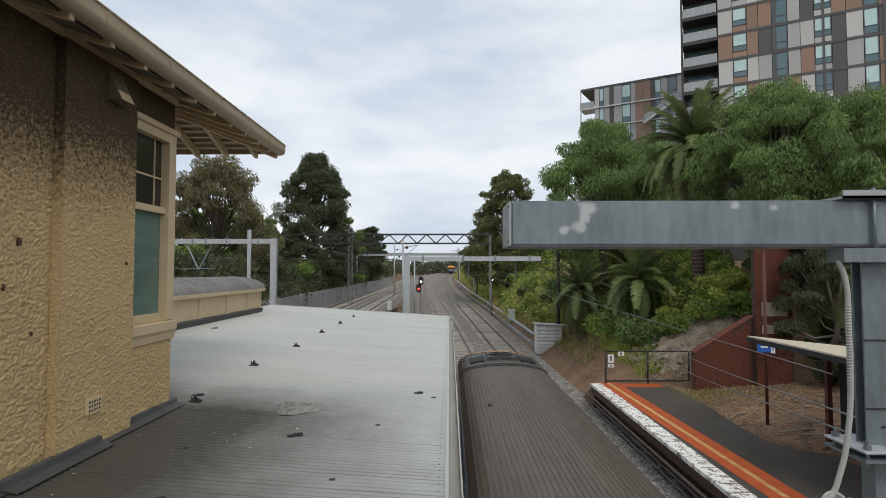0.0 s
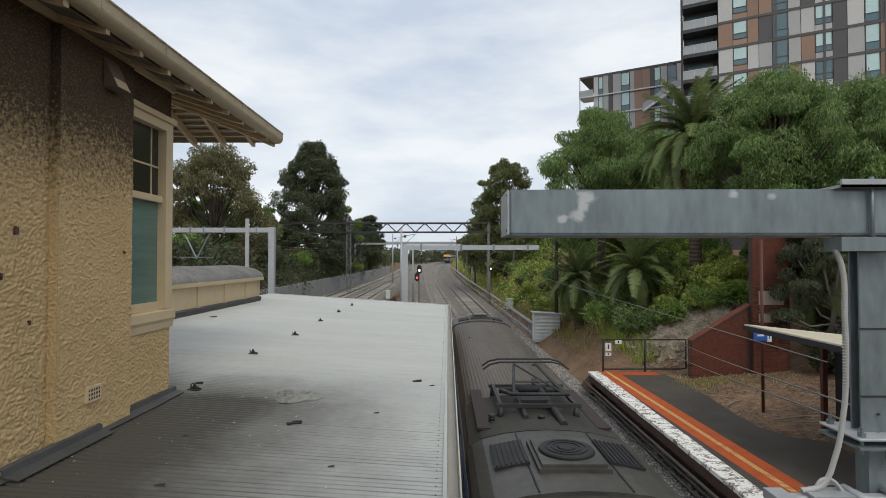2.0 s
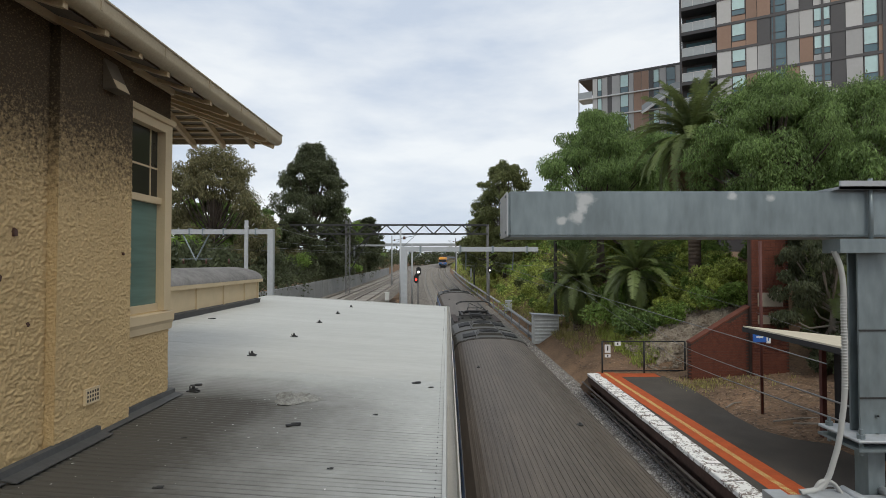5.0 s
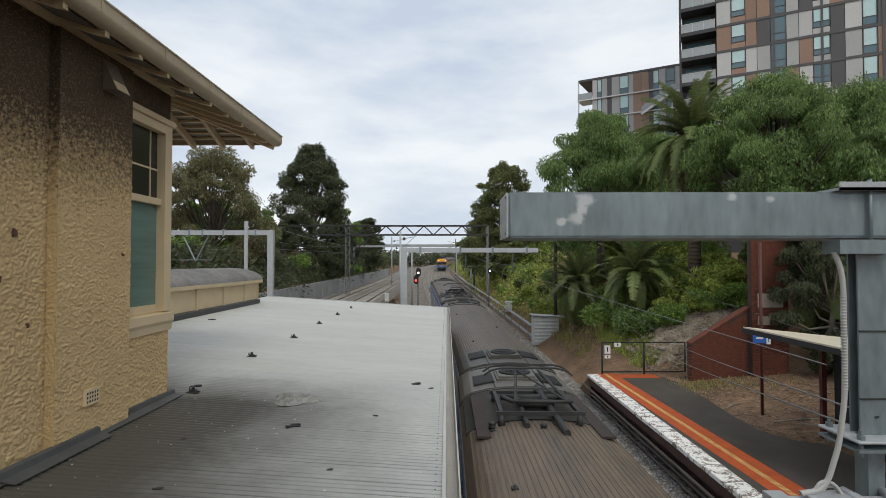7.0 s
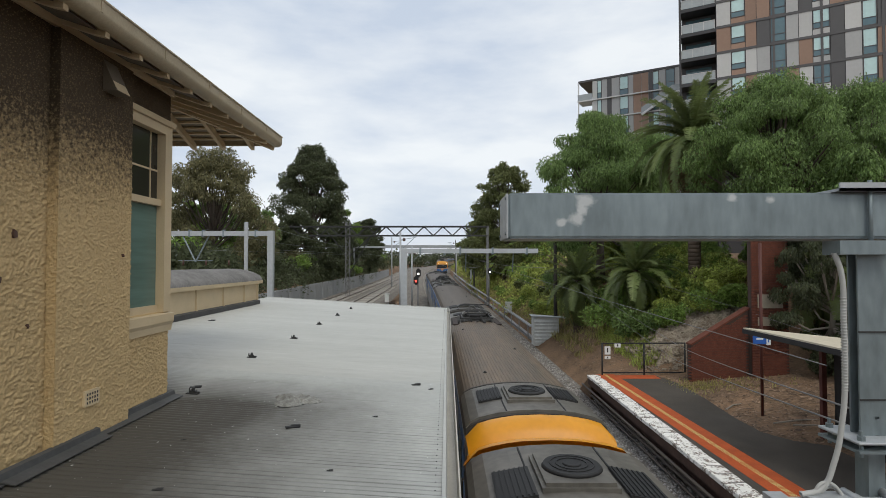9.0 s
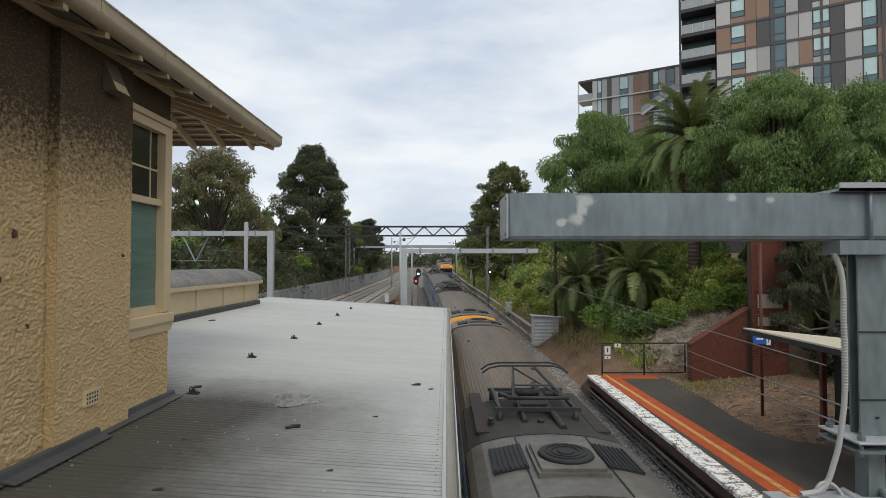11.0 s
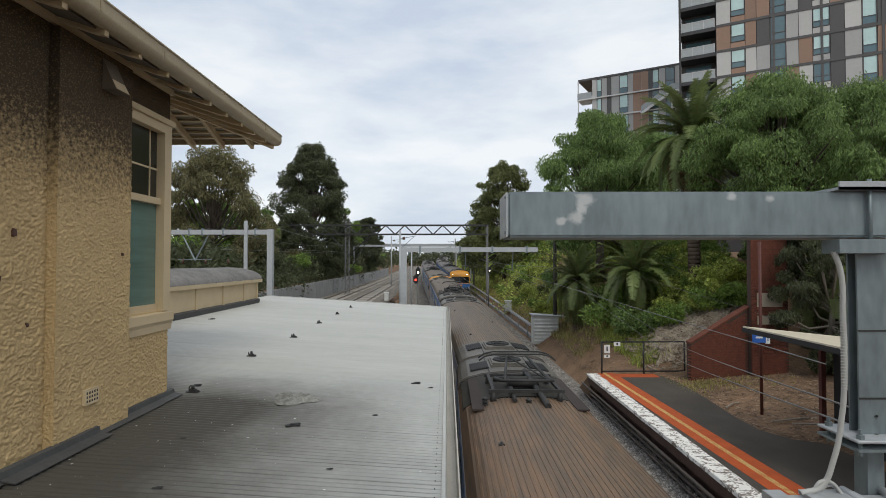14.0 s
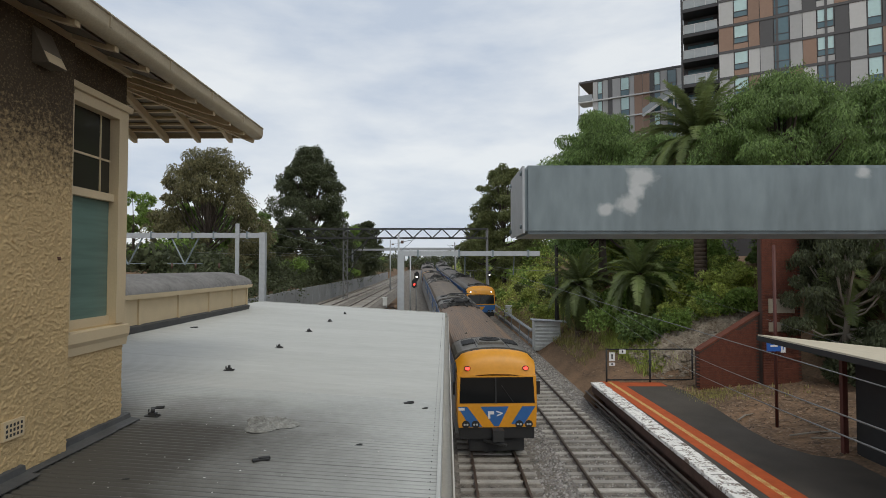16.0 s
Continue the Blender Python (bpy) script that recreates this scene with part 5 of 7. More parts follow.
build_portals()
build_far_portal(104.0, -17.8, 4.6, 10.2)
build_far_portal(150.0, -20.5, 2.6, 12.0)
for bx, by, bw, bh in ((-5.4, 58, 1.1, 1.5), (-4.5, 62, 0.8, 1.3), (-3.6, 55, 0.4, 1.6), (-7.3, 66, 0.5, 1.2), (6.9, 61, 0.7, 1.4), (-12.0, 52, 1.4, 1.1)):
    build_lineside_box(bx, by, bw, bh)
build_gantry(75.0, -25.5, -13.75, 5.6, 11.95, 1.25, "old dark steel truss gantry on a lattice mast over the tracks")
build_mast(9.05, 45.4, 8.75, 0.17, "darkwood", None, "dark weathered timber pole beside the equipment cabinet")
build_mast(-4.9, 57.0, 10.2, 0.12, "galvpale", 1.6)
build_mast(-4.4, 68.0, 9.0, 0.11, "galvpale", 1.5)
build_mast(-10.4, 102.0, 11.8, 0.14, "galvpale", 2.0)
build_mast(4.8, 96.0, 11.0, 0.15, "steelgrey", -2.0)
build_mast(2.2, 140.0, 13.0, 0.15, "steelgrey", -2.0)
build_signal(-2.78, 52.0, -0.6, [(0.05, 5.85), (-0.18, 5.15)], ("headlight", "redlight"), "railway signal with two black heads, white over red")
build_signal(5.45, 70.5, 1.0, [(0.1, 5.75)], ("headlight",), "railway signal with one black head showing white")
build_signal(-19.8, 72.0, -0.6, [(0, 6.0)], ("greylight",), "railway signal with dark backboard beside the far tracks")
build_relay_case()
build_trough()
build_left_wall()
build_wires()


# ---- vegetation ----
def leaf_mesh(name, material, centres, radii, count, leaf, rng, droop=0.3, flat=0.75):
    """Many small leaf blades spread over clumps, thicker near each clump's skin."""
    centres, radii = np.asarray(centres, float), np.asarray(radii, float)
    p = radii ** 2 / (radii ** 2).sum()
    idx = rng.choice(len(centres), count, p=p)
    d = rng.normal(size=(count, 3))
    d /= np.linalg.norm(d, axis=1)[:, None]
    r = radii[idx] * (0.38 + 0.62 * rng.random(count) ** 0.7 + 0.1 * np.abs(rng.normal(size=count)))
    squash = rng.uniform(0.6, 1.35, (len(centres), 3)) * np.array([1, 1, flat])
    c = centres[idx] + d * r[:, None] * squash[idx]
    a = d * 0.7 + rng.normal(size=(count, 3)) * 0.6
    a[:, 2] -= droop * 2
    a /= np.linalg.norm(a, axis=1)[:, None]
    b = np.cross(a, rng.normal(size=(count, 3)))
    b /= np.linalg.norm(b, axis=1)[:, None] + 1e-6
    L = leaf[0] * (0.6 + 0.8 * rng.random(count))[:, None]
    W = leaf[1] * (0.6 + 0.8 * rng.random(count))[:, None]
    v = np.empty((count, 4, 3))
    v[:, 0], v[:, 1], v[:, 2], v[:, 3] = c - a * L / 2, c + b * W / 2, c + a * L / 2, c - b * W / 2
    me = bpy.data.meshes.new(name)
    me.vertices.add(count * 4), me.loops.add(count * 4), me.polygons.add(count)
    me.vertices.foreach_set("co", v.reshape(-1))
    me.loops.foreach_set("vertex_index", np.arange(count * 4, dtype=np.int32))
    me.polygons.foreach_set("loop_start", np.arange(0, count * 4, 4, dtype=np.int32))
    me.update(calc_edges=True)
    me.materials.append(material)
    return me


def build_tree(x, y, z0, height, spread, leaf_mat, label, seed, count=22000, leaf=(0.34, 0.11), base=0.3, clumps=46, droop=0.3, trunk_r=0.35, wide_low=0.0, lean=0.0, name="tree", bark="bark", puff=0.2, taper=0.0):
    rng = np.random.default_rng(seed)
    t = thing(name, label, "tree", at=Matrix.Translation((x, y, z0)))
    cs, rs = [], []
    hb = height * base
    lobes = [(rng.random() * 6.283, rng.random(), 0.72 + 0.5 * rng.random()) for _ in range(9)]
    while len(cs) < clumps:
        u = rng.random() ** 0.85
        zz = hb + (height - hb) * u
        prof = math.sin(math.pi * min(1, 0.16 + 0.80 * u)) ** 0.7 * (1 - taper * u) + wide_low * (1 - u)
        a = rng.random() * 2 * math.pi
        near = min(lobes, key=lambda q: (1 - math.cos(a - q[0])) + 3 * abs(u - q[1]))
        rr = spread * prof * near[2] * (0.35 + 0.6 * rng.random() ** 0.5)
        cs.append((rr * math.cos(a) + lean * u, rr * math.sin(a), zz))
        rs.append(spread * puff * (0.7 + 0.6 * rng.random()))
    # limbs
    bm = bmesh.new()
    top = Vector((lean * 0.6, 0, height * 0.72))
    pts = [Vector((0, 0, -0.4)), Vector((0.1 * lean, 0.1, height * 0.22)), Vector((lean * 0.3, -0.15, height * 0.45)), top]
    for i in range(3):
        tube(bm, pts[i], pts[i + 1], trunk_r * (1 - 0.28 * i), trunk_r * (1 - 0.28 * (i + 1)), 9)
    part("trunk", bm, M[bark], t, smooth=True)
    bm = bmesh.new()
    for c in cs[::2]:
        c = Vector(c)
        k = min(0.95, max(0.12, c.z / height - 0.28))
        s = pts[1].lerp(top, k)
        mid = s.lerp(c, 0.5) + Vector((0, 0, -0.04 * height))
        tube(bm, s, mid, trunk_r * 0.32, trunk_r * 0.2, 5, False)
        tube(bm, mid, c, trunk_r * 0.2, 0.03, 5, False)
    tagged(part("branch_work", bm, M[bark], t), kind="stuff")
    ob = new("crown", leaf_mesh("crown", M[leaf_mat], cs, rs, count, leaf, rng, droop))
    ob.parent = t
    tagged(ob, kind="stuff")
    return t


def build_shrub(x, y, r, h, leaf_mat, label, seed, count=2600, leaf=(0.2, 0.09), group="bank shrubs", name="shrub", z=None):
    rng = np.random.default_rng(seed)
    z = ground_z(x, y) if z is None else z
    cs = [(rng.normal() * r * 0.45, rng.normal() * r * 0.45, h * (0.25 + 0.6 * rng.random())) for _ in range(9)]
    rs = [r * (0.32 + 0.25 * rng.random()) for _ in range(9)]
    me = leaf_mesh(name, M[leaf_mat], cs, rs, count, leaf, rng, 0.0, 0.8)
    ob = new(name, me)
    ob.matrix_basis = Matrix.Translation((x, y, z))
    return tagged(ob, label, "shrub", group)


def frond_mesh(length, droop, seed, leaflet=0.5):
    rng = random.Random(seed)
    v, f = [], []
    n = 34
    rach = []
    for i in range(n + 1):
        u = i / n
        rach.append(Vector((length * (u - 0.12 * droop * u * u), 0, length * (0.55 * u - (0.35 + 0.75 * droop) * u * u))))
    for i in range(n):
        a, b = rach[i], rach[i + 1]
        k = len(v)
        w = 0.035 * (1 - i / n) + 0.006
        v += [(a.x, -w, a.z), (a.x, w, a.z), (b.x, w, b.z), (b.x, -w, b.z)]
        f.append((k, k + 1, k + 2, k + 3))
        if i < 3:
            continue
        ll = leaflet * math.sin(math.pi * min(0.97, 0.12 + 0.8 * i / n)) + 0.08
        for s in (-1, 1):
            for sub in (0.0, 0.5):
                p = a.lerp(b, sub)
                k = len(v)
                tip = p + Vector((0.45 * ll, s * ll * 0.8, -0.25 * ll + rng.uniform(-0.1, 0.08)))
                q = (b - a).normalized() * 0.03
                mid = p.lerp(tip, 0.5) + Vector((0, 0, 0.05 * ll))
                v += [tuple(p - q), tuple(p + q), tuple(mid + q * 1.1), tuple(tip), tuple(mid - q * 1.1)]
                f.append((k, k + 1, k + 2, k + 3, k + 4))
    me = bpy.data.meshes.new("frond")
    me.from_pydata(v, [], f)
    return me


def build_palm(x, y, z0, trunk_h, length, label, seed, count=46, mt="palm", dry=False):
    p = thing("date_palm", label, "palm", at=Matrix.Translation((x, y, z0)), group="date palms")
    rng = random.Random(seed)
    bm = bmesh.new()
    n = int(trunk_h / 0.25)
    for i in range(n):
        tube(bm, (0, 0, i * 0.25 - 0.3), (0, 0, i * 0.25 - 0.03), 0.34 + 0.03 * rng.random(), 0.40, 10)
    tube(bm, (0, 0, trunk_h - 0.5), (0, 0, trunk_h + 0.3), 0.42, 0.2, 10)
    part("trunk", bm, M["palmtrunk"], p)
    kinds = []
    for k in range(4):
        me = frond_mesh(length, 0.25 + 0.25 * k, seed + k)
        me.materials.append(M[mt])
        kinds.append(me)
    dead = frond_mesh(length * 0.85, 1.0, seed + 9)
    dead.materials.append(M["palmdead"])
    for i in range(count):
        u = i / count
        tilt = -60 + 125 * u + rng.uniform(-8, 8)
        k = min(3, int(u * 4))
        share("frond", dead if dry and u > 0.8 else kinds[k], p, Matrix.Translation((0, 0, trunk_h)) @ Matrix.Rotation(i * 2.39996 + rng.uniform(-0.2, 0.2), 4, "Z") @ Matrix.Rotation(radians(tilt), 4, "Y"))


def tuft_field(name, mt, label, places, blade, seed):
    """Grass blades standing on the bank."""
    rng = np.random.default_rng(seed)
    v, f = [], []
    for x, y in places:
        z = ground_z(x, y)
        for _ in range(7):
            a = rng.random() * 6.283
            h = blade * (0.5 + rng.random())
            ox, oy = rng.normal(size=2) * 0.12
            dx, dy = math.cos(a) * h * 0.5, math.sin(a) * h * 0.5
            k = len(v)
            w = 0.018
            v += [(x + ox - w * math.sin(a), y + oy + w * math.cos(a), z - 0.03), (x + ox + w * math.sin(a), y + oy - w * math.cos(a), z - 0.03), (x + ox + dx, y + oy + dy, z + h)]
            f.append((k, k + 1, k + 2))
    me = bpy.data.meshes.new(name)
    me.from_pydata(v, [], f)
    me.materials.append(M[mt])
    tagged(new(name, me), label, "grass", kind="stuff")


def build_vegetation():
    GUM = "tall gum tree with dark olive leaves and pale limbs"
    build_tree(-24.2, 56.0, 1.6, 17.0, 5.2, "leafolive", "broad gum tree with olive brown leaves and open crown", 11, 46000, (0.34, 0.1), 0.2, 130, 0.5, 0.36, 0.15, name="gum_tree", puff=0.18)
    build_tree(-22.5, 90.0, 3.2, 22.6, 7.4, "leafdark", GUM, 12, 80000, (0.44, 0.15), 0.08, 190, 0.4, 0.45, 0.3, name="gum_tree", puff=0.17, taper=0.5)
    build_tree(-20.8, 76.0, 4.0, 9.5, 4.6, "leafdark", "dark scrubby gum tree behind the wall", 16, 26000, (0.36, 0.13), 0.05, 60, 0.4, 0.25, 0.3, name="gum_tree")
    build_tree(-19.0, 108.0, 4.2, 8.5, 4.4, "leafdark", "dark scrubby gum tree behind the wall", 17, 22000, (0.42, 0.15), 0.02, 50, 0.4, 0.25, 0.3, name="gum_tree")
    build_tree(-19.5, 99.0, 3.4, 13.0, 4.0, "leafgreen2", "bushy gum tree with fresh green leaves behind the wall", 13, 15000, (0.4, 0.13), 0.1, 30, 0.3, 0.25, 0.2, name="gum_tree")
    build_tree(-20.5, 134.0, 4.5, 13.5, 5.0, "leafdark", "distant dark gum tree beside the line", 14, 24000, (0.5, 0.18), 0.05, 60, 0.3, 0.3, name="gum_tree")
    build_tree(-29, 170.0, 5.0, 12.5, 8.0, "leafdark", "distant dark gum tree beside the line", 15, 24000, (0.6, 0.2), 0.02, 60, 0.3, 0.3, name="gum_tree")
    # right-hand trees, over the bank
    build_tree(9.3, 88.0, 4.0, 18.4, 6.0, "leafolive2", "tall rounded gum tree with olive green leaves on the bank", 21, 60000, (0.42, 0.14), 0.05, 170, 0.35, 0.35, 0.25, name="gum_tree", puff=0.18)
    build_tree(8.4, 122.0, 4.0, 13.5, 5.0, "leafdark", "distant dark gum tree on the bank", 22, 30000, (0.5, 0.17), 0.02, 80, 0.3, 0.3, 0.3, name="gum_tree")
    PEP = "weeping pepper tree with dense feathery green leaves"
    build_tree(13.0, 46.0, 6.0, 13.0, 4.8, "leafgreen", PEP, 23, 80000, (0.28, 0.08), 0.15, 120, 0.8, 0.4, 0.2, name="pepper_tree")
    build_tree(18.6, 52.0, 6.5, 12.4, 5.2, "leafgreen", PEP, 24, 70000, (0.28, 0.08), 0.22, 110, 0.8, 0.4, 0.3, name="pepper_tree")
    build_tree(19.3, 32.0, 6.4, 10.9, 4.4, "leafgreen", PEP, 25, 90000, (0.2, 0.06), 0.2, 160, 0.8, 0.42, 0.25, name="pepper_tree")
    build_tree(25.2, 32.8, 6.8, 10.4, 4.9, "leafgreen", PEP, 26, 90000, (0.2, 0.06), 0.06, 170, 0.8, 0.42, 0.25, name="pepper_tree")
    build_tree(21.5, 26.5, 6.2, 7.0, 3.2, "leafgreen", PEP, 27, 30000, (0.24, 0.06), 0.05, 50, 0.9, 0.3, 0.3, name="pepper_tree")
    build_tree(17.9, 25.4, 1.6, 8.0, 2.3, "leafdark", "small dark weeping pepper tree hanging beside the brick pier", 28, 60000, (0.18, 0.05), 0.12, 90, 0.9, 0.2, 0.2, name="pepper_tree", bark="palebark")
    DP = "tall date palm with arching dark green fronds"
    build_palm(15.7, 34.5, 5.0, 9.7, 4.4, DP, 31, 84, dry=True)
    build_palm(12.3, 35.5, 2.6, 3.6, 3.1, "short date palm with spreading fronds on the bank", 32, 46)
    build_palm(10.0, 41.5, 1.6, 3.8, 3.2, "short date palm with spreading fronds on the bank", 33, 44)
    build_palm(18.6, 26.9, 2.2, 4.0, 3.2, "short date palm with drooping fronds beside the brick pier", 34, 44)
    rng = random.Random(77)
    lab = {"leafgreen2": "bushy fresh green shrub on the bank", "leafgreen": "dense mid green shrub on the bank", "leafolive2": "dull olive shrub on the bank", "leaflime": "bright lime green weeds on the bank", "leafdark": "dark green shrub on the bank"}
    # bank shrubs: up the slope under the trees
    for i in range(150):
        y = rng.uniform(33, 62) if i < 62 else rng.uniform(58, 190)
        u = rng.uniform(11.8, 20) if y < 62 else rng.uniform(11.5, 18)
        r = rng.uniform(0.8, 1.7)
        m_ = rng.choice(["leafgreen", "leafgreen2", "leaflime", "leafolive2", "leaflime"] if y > 44 else ["leafgreen", "leafgreen2", "leaflime", "leafgreen2"])
        build_shrub(u + bend(y), y, r, r * 1.3, m_, lab[m_], 100 + i, 2600 if y < 62 else 1700, (0.22, 0.10) if y < 62 else (0.4, 0.2))
    for i, (x, y, r) in enumerate(((9.4, 50, 1.25), (9.1, 54, 1.0), (10.4, 47, 1.1), (8.3, 62, 1.1), (9.4, 60, 1.4), (7.6, 74, 1.2), (6.6, 88, 1.3), (15.2, 31.5, 1.3), (14.4, 33, 1.2), (16.3, 31.2, 1.1))):
        m_ = "leaflime" if i % 2 == 0 else "leafgreen2"
        build_shrub(x, y, r, r * 1.2, m_, lab[m_], 200 + i, 3000, (0.2, 0.09))
    for i, (x, y, r) in enumerate(((18.4, 24.4, 1.5), (20.0, 23.8, 1.7), (17.2, 24.9, 0.9))):
        build_shrub(x, y, r, r * 1.4, "leafdark", "dark green bush beside the brick pier", 560 + i, 5200, (0.17, 0.07))
    for i in range(14):  # lit slope between the palms and the brick pier
        x, y = rng.uniform(13.2, 18.2), rng.uniform(31.5, 37)
        r = rng.uniform(0.7, 1.2)
        m_ = ("leaflime", "leaflime", "leafgreen2")[i % 3]
        build_shrub(x, y, r, r * 1.3, m_, lab[m_], 500 + i, 3000, (0.17, 0.075))
    for i in range(52):  # behind the far retaining wall
        y = 40 + 4 * i
        r = rng.uniform(1.4, 2.8)
        m_ = rng.choice(["leafdark", "leafolive", "leafdark", "leafgreen2"])
        u = -19.0 - rng.uniform(0, 6)
        build_shrub(u + bend_far(y), y, r, r * 1.5, m_, "dark scrubby bush behind the retaining wall", 300 + i, 2600, (0.32, 0.14), "scrub behind the wall")
    for i, (x, y) in enumerate(((-31, 62), (-28.5, 66), (-25.6, 60), (-24.4, 67), (-33, 58), (-26.2, 74))):
        m_ = "leafgreen2" if i % 2 == 0 else "leafgreen"
        build_tree(x, y, ground_z(x, y), 8.2, 3.4, m_, "leafy green street tree behind the far tracks", 400 + i, 9000, (0.34, 0.14), 0.05, 24, 0.2, 0.2, 0.3)
    # hedge row closing the far distance
    rng2 = np.random.default_rng(8)
    cs = [(x, 330 + rng2.normal() * 14, 7 + 4 * rng2.random()) for x in np.linspace(-170, 180, 150)]
    me = leaf_mesh("far_trees", M["leafdark"], cs, [4.5 + 3 * rng2.random() for _ in cs], 30000, (1.6, 0.8), rng2, 0.1)
    tagged(new("far_trees", me), "belt of distant dark trees closing the view", "trees", kind="stuff")
    cs = [(-48 - 6 * rng2.random() - 0.1 * (y - 40), y, 5 + 4 * rng2.random()) for y in np.linspace(35, 240, 80)]
    me = leaf_mesh("left_trees", M["leafdark"], cs, [3.5 + 2 * rng2.random() for _ in cs], 26000, (0.9, 0.4), rng2, 0.1)
    tagged(new("left_trees", me), "belt of dark trees beyond the far street", "trees", kind="stuff")
    def mass(name, mt, label, u0, u1, y0, y1, high, n, leaves, leaf):
        cs, rs = [], []
        for _ in range(n):
            y = y0 + (y1 - y0) * rng2.random() ** 1.2
            x = u0 + (u1 - u0) * rng2.random() + bend_of(u1, y)
            cs.append((x, y, ground_z(x, y) + high * rng2.random()))
            rs.append(1.2 + 1.2 * rng2.random())
        me = leaf_mesh(name, M[mt], cs, rs, leaves, leaf, rng2, 0.1)
        tagged(new(name, me), label, "scrub", kind="stuff")
    mass("bank_scrub", "leaflime", "low bright green and straw scrub on the far bank", 9.7, 20, 52, 320, 0.5, 420, 60000, (0.42, 0.12))
    mass("bank_scrub", "leafgreen2", "low green scrub on the far bank", 12, 40, 70, 320, 2.2, 260, 30000, (0.6, 0.3))
    mass("far_scrub", "leafdark", "dark scrub beyond the far retaining wall", -34, -17.6, 42, 320, 2.2, 420, 60000, (0.6, 0.3))
    mass("far_scrub", "leafdark", "dark scrub on the bank above the retaining wall", -21.5, -17.0, 40, 150, 0.9, 240, 44000, (0.34, 0.13))
    mass("far_scrub", "leafolive", "dry olive scrub beyond the far retaining wall", -60, -22, 60, 330, 2.0, 240, 24000, (0.8, 0.4))
    rnd = random.Random(4)
    pl = [(rnd.uniform(9.3, 14.5) + bend(y), y) for y in [rnd.uniform(36, 120) for _ in range(5000)]]
    tuft_field("bank_grass", "grassblade", "long green and straw coloured grass on the bank", pl, 0.42, 5)
    pl = [(rnd.uniform(10.4, 18.2), rnd.uniform(29.6, 38)) for _ in range(2600)]
    tuft_field("slope_grass", "leaflime", "long fresh green grass on the cutting slope", [q for q in pl if q[1] > 31.8 or q[0] < 12.2], 0.4, 7)
    pl = [(rnd.gauss(11.2, 1.6), rnd.gauss(25.6, 0.7)) for _ in range(260)]
    tuft_field("weed_patch", "grassblade", "low weeds beside the platform", [q for q in pl if q[0] > 10.6], 0.14, 6)
    # litter of bark and sticks on the bare ground
    rng3 = np.random.default_rng(12)
    v, f = [], []
    for k_ in range(9500):
        x, y = (rng3.uniform(10.7, 17.5), rng3.uniform(17.5, 28.5)) if k_ < 5200 else (rng3.uniform(8.4, 13.5), rng3.uniform(28.3, 46))
        z = ground_z(x, y) + 0.01
        a, L, w = rng3.random() * 6.283, 0.05 + 0.16 * rng3.random() ** 2, 0.012 + 0.03 * rng3.random()
        c, s = math.cos(a), math.sin(a)
        k = len(v)
        v += [(x - c * L, y - s * L, z), (x + s * w, y - c * w, z), (x + c * L, y + s * L, z + 0.03), (x - s * w, y + c * w, z + 0.012)]
        f.append((k, k + 1, k + 2, k + 3))
    me = bpy.data.meshes.new("leaf_litter")
    me.from_pydata(v, [], f)
    me.materials.append(M["litter"])
    tagged(new("leaf_litter", me), "dry brown bark and leaf litter on bare earth", "leaf litter", kind="stuff")
    for i, (x, y, L, a) in enumerate(((12.6, 19.6, 1.1, 12), (13.3, 18.7, 1.4, -8), (11.5, 22.0, 0.7, 40))):
        bm = bmesh.new()
        tube(bm, (-L, 0, 0.02), (0.1 * L, 0.05, 0.05), 0.03, 0.035, 7)
        tube(bm, (0.1 * L, 0.05, 0.05), (L, -0.03, 0.03), 0.035, 0.015, 7)
        solid("fallen_branch", bm, M["palebark"], "pale fallen branch lying on the litter", "branch", "fallen branches", at=pose(x, y, ground_z(x, y) + 0.03, 0, 0, a))
    # rock face of the cutting
    bm = bmesh.new()
    g = []
    for i in range(40):
        row = []
        for j in range(24):
            x = 11.0 + 6.2 * i / 39
            y = 29.2 + 3.4 * j / 23 + 0.15 * (x - 12)
            z = ground_z(x, y) + 0.12 + 0.55 * noise.turbulence(Vector((x * 1.3, y * 1.3, 0)), 4, True)
            e = min(1, i / 5, (39 - i) / 5, j / 4, (23 - j) / 4)
            row.append(bm.verts.new((x, y, z - 0.6 * (1 - e))))
        g.append(row)
    for i in range(39):
        for j in range(23):
            bm.faces.new((g[i][j], g[i + 1][j], g[i + 1][j + 1], g[i][j + 1]))
    rng4 = np.random.default_rng(15)
    v, f = [], []
    for _ in range(1500):
        x, y = rng4.uniform(10.6, 17.0), rng4.uniform(28.6, 33.2)
        r = 0.03 + 0.13 * rng4.random() ** 3
        z = ground_z(x, y) + 0.12 + 0.55 * noise.turbulence(Vector((x * 1.3, y * 1.3, 0)), 4, True) * (1 if y > 29.6 else 0) - 0.1
        base = len(v)
        for ring, (s, h) in enumerate(((1.0, 0.0), (0.75, 0.8))):
            for k in range(5):
                a = k * 1.2566 + 0.6 * rng4.random()
                q = r * s * (0.7 + 0.6 * rng4.random())
                v.append((x + q * math.cos(a), y + q * math.sin(a), z + r * h + 0.1 * r * rng4.random()))
        f += [(base + k, base + (k + 1) % 5, base + 5 + (k + 1) % 5, base + 5 + k) for k in range(5)]
        f.append(tuple(base + 5 + k for k in range(5)))
    me = bpy.data.meshes.new("rubble")
    me.from_pydata(v, [], f)
    me.materials.append(M["rock"])
    tagged(new("rubble", me), "loose pale rubble lying on the cutting slope", "rubble", kind="stuff")
    solid("rock_face", bm, M["rock"], "pale crumbling rock and soil of the cutting", "rock", kind="structure", smooth=True)


build_vegetation()


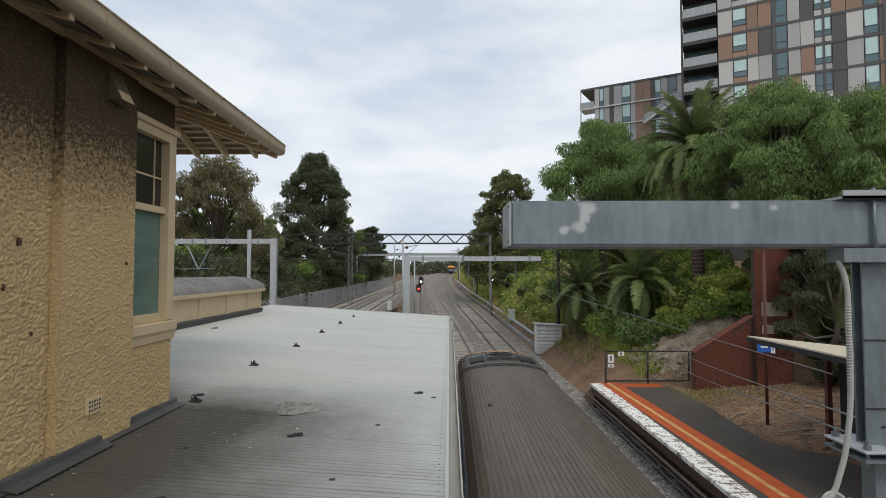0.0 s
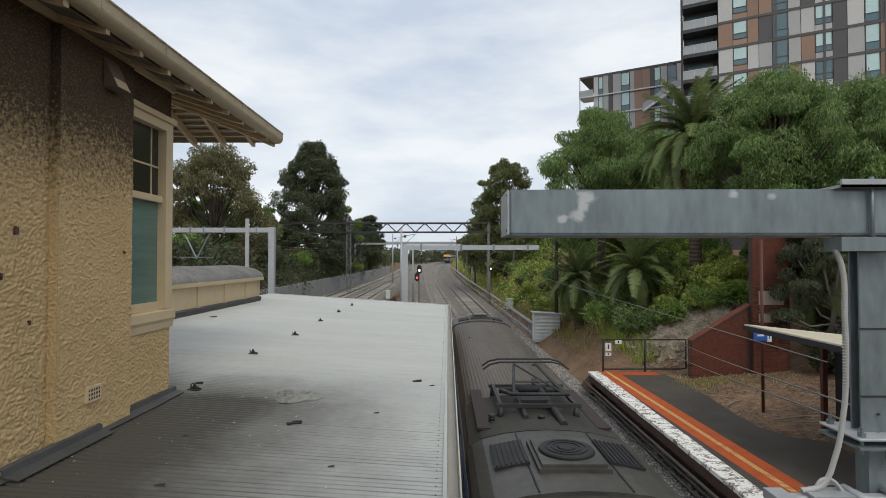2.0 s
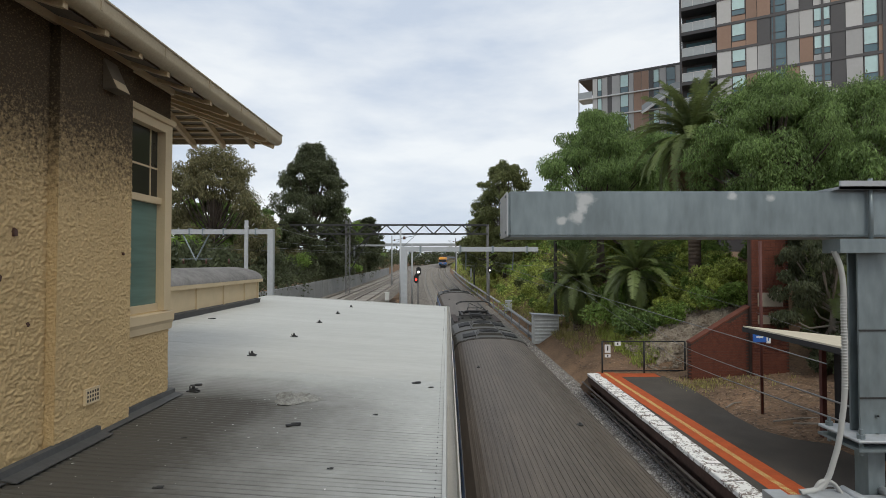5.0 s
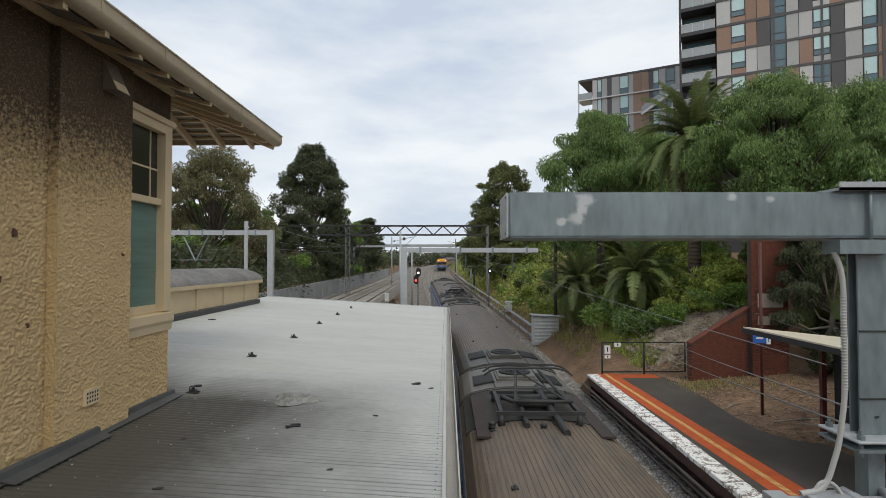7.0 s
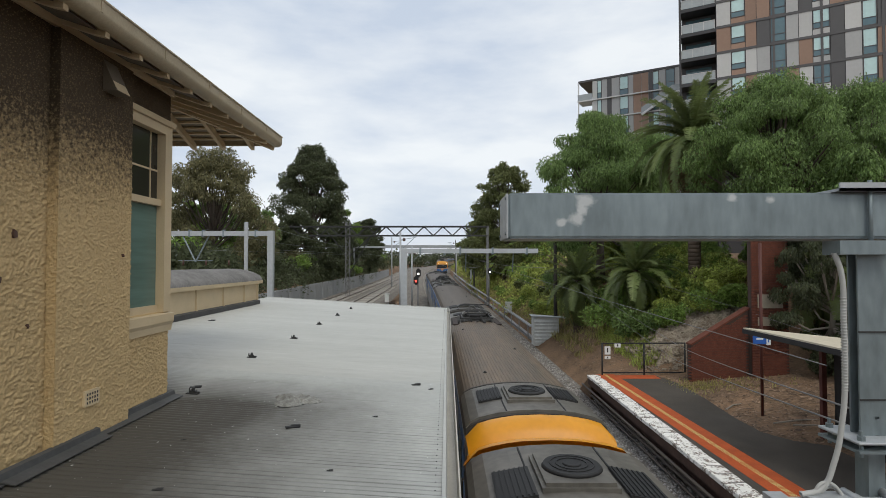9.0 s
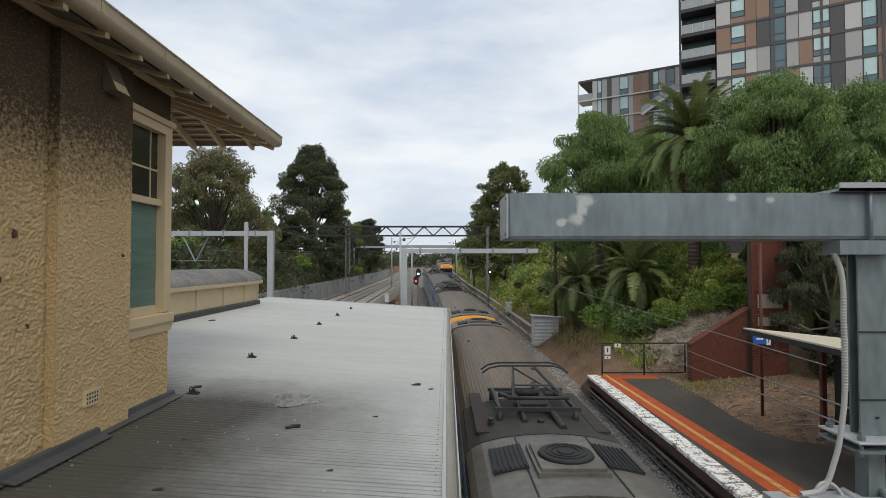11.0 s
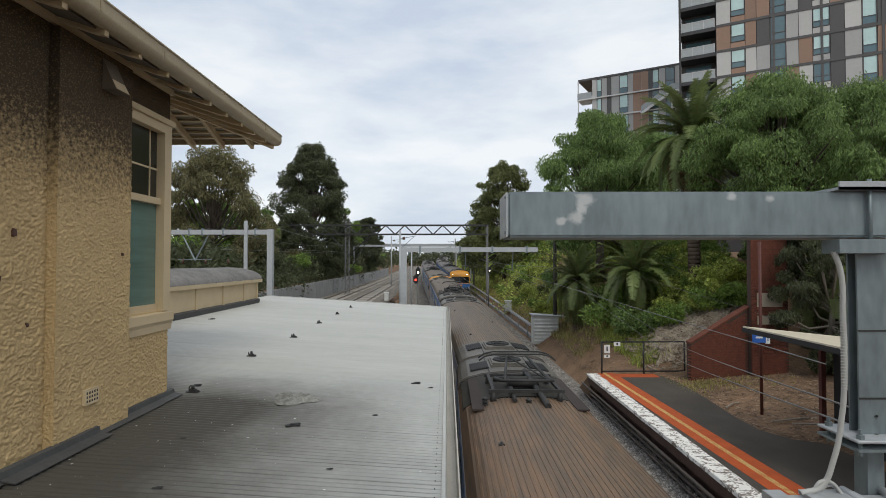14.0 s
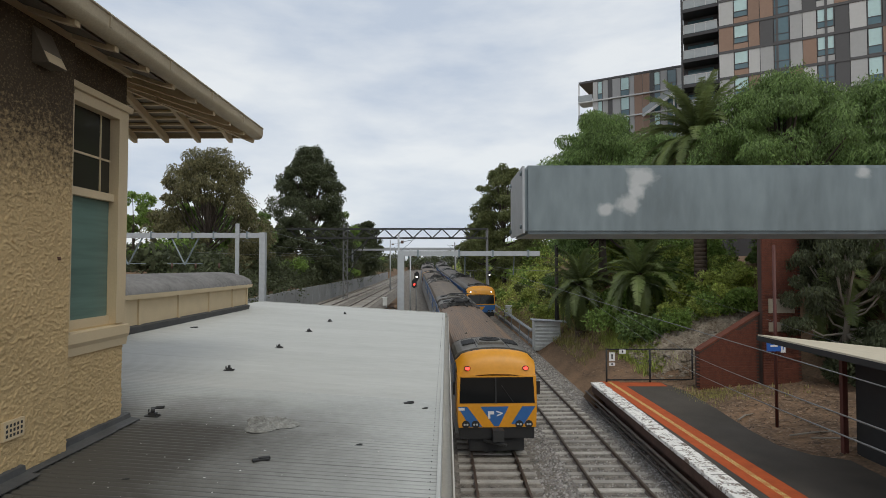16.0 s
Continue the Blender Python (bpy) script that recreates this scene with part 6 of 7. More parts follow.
# ---- apartment buildings ----
def frame_of(ox, oy, ang):
    """Local space of a facade: x along the face, y out of it towards the viewer side, z up."""
    return Matrix.Translation((ox, oy, 0)) @ Matrix.Rotation(radians(ang), 4, "Z")


def build_tower():
    # the face runs from the far left end towards the viewer's right
    ang = -30.0
    m = frame_of(32.5 - 0.866 * 4.07, 65 + 0.5 * 4.07, ang)
    t = thing("apartment_tower", "tall apartment tower clad in grey brown and dark panels", "building", at=m)
    fl, z0 = 3.1, 32.1 - 3.1 * 10
    W, D, n = 30.0, 18.0, 19
    bm = bmesh.new()
    box(bm, 4.07, W, 0, D, -2, z0 + fl * n)
    box(bm, 0.0, 4.07, 2.2, D, -2, z0 + fl * n)
    part("wall", bm, M["darkclad"], t)
    bm = bmesh.new()
    box(bm, -0.3, W + 0.3, -0.3, D, z0 + fl * n, z0 + fl * n + 0.5)
    part("roof", bm, M["darkclad"], t)
    rng = random.Random(21)
    cols, x = [], 4.1
    widths = [1.55, 1.5, 1.15, 1.35, 1.55, 1.2, 1.3, 1.6, 1.3, 1.5, 1.3, 1.6, 1.4, 1.3, 1.6, 1.4, 1.5, 1.5]
    for k, w in enumerate(widths):
        if x + w > W:
            break
        cols.append((x, x + w))
        x += w
    meshes = {}

    def panel(w, mt):
        key = (w, mt)
        if key not in meshes:
            bm = bmesh.new()
            box(bm, 0.03, w - 0.03, -0.08, 0.0, 0.2, fl - 0.12)
            meshes[key] = done("panel", bm, M[mt])
        return meshes[key]
    for i in range(7, 17):
        z = z0 + fl * i
        for k, (xa, xb) in enumerate(cols):
            w = round(xb - xa, 3)
            if k in (1, 4, 7, 10, 13, 16):
                low = 0.86 if k in (1, 7, 13) else 0.2
                window(t, xa + 0.03, xb - 0.03, z + low, z + fl - 0.12, rng)
                if low > 0.5:
                    bm = bmesh.new()
                    box(bm, xa + 0.03, xb - 0.03, -0.08, 0.0, z + 0.2, z + 0.82)
                    part("spandrel", bm, M[rng.choice(["panelbrown", "panelgrey", "panelpale"])], t)
                continue
            mt = rng.choice(["panelgrey", "panelgrey", "panelpale", "paneldark", "panelbrown", "panelbrown", "panelpale"])
            share("panel", panel(w, mt), t, Matrix.Translation((xa, 0, z)))
        bm = bmesh.new()
        box(bm, 4.07, W, -0.14, -0.0, z - 0.12, z + 0.18)
        part("floor_band", bm, M["paneldark"], t)
        b = thing_part(t, i, z, fl)
    for xv in (10.0, 14.55, 19.9):
        bm = bmesh.new()
        box(bm, xv - 0.12, xv + 0.12, -0.16, 0, z0 + fl * 6, z0 + fl * n)
        part("fin", bm, M["paneldark"], t)
    bm = bmesh.new()
    box(bm, -0.05, 0.18, -0.1, 0.15, z0, z0 + fl * n)
    part("corner_post", bm, M["darkclad"], t)


def thing_part(t, i, z, fl):
    """One recessed balcony with its slab and glass front."""
    bm = bmesh.new()
    box(bm, 0.0, 4.05, -0.05, 2.2, z - 0.35, z + 0.05)
    b = part("balcony", bm, M["darkclad"], t)
    bm = bmesh.new()
    box(bm, 0.2, 3.95, -0.03, 0.0, z + 0.1, z + 1.1)
    part("balustrade", bm, M["glasspale"], b)
    bm = bmesh.new()
    box(bm, 0.2, 3.95, -0.05, 0.02, z + 1.1, z + 1.16)
    for x in (0.2, 1.45, 2.7, 3.9):
        box(bm, x, x + 0.05, -0.05, 0.0, z + 0.05, z + 1.1)
    part("balcony_rail", bm, M["panelpale"], b)
    bm = bmesh.new()
    box(bm, 0.5, 3.4, 2.12, 2.19, z + 0.1, z + 2.4)
    part("balcony_door", bm, M["towerglass"], b)
    return b


def window(t, xa, xb, z0, z1, rng):
    bm = bmesh.new()
    f = 0.07
    for q in ((xa, xa + f, z0, z1), (xb - f, xb, z0, z1), (xa, xb, z1 - f, z1), (xa, xb, z0, z0 + f), (xa, xb, z0 + (z1 - z0) * 0.3, z0 + (z1 - z0) * 0.3 + f)):
        box(bm, q[0], q[1], -0.12, 0.0, q[2], q[3])
    w = part("window", bm, M["paneldark"], t)
    zs = z0 + (z1 - z0) * 0.3
    # most upper panes carry a painted sky reflection
    for za, zb, mt in ((z0 + f, zs, "towerglass"), (zs + f, z1 - f, rng.choice(["skyglass", "skyglass", "skyglass", "towerglass"]))):
        bm = bmesh.new()
        box(bm, xa + f, xb - f, -0.07, -0.04, za, zb)
        part("pane", bm, M[mt], w)
    return w


def build_low_block():
    ang = -30.0
    m = frame_of(21.2, 86.0, ang)
    t = thing("apartment_block", "lower apartment block with grey and brown panels and corner balconies", "building", at=m)
    top, fl = 35.6, 3.05
    W, D = 17.0, 14.0
    bm = bmesh.new()
    box(bm, 2.0, W, 0, D, 2, top)
    part("wall", bm, M["panelgrey"], t)
    bm = bmesh.new()
    box(bm, -0.2, W, -0.12, D, top, top + 0.3)
    part("roof", bm, M["paneldark"], t)
    rng = random.Random(33)
    for i in range(8):
        z = top - fl * (i + 1)
        x = 2.05
        seq = ["panelpale", "win", "panelgrey", "paneldark", "panelgrey", "win", "panelgrey", "panelbrown", "panelbrown", "paneldark", "win", "panelgrey", "win", "panelpale", "panelbrown", "panelgrey"]
        for k, s in enumerate(seq):
            w = (0.7, 0.75, 0.8, 0.7, 1.2, 1.3, 0.7, 1.2, 1.0, 0.6, 0.9, 0.9, 1.3, 0.9, 0.8, 0.9)[k]
            if s == "win":
                window(t, x + 0.02, x + w - 0.02, z + 0.15, z + fl - 0.1, rng)
            else:
                bm = bmesh.new()
                box(bm, x + 0.02, x + w - 0.02, -0.06, 0, z + 0.12, z + fl - 0.05)
                part("panel", bm, M[s], t)
            x += w
        bm = bmesh.new()
        box(bm, -0.3, W, -0.35, 0.6, z - 0.08, z + 0.1)
        part("floor_slab", bm, M["white"], t)
        bm = bmesh.new()
        box(bm, -0.25, 2.0, -0.3, 2.4, z - 0.1, z + 0.12)
        b = part("balcony", bm, M["white"], t)
        bm = bmesh.new()
        box(bm, -0.25, 2.0, -0.31, -0.29, z + 0.12, z + 1.1)
        part("balustrade", bm, M["glasspale"], b)
        bm = bmesh.new()
        box(bm, -0.22, -0.06, -0.28, -0.12, z, z + fl)
        part("balcony_post", bm, M["white"], b)
    bm = bmesh.new()  # white raked stair rail
    beam(bm, (9.5, -0.9, top - 6.6), (13.8, -0.9, top - 3.9), 0.12, 0.35)
    beam(bm, (13.8, -0.9, top - 3.9), (17, -0.9, top - 3.9), 0.12, 0.35)
    beam(bm, (13.8, -0.9, top - 9), (13.8, -0.9, top - 3.9), 0.2, 0.2)
    part("stair_frame", bm, M["white"], t, "white raked stair frame")
    bm = bmesh.new()
    prism(bm, [(9.5, top - 6.4), (13.8, top - 3.7), (17, top - 3.7), (17, top - 2.8), (13.8, top - 2.8), (9.5, top - 5.5)], "y", -0.92, -0.9)
    part("glass_screen", bm, M["glasspale"], t)


build_tower()
build_low_block()


def build_far_town():
    rng = random.Random(6)
    for i in range(9):
        x, w, h = -40 + 13 * i + rng.uniform(-3, 3), rng.uniform(6, 12), rng.uniform(9, 14)
        b = thing("distant_building", "hazy distant low city building among trees", "building", at=Matrix.Translation((x, 420 + 20 * (i % 3), 4)), group="distant buildings")
        bm = bmesh.new()
        box(bm, -w / 2, w / 2, 0, 10, 0, h)
        part("wall", bm, M["hazegrey"], b)
        bm = bmesh.new()
        box(bm, -w / 2 - 0.3, w / 2 + 0.3, -0.3, 10, h, h + 0.6)
        part("roof", bm, M["paneldark"], b)
        for k in range(4):
            for j in range(2):
                bm = bmesh.new()
                box(bm, -w / 2 + (k + 0.25) * w / 4, -w / 2 + (k + 0.75) * w / 4, -0.1, 0, h - 3 - 3.2 * j, h - 1.3 - 3.2 * j)
                part("window", bm, M["towerglass"], b)


def build_car(x, y, z, ang, paint, label):
    c = thing("parked_car", label, "car", at=pose(x, y, z, 0, 0, ang), group="parked cars")
    bm = bmesh.new()
    prism(bm, [(-2.1, 0.35), (2.1, 0.35), (2.15, 0.75), (1.2, 0.9), (-1.9, 0.95), (-2.15, 0.8)], "y", -0.85, 0.85)
    prism(bm, [(-1.7, 0.94), (1.1, 0.9), (0.4, 1.42), (-1.1, 1.45)], "y", -0.72, 0.72)
    part("body", bm, M[paint], c)
    bm = bmesh.new()
    prism(bm, [(-1.45, 1.0), (0.85, 0.98), (0.33, 1.36), (-1.02, 1.38)], "y", -0.735, 0.735)
    part("window", bm, M["towerglass"], c)
    for wx in (-1.3, 1.3):
        for wy in (-0.78, 0.78):
            bm = bmesh.new()
            tube(bm, (wx, wy - 0.1, 0.32), (wx, wy + 0.1, 0.32), 0.32, seg=14)
            w = part("wheel", bm, M["black"], c)
            bm = bmesh.new()
            tube(bm, (wx, wy - 0.11, 0.32), (wx, wy + 0.11, 0.32), 0.19, seg=10)
            part("rim", bm, M["galv"], w)


build_far_town()
for cx, cy, ca, cp in ((-21.6, 75.0, 80, "white"), (-20.6, 79.5, 82, "whitegrey"), (-32.0, 70.0, 15, "white"), (-26.6, 66.0, 10, "whitegrey")):
    build_car(cx, cy, ground_z(cx, cy) + 0.02, ca, cp, "parked pale car on the street above the wall")


# ---- trains ----
PITCH, HALF = 24.1, 11.72
ROOF = [(1.5, 3.28), (1.47, 3.42), (1.38, 3.53), (1.2, 3.62), (0.9, 3.70), (0.5, 3.755), (0.0, 3.775)]


def roof_h(x):
    x = abs(x)
    for (a, za), (b, zb) in zip(ROOF, ROOF[1:]):
        if x >= b:
            return zb + (za - zb) * (x - b) / (a - b)
    return 3.775


def build_ac(car, yc, back, mt, fan="black"):
    """Air-conditioning pod across the roof's end with two grilles and a round fan."""
    L = 2.5
    bm = bmesh.new()
    xs = [-1.47, -1.38, -1.2, -0.8, -0.4, 0, 0.4, 0.8, 1.2, 1.38, 1.47]
    lo = [(x, roof_h(x) - 0.06) for x in xs]
    hi = [(x, roof_h(x) + 0.055) for x in xs[::-1]]
    prism(bm, lo + hi, "y", yc - L / 2, yc + L / 2)
    pod = part("air_conditioner", bm, M[mt], car)
    for s in (-1, 1):
        bm = bmesh.new()
        m = Matrix.Translation((s * 0.86, yc - 0.25 * back, roof_h(0.86) + 0.075)) @ Matrix.Rotation(s * 0.19, 4, "Y")
        box(bm, -0.27, 0.27, -0.5, 0.5, -0.03, 0.012, m)
        part("grille", bm, M["black"], pod)
        bm = bmesh.new()
        for k in range(7):
            box(bm, -0.24 + 0.075 * k, -0.215 + 0.075 * k, -0.48, 0.48, 0.012, 0.03, m)
        part("grille_insert", bm, M["black"], pod)
    bm = bmesh.new()
    box(bm, -0.52, 0.52, yc - 0.62, yc + 0.62, 3.76, 3.92)
    bmesh.ops.bevel(bm, geom=[e for e in bm.edges if e.verts[0].co.z > 3.9 and e.verts[1].co.z > 3.9], offset=0.05, segments=2, affect="EDGES")
    part("fan_housing", bm, M[mt], pod)
    bm = bmesh.new()
    tube(bm, (0, yc, 3.92), (0, yc, 3.965), 0.43, 0.40, 24)
    part("fan_ring", bm, M[fan], pod)
    bm = bmesh.new()
    tube(bm, (0, yc, 3.965), (0, yc, 3.985), 0.14, 0.12, 12)
    for r in (0.22, 0.31):
        for k in range(16):
            a0, a1 = 2 * math.pi * k / 16, 2 * math.pi * (k + 1) / 16
            beam(bm, (r * math.cos(a0), yc + r * math.sin(a0), 3.972), (r * math.cos(a1), yc + r * math.sin(a1), 3.972), 0.02, 0.012)
    tagged(part("fan_guard", bm, M["black"], pod), kind="stuff")
    for x in (-0.62, 0.62):
        bm = bmesh.new()
        box(bm, x - 0.012, x + 0.012, yc - 1.2, yc + 1.2, roof_h(0.62) + 0.05, roof_h(0.62) + 0.066)
        part("seam", bm, M["black"], pod)


def build_pantograph(car, yc, d):
    """Folding current collector on insulators; d is the way in which its knee points."""
    p = bmesh.new()
    for x in (-0.75, 0.75):
        for y in (-0.85, 0.85):
            tube(p, (x, yc + y, 3.68), (x, yc + y, 3.92), 0.075, 0.055, 10)
    base = part("pantograph", p, M["darkmetal"], car)
    bm = bmesh.new()
    for y in (-0.85, 0.85):
        beam(bm, (-0.85, yc + y, 3.95), (0.85, yc + y, 3.95), 0.07, 0.07)
    for x in (-0.75, 0.75):
        beam(bm, (x, yc - 0.85, 3.95), (x, yc + 0.85, 3.95), 0.07, 0.07)
    part("base_frame", bm, M["darkmetal"], base)
    bm = bmesh.new()
    for x in (-0.62, 0.62):
        tube(bm, (x, yc + 0.3, 3.98), (x * 0.85, yc - 0.95, 4.2), 0.055, 0.04, 8)
    tube(bm, (-0.6, yc - 0.95, 4.2), (0.6, yc - 0.95, 4.2), 0.035, seg=8)
    tube(bm, (-0.66, yc + 0.3, 3.98), (0.66, yc + 0.3, 3.98), 0.07, seg=8)
    part("lower_arm", bm, M["darkmetal"], base)
    bm = bmesh.new()
    for x in (-0.5, 0.5):
        tube(bm, (x, yc - 0.95, 4.2), (x * 0.5, yc + 1.0, 4.42), 0.035, 0.03, 8)
    tube(bm, (-0.42, yc - 0.2, 4.28), (0.42, yc - 0.2, 4.28), 0.02, seg=6)
    tube(bm, (0.5, yc - 0.95, 4.2), (-0.25, yc + 1.0, 4.42), 0.02, seg=6)
    part("upper_arm", bm, M["darkmetal"], base)
    for dy in (-0.2, 0.2):
        bm = bmesh.new()
        pts = [(-0.98, 4.34), (-0.82, 4.45), (-0.6, 4.5), (0.6, 4.5), (0.82, 4.45), (0.98, 4.34)]
        for a, b in zip(pts, pts[1:]):
            beam(bm, (a[0], yc + 1.0 + dy, a[1]), (b[0], yc + 1.0 + dy, b[1]), 0.055, 0.035)
        part("contact_strip", bm, M["darkmetal"], base)
    bm = bmesh.new()  # sooty matting on the roof beneath
    prism(bm, [(q, roof_h(q) + 0.03) for q in (-1.42, -1.2, -0.8, -0.4, 0, 0.4, 0.8, 1.2, 1.42)] + [(q, roof_h(q) - 0.03) for q in (1.42, 0.8, 0, -0.8, -1.42)], "y", yc - (0.7 if d > 0 else 1.9), yc + (1.9 if d > 0 else 0.7))
    part("roof_matting", bm, M["matting"], base, "sooty dark matting")
    bm = bmesh.new()
    tube(bm, (0.35, yc - 1.6, 3.8), (0.2, yc + 0.9, 4.06), 0.07, seg=10)
    tube(bm, (-0.3, yc - 1.2, 3.82), (-0.3, yc + 0.3, 3.98), 0.05, seg=8)
    part("air_cylinder", bm, M["darkmetal"], base)
    bm = bmesh.new()
    box(bm, -0.3, 0.3, yc + 0.25 * d - 0.3, yc + 0.25 * d + 0.3, 3.78, 3.98)
    tube(bm, (-0.35, yc - 0.3 * d, 4.0), (0.35, yc - 0.3 * d, 4.0), 0.09, seg=8)
    part("spring_box", bm, M["black"], base)
    for x in (-1.12, 1.12):  # walkway boards beside it
        bm = bmesh.new()
        box(bm, x - 0.13, x + 0.13, yc - 1.5, yc + 1.5, roof_h(1.12) + 0.03, roof_h(1.12) + 0.07)
        for yy in (-1.3, 0, 1.3):
            box(bm, x - 0.1, x + 0.1, yc + yy - 0.04, yc + yy + 0.04, roof_h(1.12) - 0.1, roof_h(1.12) + 0.03)
        part("walkway_board", bm, M["trainwood"], base)
    bm = bmesh.new()
    for x, y in ((-0.95, -1.1), (0.0, -1.2), (0.55, 1.15), (-0.5, 1.2)):
        for k in range(3):
            tube(bm, (x, yc + y, 3.7 + 0.06 * k), (x, yc + y, 3.74 + 0.06 * k), 0.075, 0.05, 8)
    tagged(part("insulator", bm, M["darkmetal"], base), kind="stuff")


def build_cab(car, e, style):
    """Driving end at local y = e * HALF."""
    def Y(v):
        return e * (HALF + v)
    heights = [(0, 0), (0.2, 0.2), (0.55, 0.68), (0.86, 1.10), (1.68, 1.86), (2.7, 2.92), (3.06, 3.2), (3.45, 3.45), (5, 5)]

    def cabpart(name, bm, material, parent, label="", smooth=False):
        for v in bm.verts:
            for (za, ha), (zb, hb) in zip(heights, heights[1:]):
                if v.co.z <= zb:
                    v.co.z = ha + (hb - ha) * (v.co.z - za) / (zb - za)
                    break
        return part(name, bm, material, parent, label, smooth=smooth)
    yel, blu = M["yellow"], M["blue"]
    bm = bmesh.new()  # brow: domed yellow cap
    rings = []
    for v, drop, sc in ((-0.42, 0.012, 1.0), (-0.3, 0.01, 0.995), (-0.14, -0.04, 0.985), (0.02, -0.2, 0.975), (0.13, -0.42, 0.968), (0.2, -0.75, 0.965), (0.26, -1.0, 0.965)):
        ring = []
        for i in range(13):
            x = -1.5 + 3.0 * i / 12
            xe = x * sc
            top = roof_h(x) + drop if v < 0.1 else min(roof_h(x), 3.775 + 0.05) + drop
            ring.append(bm.verts.new((xe, Y(v), max(2.66, top + 0.02))))
        rings.append(ring)
    for a, b in zip(rings, rings[1:]):
        for i in range(12):
            bm.faces.new((a[i], a[i + 1], b[i + 1], b[i]))
    cabpart("cab_brow", bm, yel, car, "domed yellow cab brow", smooth=True)
    bm = bmesh.new()
    vs0 = [(-1.455, 2.7), (1.455, 2.7), (1.46, 1.68), (-1.46, 1.68)]
    q = [bm.verts.new((x, Y(0.27 + (2.7 - z) * 0.13), z)) for x, z in vs0]
    q2 = [bm.verts.new((x, Y(-0.6), z)) for x, z in vs0]
    bm.faces.new(q)
    for i in range(4):
        bm.faces.new((q[i], q[(i + 1) % 4], q2[(i + 1) % 4], q2[i]))
    cabpart("cab_surround", bm, yel if style == "a" else M["yellow"], car)
    bm = bmesh.new()
    vs = [(-1.34, 2.66), (1.34, 2.66), (1.38, 1.78), (-1.38, 1.78)]
    q = [bm.verts.new((x, Y(0.29 + (2.7 - z) * 0.13), z)) for x, z in vs]
    q2 = [bm.verts.new((x, Y(0.26 + (2.7 - z) * 0.13), z)) for x, z in vs]
    bm.faces.new(q), bm.faces.new(q2[::-1])
    for i in range(4):
        bm.faces.new((q[i], q[(i + 1) % 4], q2[(i + 1) % 4], q2[i]))
    ws = cabpart("windscreen", bm, M["screen"], car, "dark windscreen across the cab")
    bm = bmesh.new()
    beam(bm, (-0.05, Y(0.31), 2.66), (-0.05, Y(0.43), 1.78), 0.05, 0.03)
    beam(bm, (0.6, Y(0.43), 1.8), (0.15, Y(0.35), 2.4), 0.025, 0.02)
    cabpart("wiper", bm, M["black"], ws)
    # lower front
    bm = bmesh.new()
    q = [bm.verts.new((x, Y(v), z)) for x, z, v in ((-1.46, 1.68, 0.405), (1.46, 1.68, 0.405), (1.42, 0.86, 0.45), (-1.42, 0.86, 0.45))]
    q2 = [bm.verts.new((c.co.x, Y(-0.6), c.co.z)) for c in q]
    bm.faces.new(q), bm.faces.new(q2[::-1])
    for i in range(4):
        bm.faces.new((q[i], q[(i + 1) % 4], q2[(i + 1) % 4], q2[i]))
    low = cabpart("cab_front", bm, yel if style == "a" else blu, car)

    def plate(poly, mt, nm, off):
        bm = bmesh.new()
        a = [bm.verts.new((x, Y(off + 0.405 + (1.68 - z) * 0.055), z)) for x, z in poly]
        b = [bm.verts.new((x, Y(off - 0.02 + 0.405 + (1.68 - z) * 0.055), z)) for x, z in poly]
        bm.faces.new(a), bm.faces.new(b[::-1])
        for i in range(len(poly)):
            bm.faces.new((a[i], a[(i + 1) % len(poly)], b[(i + 1) % len(poly)], b[i]))
        cabpart(nm, bm, M[mt], low)
    if style == "a":
        plate([(-0.62, 1.66), (0.42, 1.66), (0.05, 0.9), (-0.12, 0.9)], "blue", "blue_chevron", 0.006)
        plate([(-1.45, 1.66), (-1.1, 1.66), (-0.55, 0.88), (-1.0, 0.88)], "blue", "blue_stripe", 0.006)
        plate([(0.92, 1.66), (1.4, 1.66), (0.98, 0.98), (0.5, 0.98)], "blue", "blue_stripe", 0.006)
        plate([(-0.34, 1.48), (-0.12, 1.48), (-0.12, 1.36), (-0.26, 1.36), (-0.26, 1.2), (-0.34, 1.2)], "white", "white_emblem", 0.012)
        plate([(-0.04, 1.5), (0.2, 1.42), (0.2, 1.38), (-0.02, 1.28), (-0.02, 1.33), (0.12, 1.4), (-0.04, 1.45)], "white", "white_emblem", 0.012)
        plate([(-1.42, 1.62), (-1.2, 1.62), (-1.2, 1.52), (-1.42, 1.52)], "white", "number_bar", 0.010)
    else:
        plate([(-1.4, 1.2), (-0.95, 0.88), (-1.4, 0.88)], "whitegrey", "white_corner", 0.006)
        plate([(1.4, 1.2), (0.95, 0.88), (1.4, 0.88)], "whitegrey", "white_corner", 0.006)
        plate([(-0.4, 1.5), (0.4, 1.5), (0.1, 1.1), (-0.1, 1.1)], "yellow", "yellow_chevron", 0.006)
    for s in (-1, 1):
        bm = bmesh.new()
        tube(bm, (s * 1.08, Y(0.08), 3.06), (s * 1.08, Y(0.225), 3.06), 0.12, seg=14)
        h = cabpart("lamp_housing", bm, M["rustred"] if style == "a" else M["black"], car)
        bm = bmesh.new()
        tube(bm, (s * 1.08, Y(0.225), 3.06), (s * 1.08, Y(0.245), 3.06), 0.085, seg=14)
        cabpart("lamp_lens", bm, M["redlight"] if style == "a" else M["headlight"], h, "glowing red tail lamp" if style == "a" else "glowing white lamp")
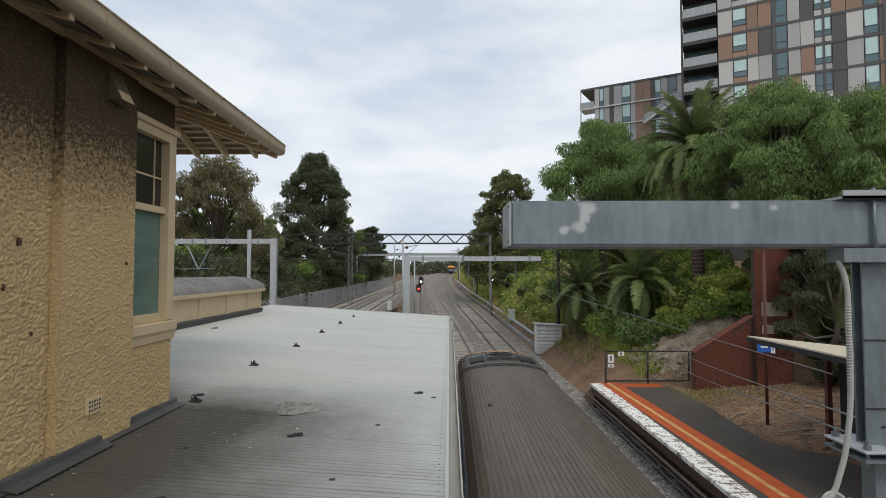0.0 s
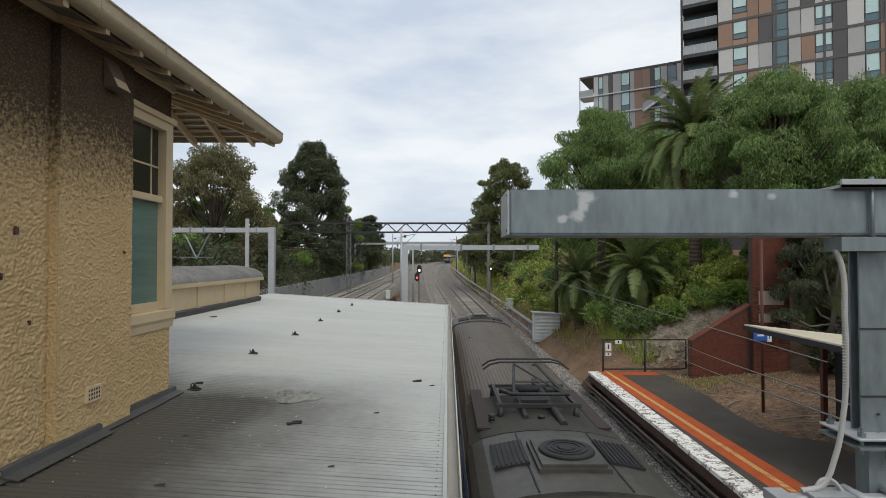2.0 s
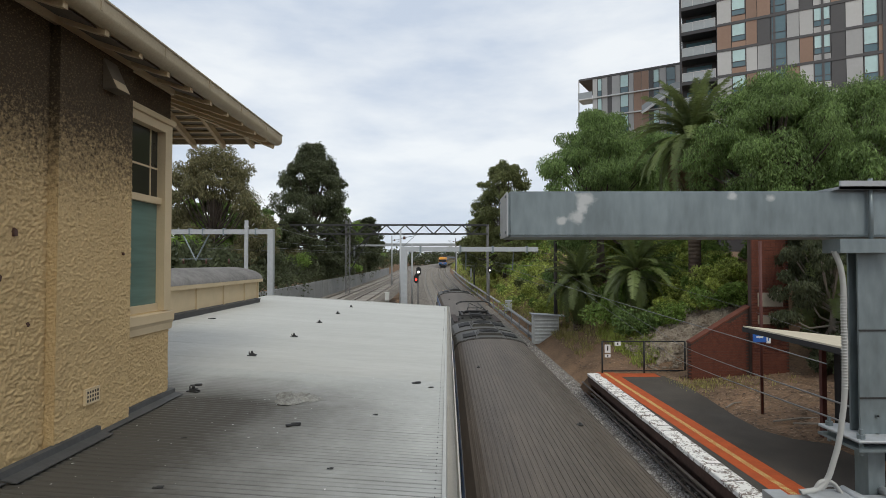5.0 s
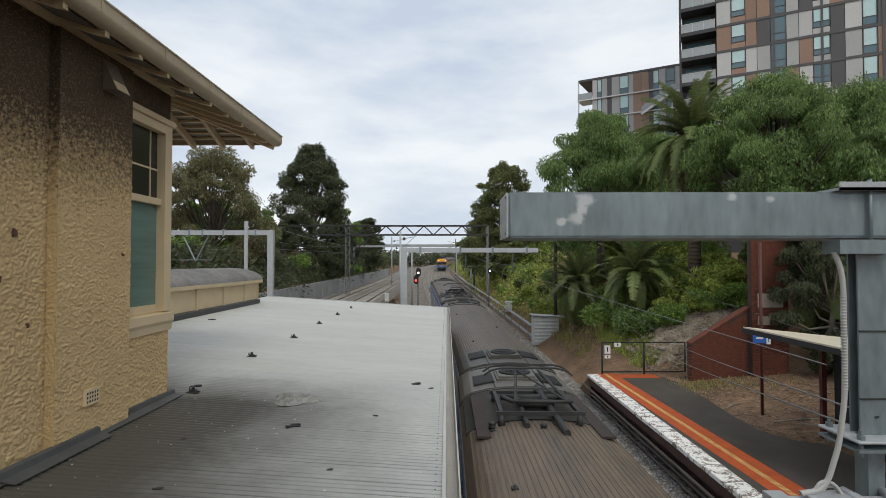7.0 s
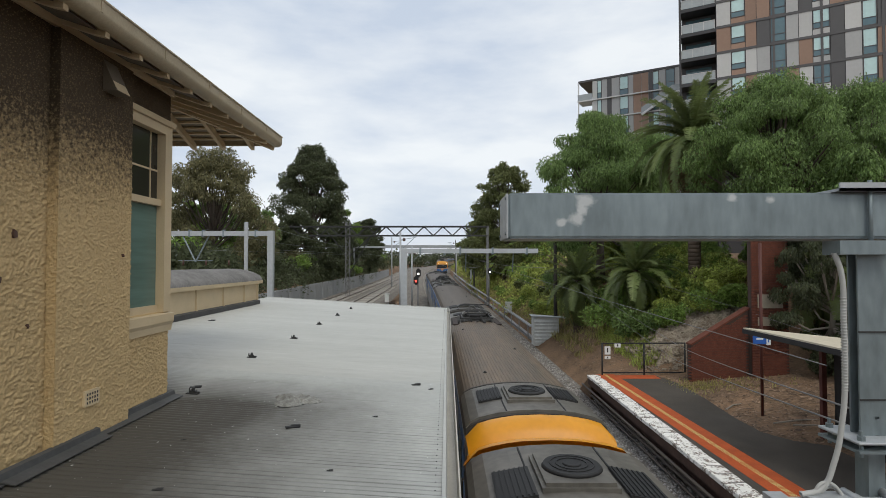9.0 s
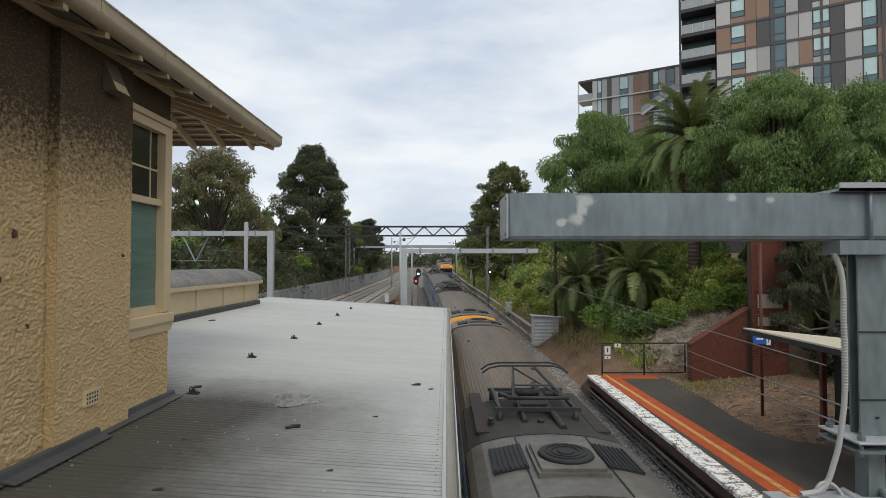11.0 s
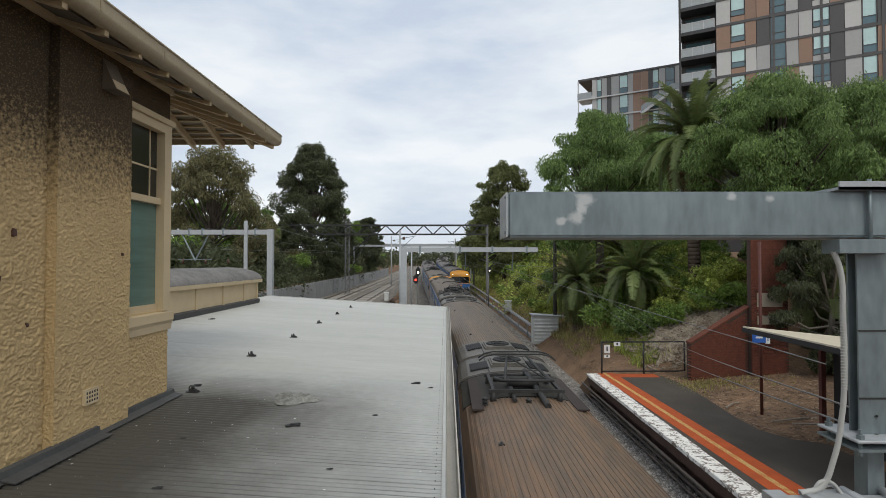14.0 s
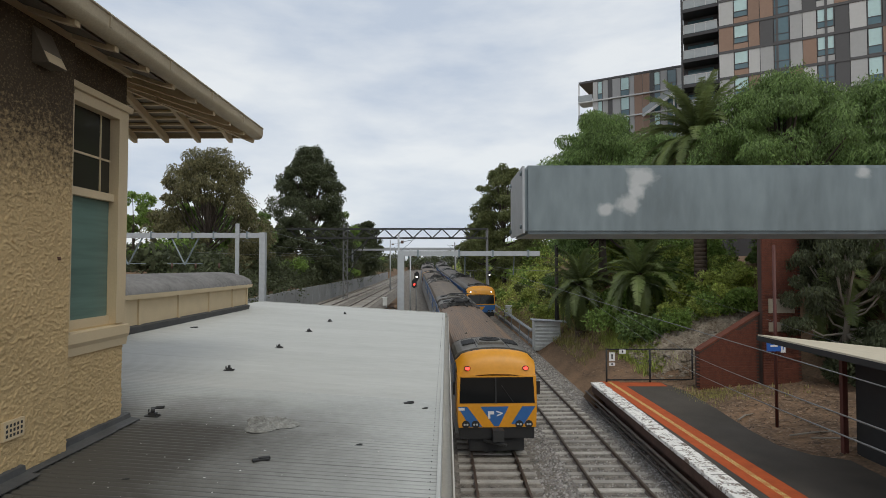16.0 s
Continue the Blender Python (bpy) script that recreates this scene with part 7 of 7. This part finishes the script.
        for dx in (0.8, 1.15):
            bm = bmesh.new()
            tube(bm, (s * dx, Y(0.38), 0.98), (s * dx, Y(0.47), 0.98), 0.145, seg=14)
            h = cabpart("headlight", bm, M["black"], car)
            for k in (-0.05, 0.05):
                bm = bmesh.new()
                tube(bm, (s * dx + k, Y(0.47), 0.98), (s * dx + k, Y(0.485), 0.98), 0.04, seg=10)
                cabpart("lens", bm, M["lens"], h)
        bm = bmesh.new()
        box(bm, s * 1.5 - 0.03, s * 1.5 + 0.12 * s + 0.03, min(Y(-0.1), Y(0.05)), max(Y(-0.1), Y(0.05)), 2.0, 2.45)
        cabpart("mirror", bm, M["black"], car)
    bm = bmesh.new()
    box(bm, -1.36, 1.36, min(Y(-0.5), Y(0.42)), max(Y(-0.5), Y(0.42)), 0.55, 0.86)
    box(bm, -1.0, 1.0, min(Y(-0.5), Y(0.3)), max(Y(-0.5), Y(0.3)), 0.2, 0.55)
    cabpart("skirt", bm, M["black"], car)
    bm = bmesh.new()
    box(bm, -0.2, 0.2, min(Y(0.2), Y(0.8)), max(Y(0.2), Y(0.8)), 0.55, 0.85)
    tube(bm, (-0.5, Y(0.4), 0.5), (0.3, Y(0.75), 0.45), 0.04, seg=8)
    cabpart("coupler", bm, M["darkmetal"], car)


def build_train_car(label, cab=0, pan=0, pods=(1, -1), style="a", roofmat="trainroof"):
    """One car, its middle at the origin on the rails. cab, pan: the end that has them."""
    car = thing("train_car", label, "train car", group="train cars")
    ya, yb = -HALF, HALF
    if cab > 0:
        yb -= 0.6
    if cab < 0:
        ya += 0.6
    bm = bmesh.new()
    prism(bm, [(-1.46, 0.55), (1.46, 0.55), (1.5, 0.95), (1.5, 3.28), (1.2, 3.6), (-1.2, 3.6), (-1.5, 3.28), (-1.5, 0.95)], "y", ya, yb)
    part("body", bm, M["silver"], car)
    for s in (-1, 1):
        bm = bmesh.new()
        box(bm, s * 1.498 - 0.012, s * 1.498 + 0.012, ya + 0.05, yb - 0.05, 1.95, 3.22)
        part("side_band", bm, M["blue"], car)
        bm = bmesh.new()
        box(bm, s * 1.507 - 0.012, s * 1.507 + 0.012, -0.85, 0.85, 2.05, 2.85)
        me = done("side_window", bm, M["towerglass"])
        for y in (-9.2, -5.2, -1.6, 1.6, 5.2, 9.2):
            share("side_window", me, car, Matrix.Translation((0, y, 0)))
        bm = bmesh.new()
        box(bm, s * 1.505 - 0.012, s * 1.505 + 0.012, -0.65, 0.65, 0.95, 3.0)
        me = done("side_door", bm, M["yellow"] if style == "b" else M["silver"])
        for y in (-7.3, 0, 7.3):
            share("side_door", me, car, Matrix.Translation((0, y, 0)))
    # ribbed roof between the pods
    prof = []
    x = -1.5
    prof.append((-1.5, 3.27))
    k = 0
    n = 30
    for i in range(n):
        xa, xb = -1.36 + 2.72 * i / n, -1.36 + 2.72 * (i + 1) / n
        w = xb - xa
        prof += [(xa, roof_h(xa)), (xa + 0.5 * w, roof_h(xa + 0.5 * w)), (xa + 0.56 * w, roof_h(xa + 0.5 * w) + 0.010), (xa + 0.92 * w, roof_h(xb) + 0.010)]
    prof += [(1.36, roof_h(1.36)), (1.5, 3.27)]
    bm = bmesh.new()
    r0, r1 = [], []
    y0 = ya + (2.75 if -1 in pods else 0.05) + (0.05 if cab < 0 and -1 in pods else 0)
    y1 = yb - (2.75 if 1 in pods else 0.05) - (0.05 if cab > 0 and 1 in pods else 0)
    prism(bm, prof + [(1.2, 3.2), (-1.2, 3.2)], "y", y0, y1)
    part("ribbed_roof", bm, M[roofmat], car, "grimy ribbed metal roof")
    for yy in (y0, y1):
        bm = bmesh.new()
        prism(bm, [(q, roof_h(q) + 0.035) for q in (-1.4, -1.2, -0.8, -0.4, 0, 0.4, 0.8, 1.2, 1.4)] + [(q, roof_h(q) - 0.05) for q in (1.4, 0.8, 0, -0.8, -1.4)], "y", yy - 0.04, yy + 0.04)
        part("roof_lip", bm, M["trainroofdark"], car)
    # plain roof ends beneath the pods
    for a, b in ((ya, y0), (y1, yb)):
        if b - a > 0.2:
            bm = bmesh.new()
            prism(bm, [(-1.5, 3.27)] + [(-q, z) for q, z in ROOF[1:]] + [(q, z) for q, z in ROOF[::-1][1:]] + [(1.2, 3.2), (-1.2, 3.2)], "y", a, b)
            part("roof_end", bm, M["trainroofdark"], car)
    for e in pods:
        off = 1.95 if cab == e else 1.45
        build_ac(car, e * (HALF - off), e, "poddark" if roofmat == "trainroof" else "podgrey")
    if pan:
        build_pantograph(car, pan * (HALF - 4.75), pan)
    if cab:
        build_cab(car, cab, style)
    for e in (-1, 1):
        if e != cab:
            bm = bmesh.new()
            prism(bm, [(-1.3, 0.9), (1.3, 0.9), (1.3, 3.3), (0.9, 3.5), (-0.9, 3.5), (-1.3, 3.3)], "y", e * HALF - 0.36, e * HALF + 0.36)
            part("gangway", bm, M["black"], car)
    for yb_ in (-7.8, 7.8):
        bm = bmesh.new()
        box(bm, -1.1, 1.1, yb_ - 1.6, yb_ + 1.6, 0.3, 0.7)
        bg = part("bogie", bm, M["black"], car)
        for w in (-1.1, 1.1):
            for s in (-0.8, 0.8):
                bm = bmesh.new()
                tube(bm, (s - 0.06, yb_ + w, 0.44), (s + 0.06, yb_ + w, 0.44), 0.44, seg=16)
                part("wheel", bm, M["rail"], bg)
    # small roof fittings
    bm = bmesh.new()
    for x, y in ((-0.85, 3.2), (0.75, -2.6), (-0.7, -6.8)):
        tube(bm, (x, y, roof_h(x) - 0.02), (x, y, roof_h(x) + 0.06), 0.03, 0.02, 8)
        box(bm, x - 0.05, x + 0.05, y - 0.05, y + 0.05, roof_h(x) + 0.0, roof_h(x) + 0.03)
    part("roof_vent", bm, M["darkmetal"], car)
    return car


LM = "silver motor car with grimy ribbed roof and pantograph"
LT = "silver trailer car with grimy ribbed roof and two cooling pods"
outbound = [
    build_train_car("leading motor car with dark grimy ribbed roof and pantograph", 1, -1, (1, -1), "a", "trainroof"),
    build_train_car(LT, 0, 0, (1, -1), "a", "trainroof"),
    build_train_car("rear motor car with yellow cab and dusty brown roof", -1, 1, (1, -1), "a", "trainmid"),
    build_train_car(LM, 1, -1, (1, -1), "a", "trainmid"),
    build_train_car(LT, 0, 0, (1, -1), "a", "trainmid"),
    build_train_car("rear motor car with yellow cab, red tail lamps and rusty roof", -1, 1, (1, -1), "a", "trainrust")]
inbound = [build_train_car("blue and silver motor car with yellow cab and lit lamps", -1, 1, (1, -1), "b", "trainroof")]
for k in range(5):
    inbound.append(build_train_car("blue and silver car of the approaching train with dark roof", 0, 1 if k in (1, 3) else 0, (1, -1), "b", "trainroof"))


def rail_pose(c, s):
    a, b = s + 7.8, s - 7.8
    yaw = -math.degrees(math.atan2(bend(a) - bend(b), 15.6))
    tilt = math.degrees(math.atan2(climb(a) - climb(b), 15.6))
    return pose(c + (bend(a) + bend(b)) / 2, s, (climb(a) + climb(b)) / 2, tilt, 0, yaw)


def motions():
    ts = [0.5 * i for i in range(33)]
    for k, car in enumerate(outbound):
        walk(car, [(t, rail_pose(T1, 21.3 + 3.9 * t + 0.32 * t * t - HALF - PITCH * k - (0.25 if k > 2 else 0))) for t in ts])
    head = [(0, 258), (3.5, 213), (7, 168), (9, 143), (11.3, 115), (12.5, 100), (15, 70), (16, 58)]
    for k, car in enumerate(inbound):
        walk(car, [(t, rail_pose(T2, spline(head, t) + HALF + PITCH * k)) for t in ts])


motions()
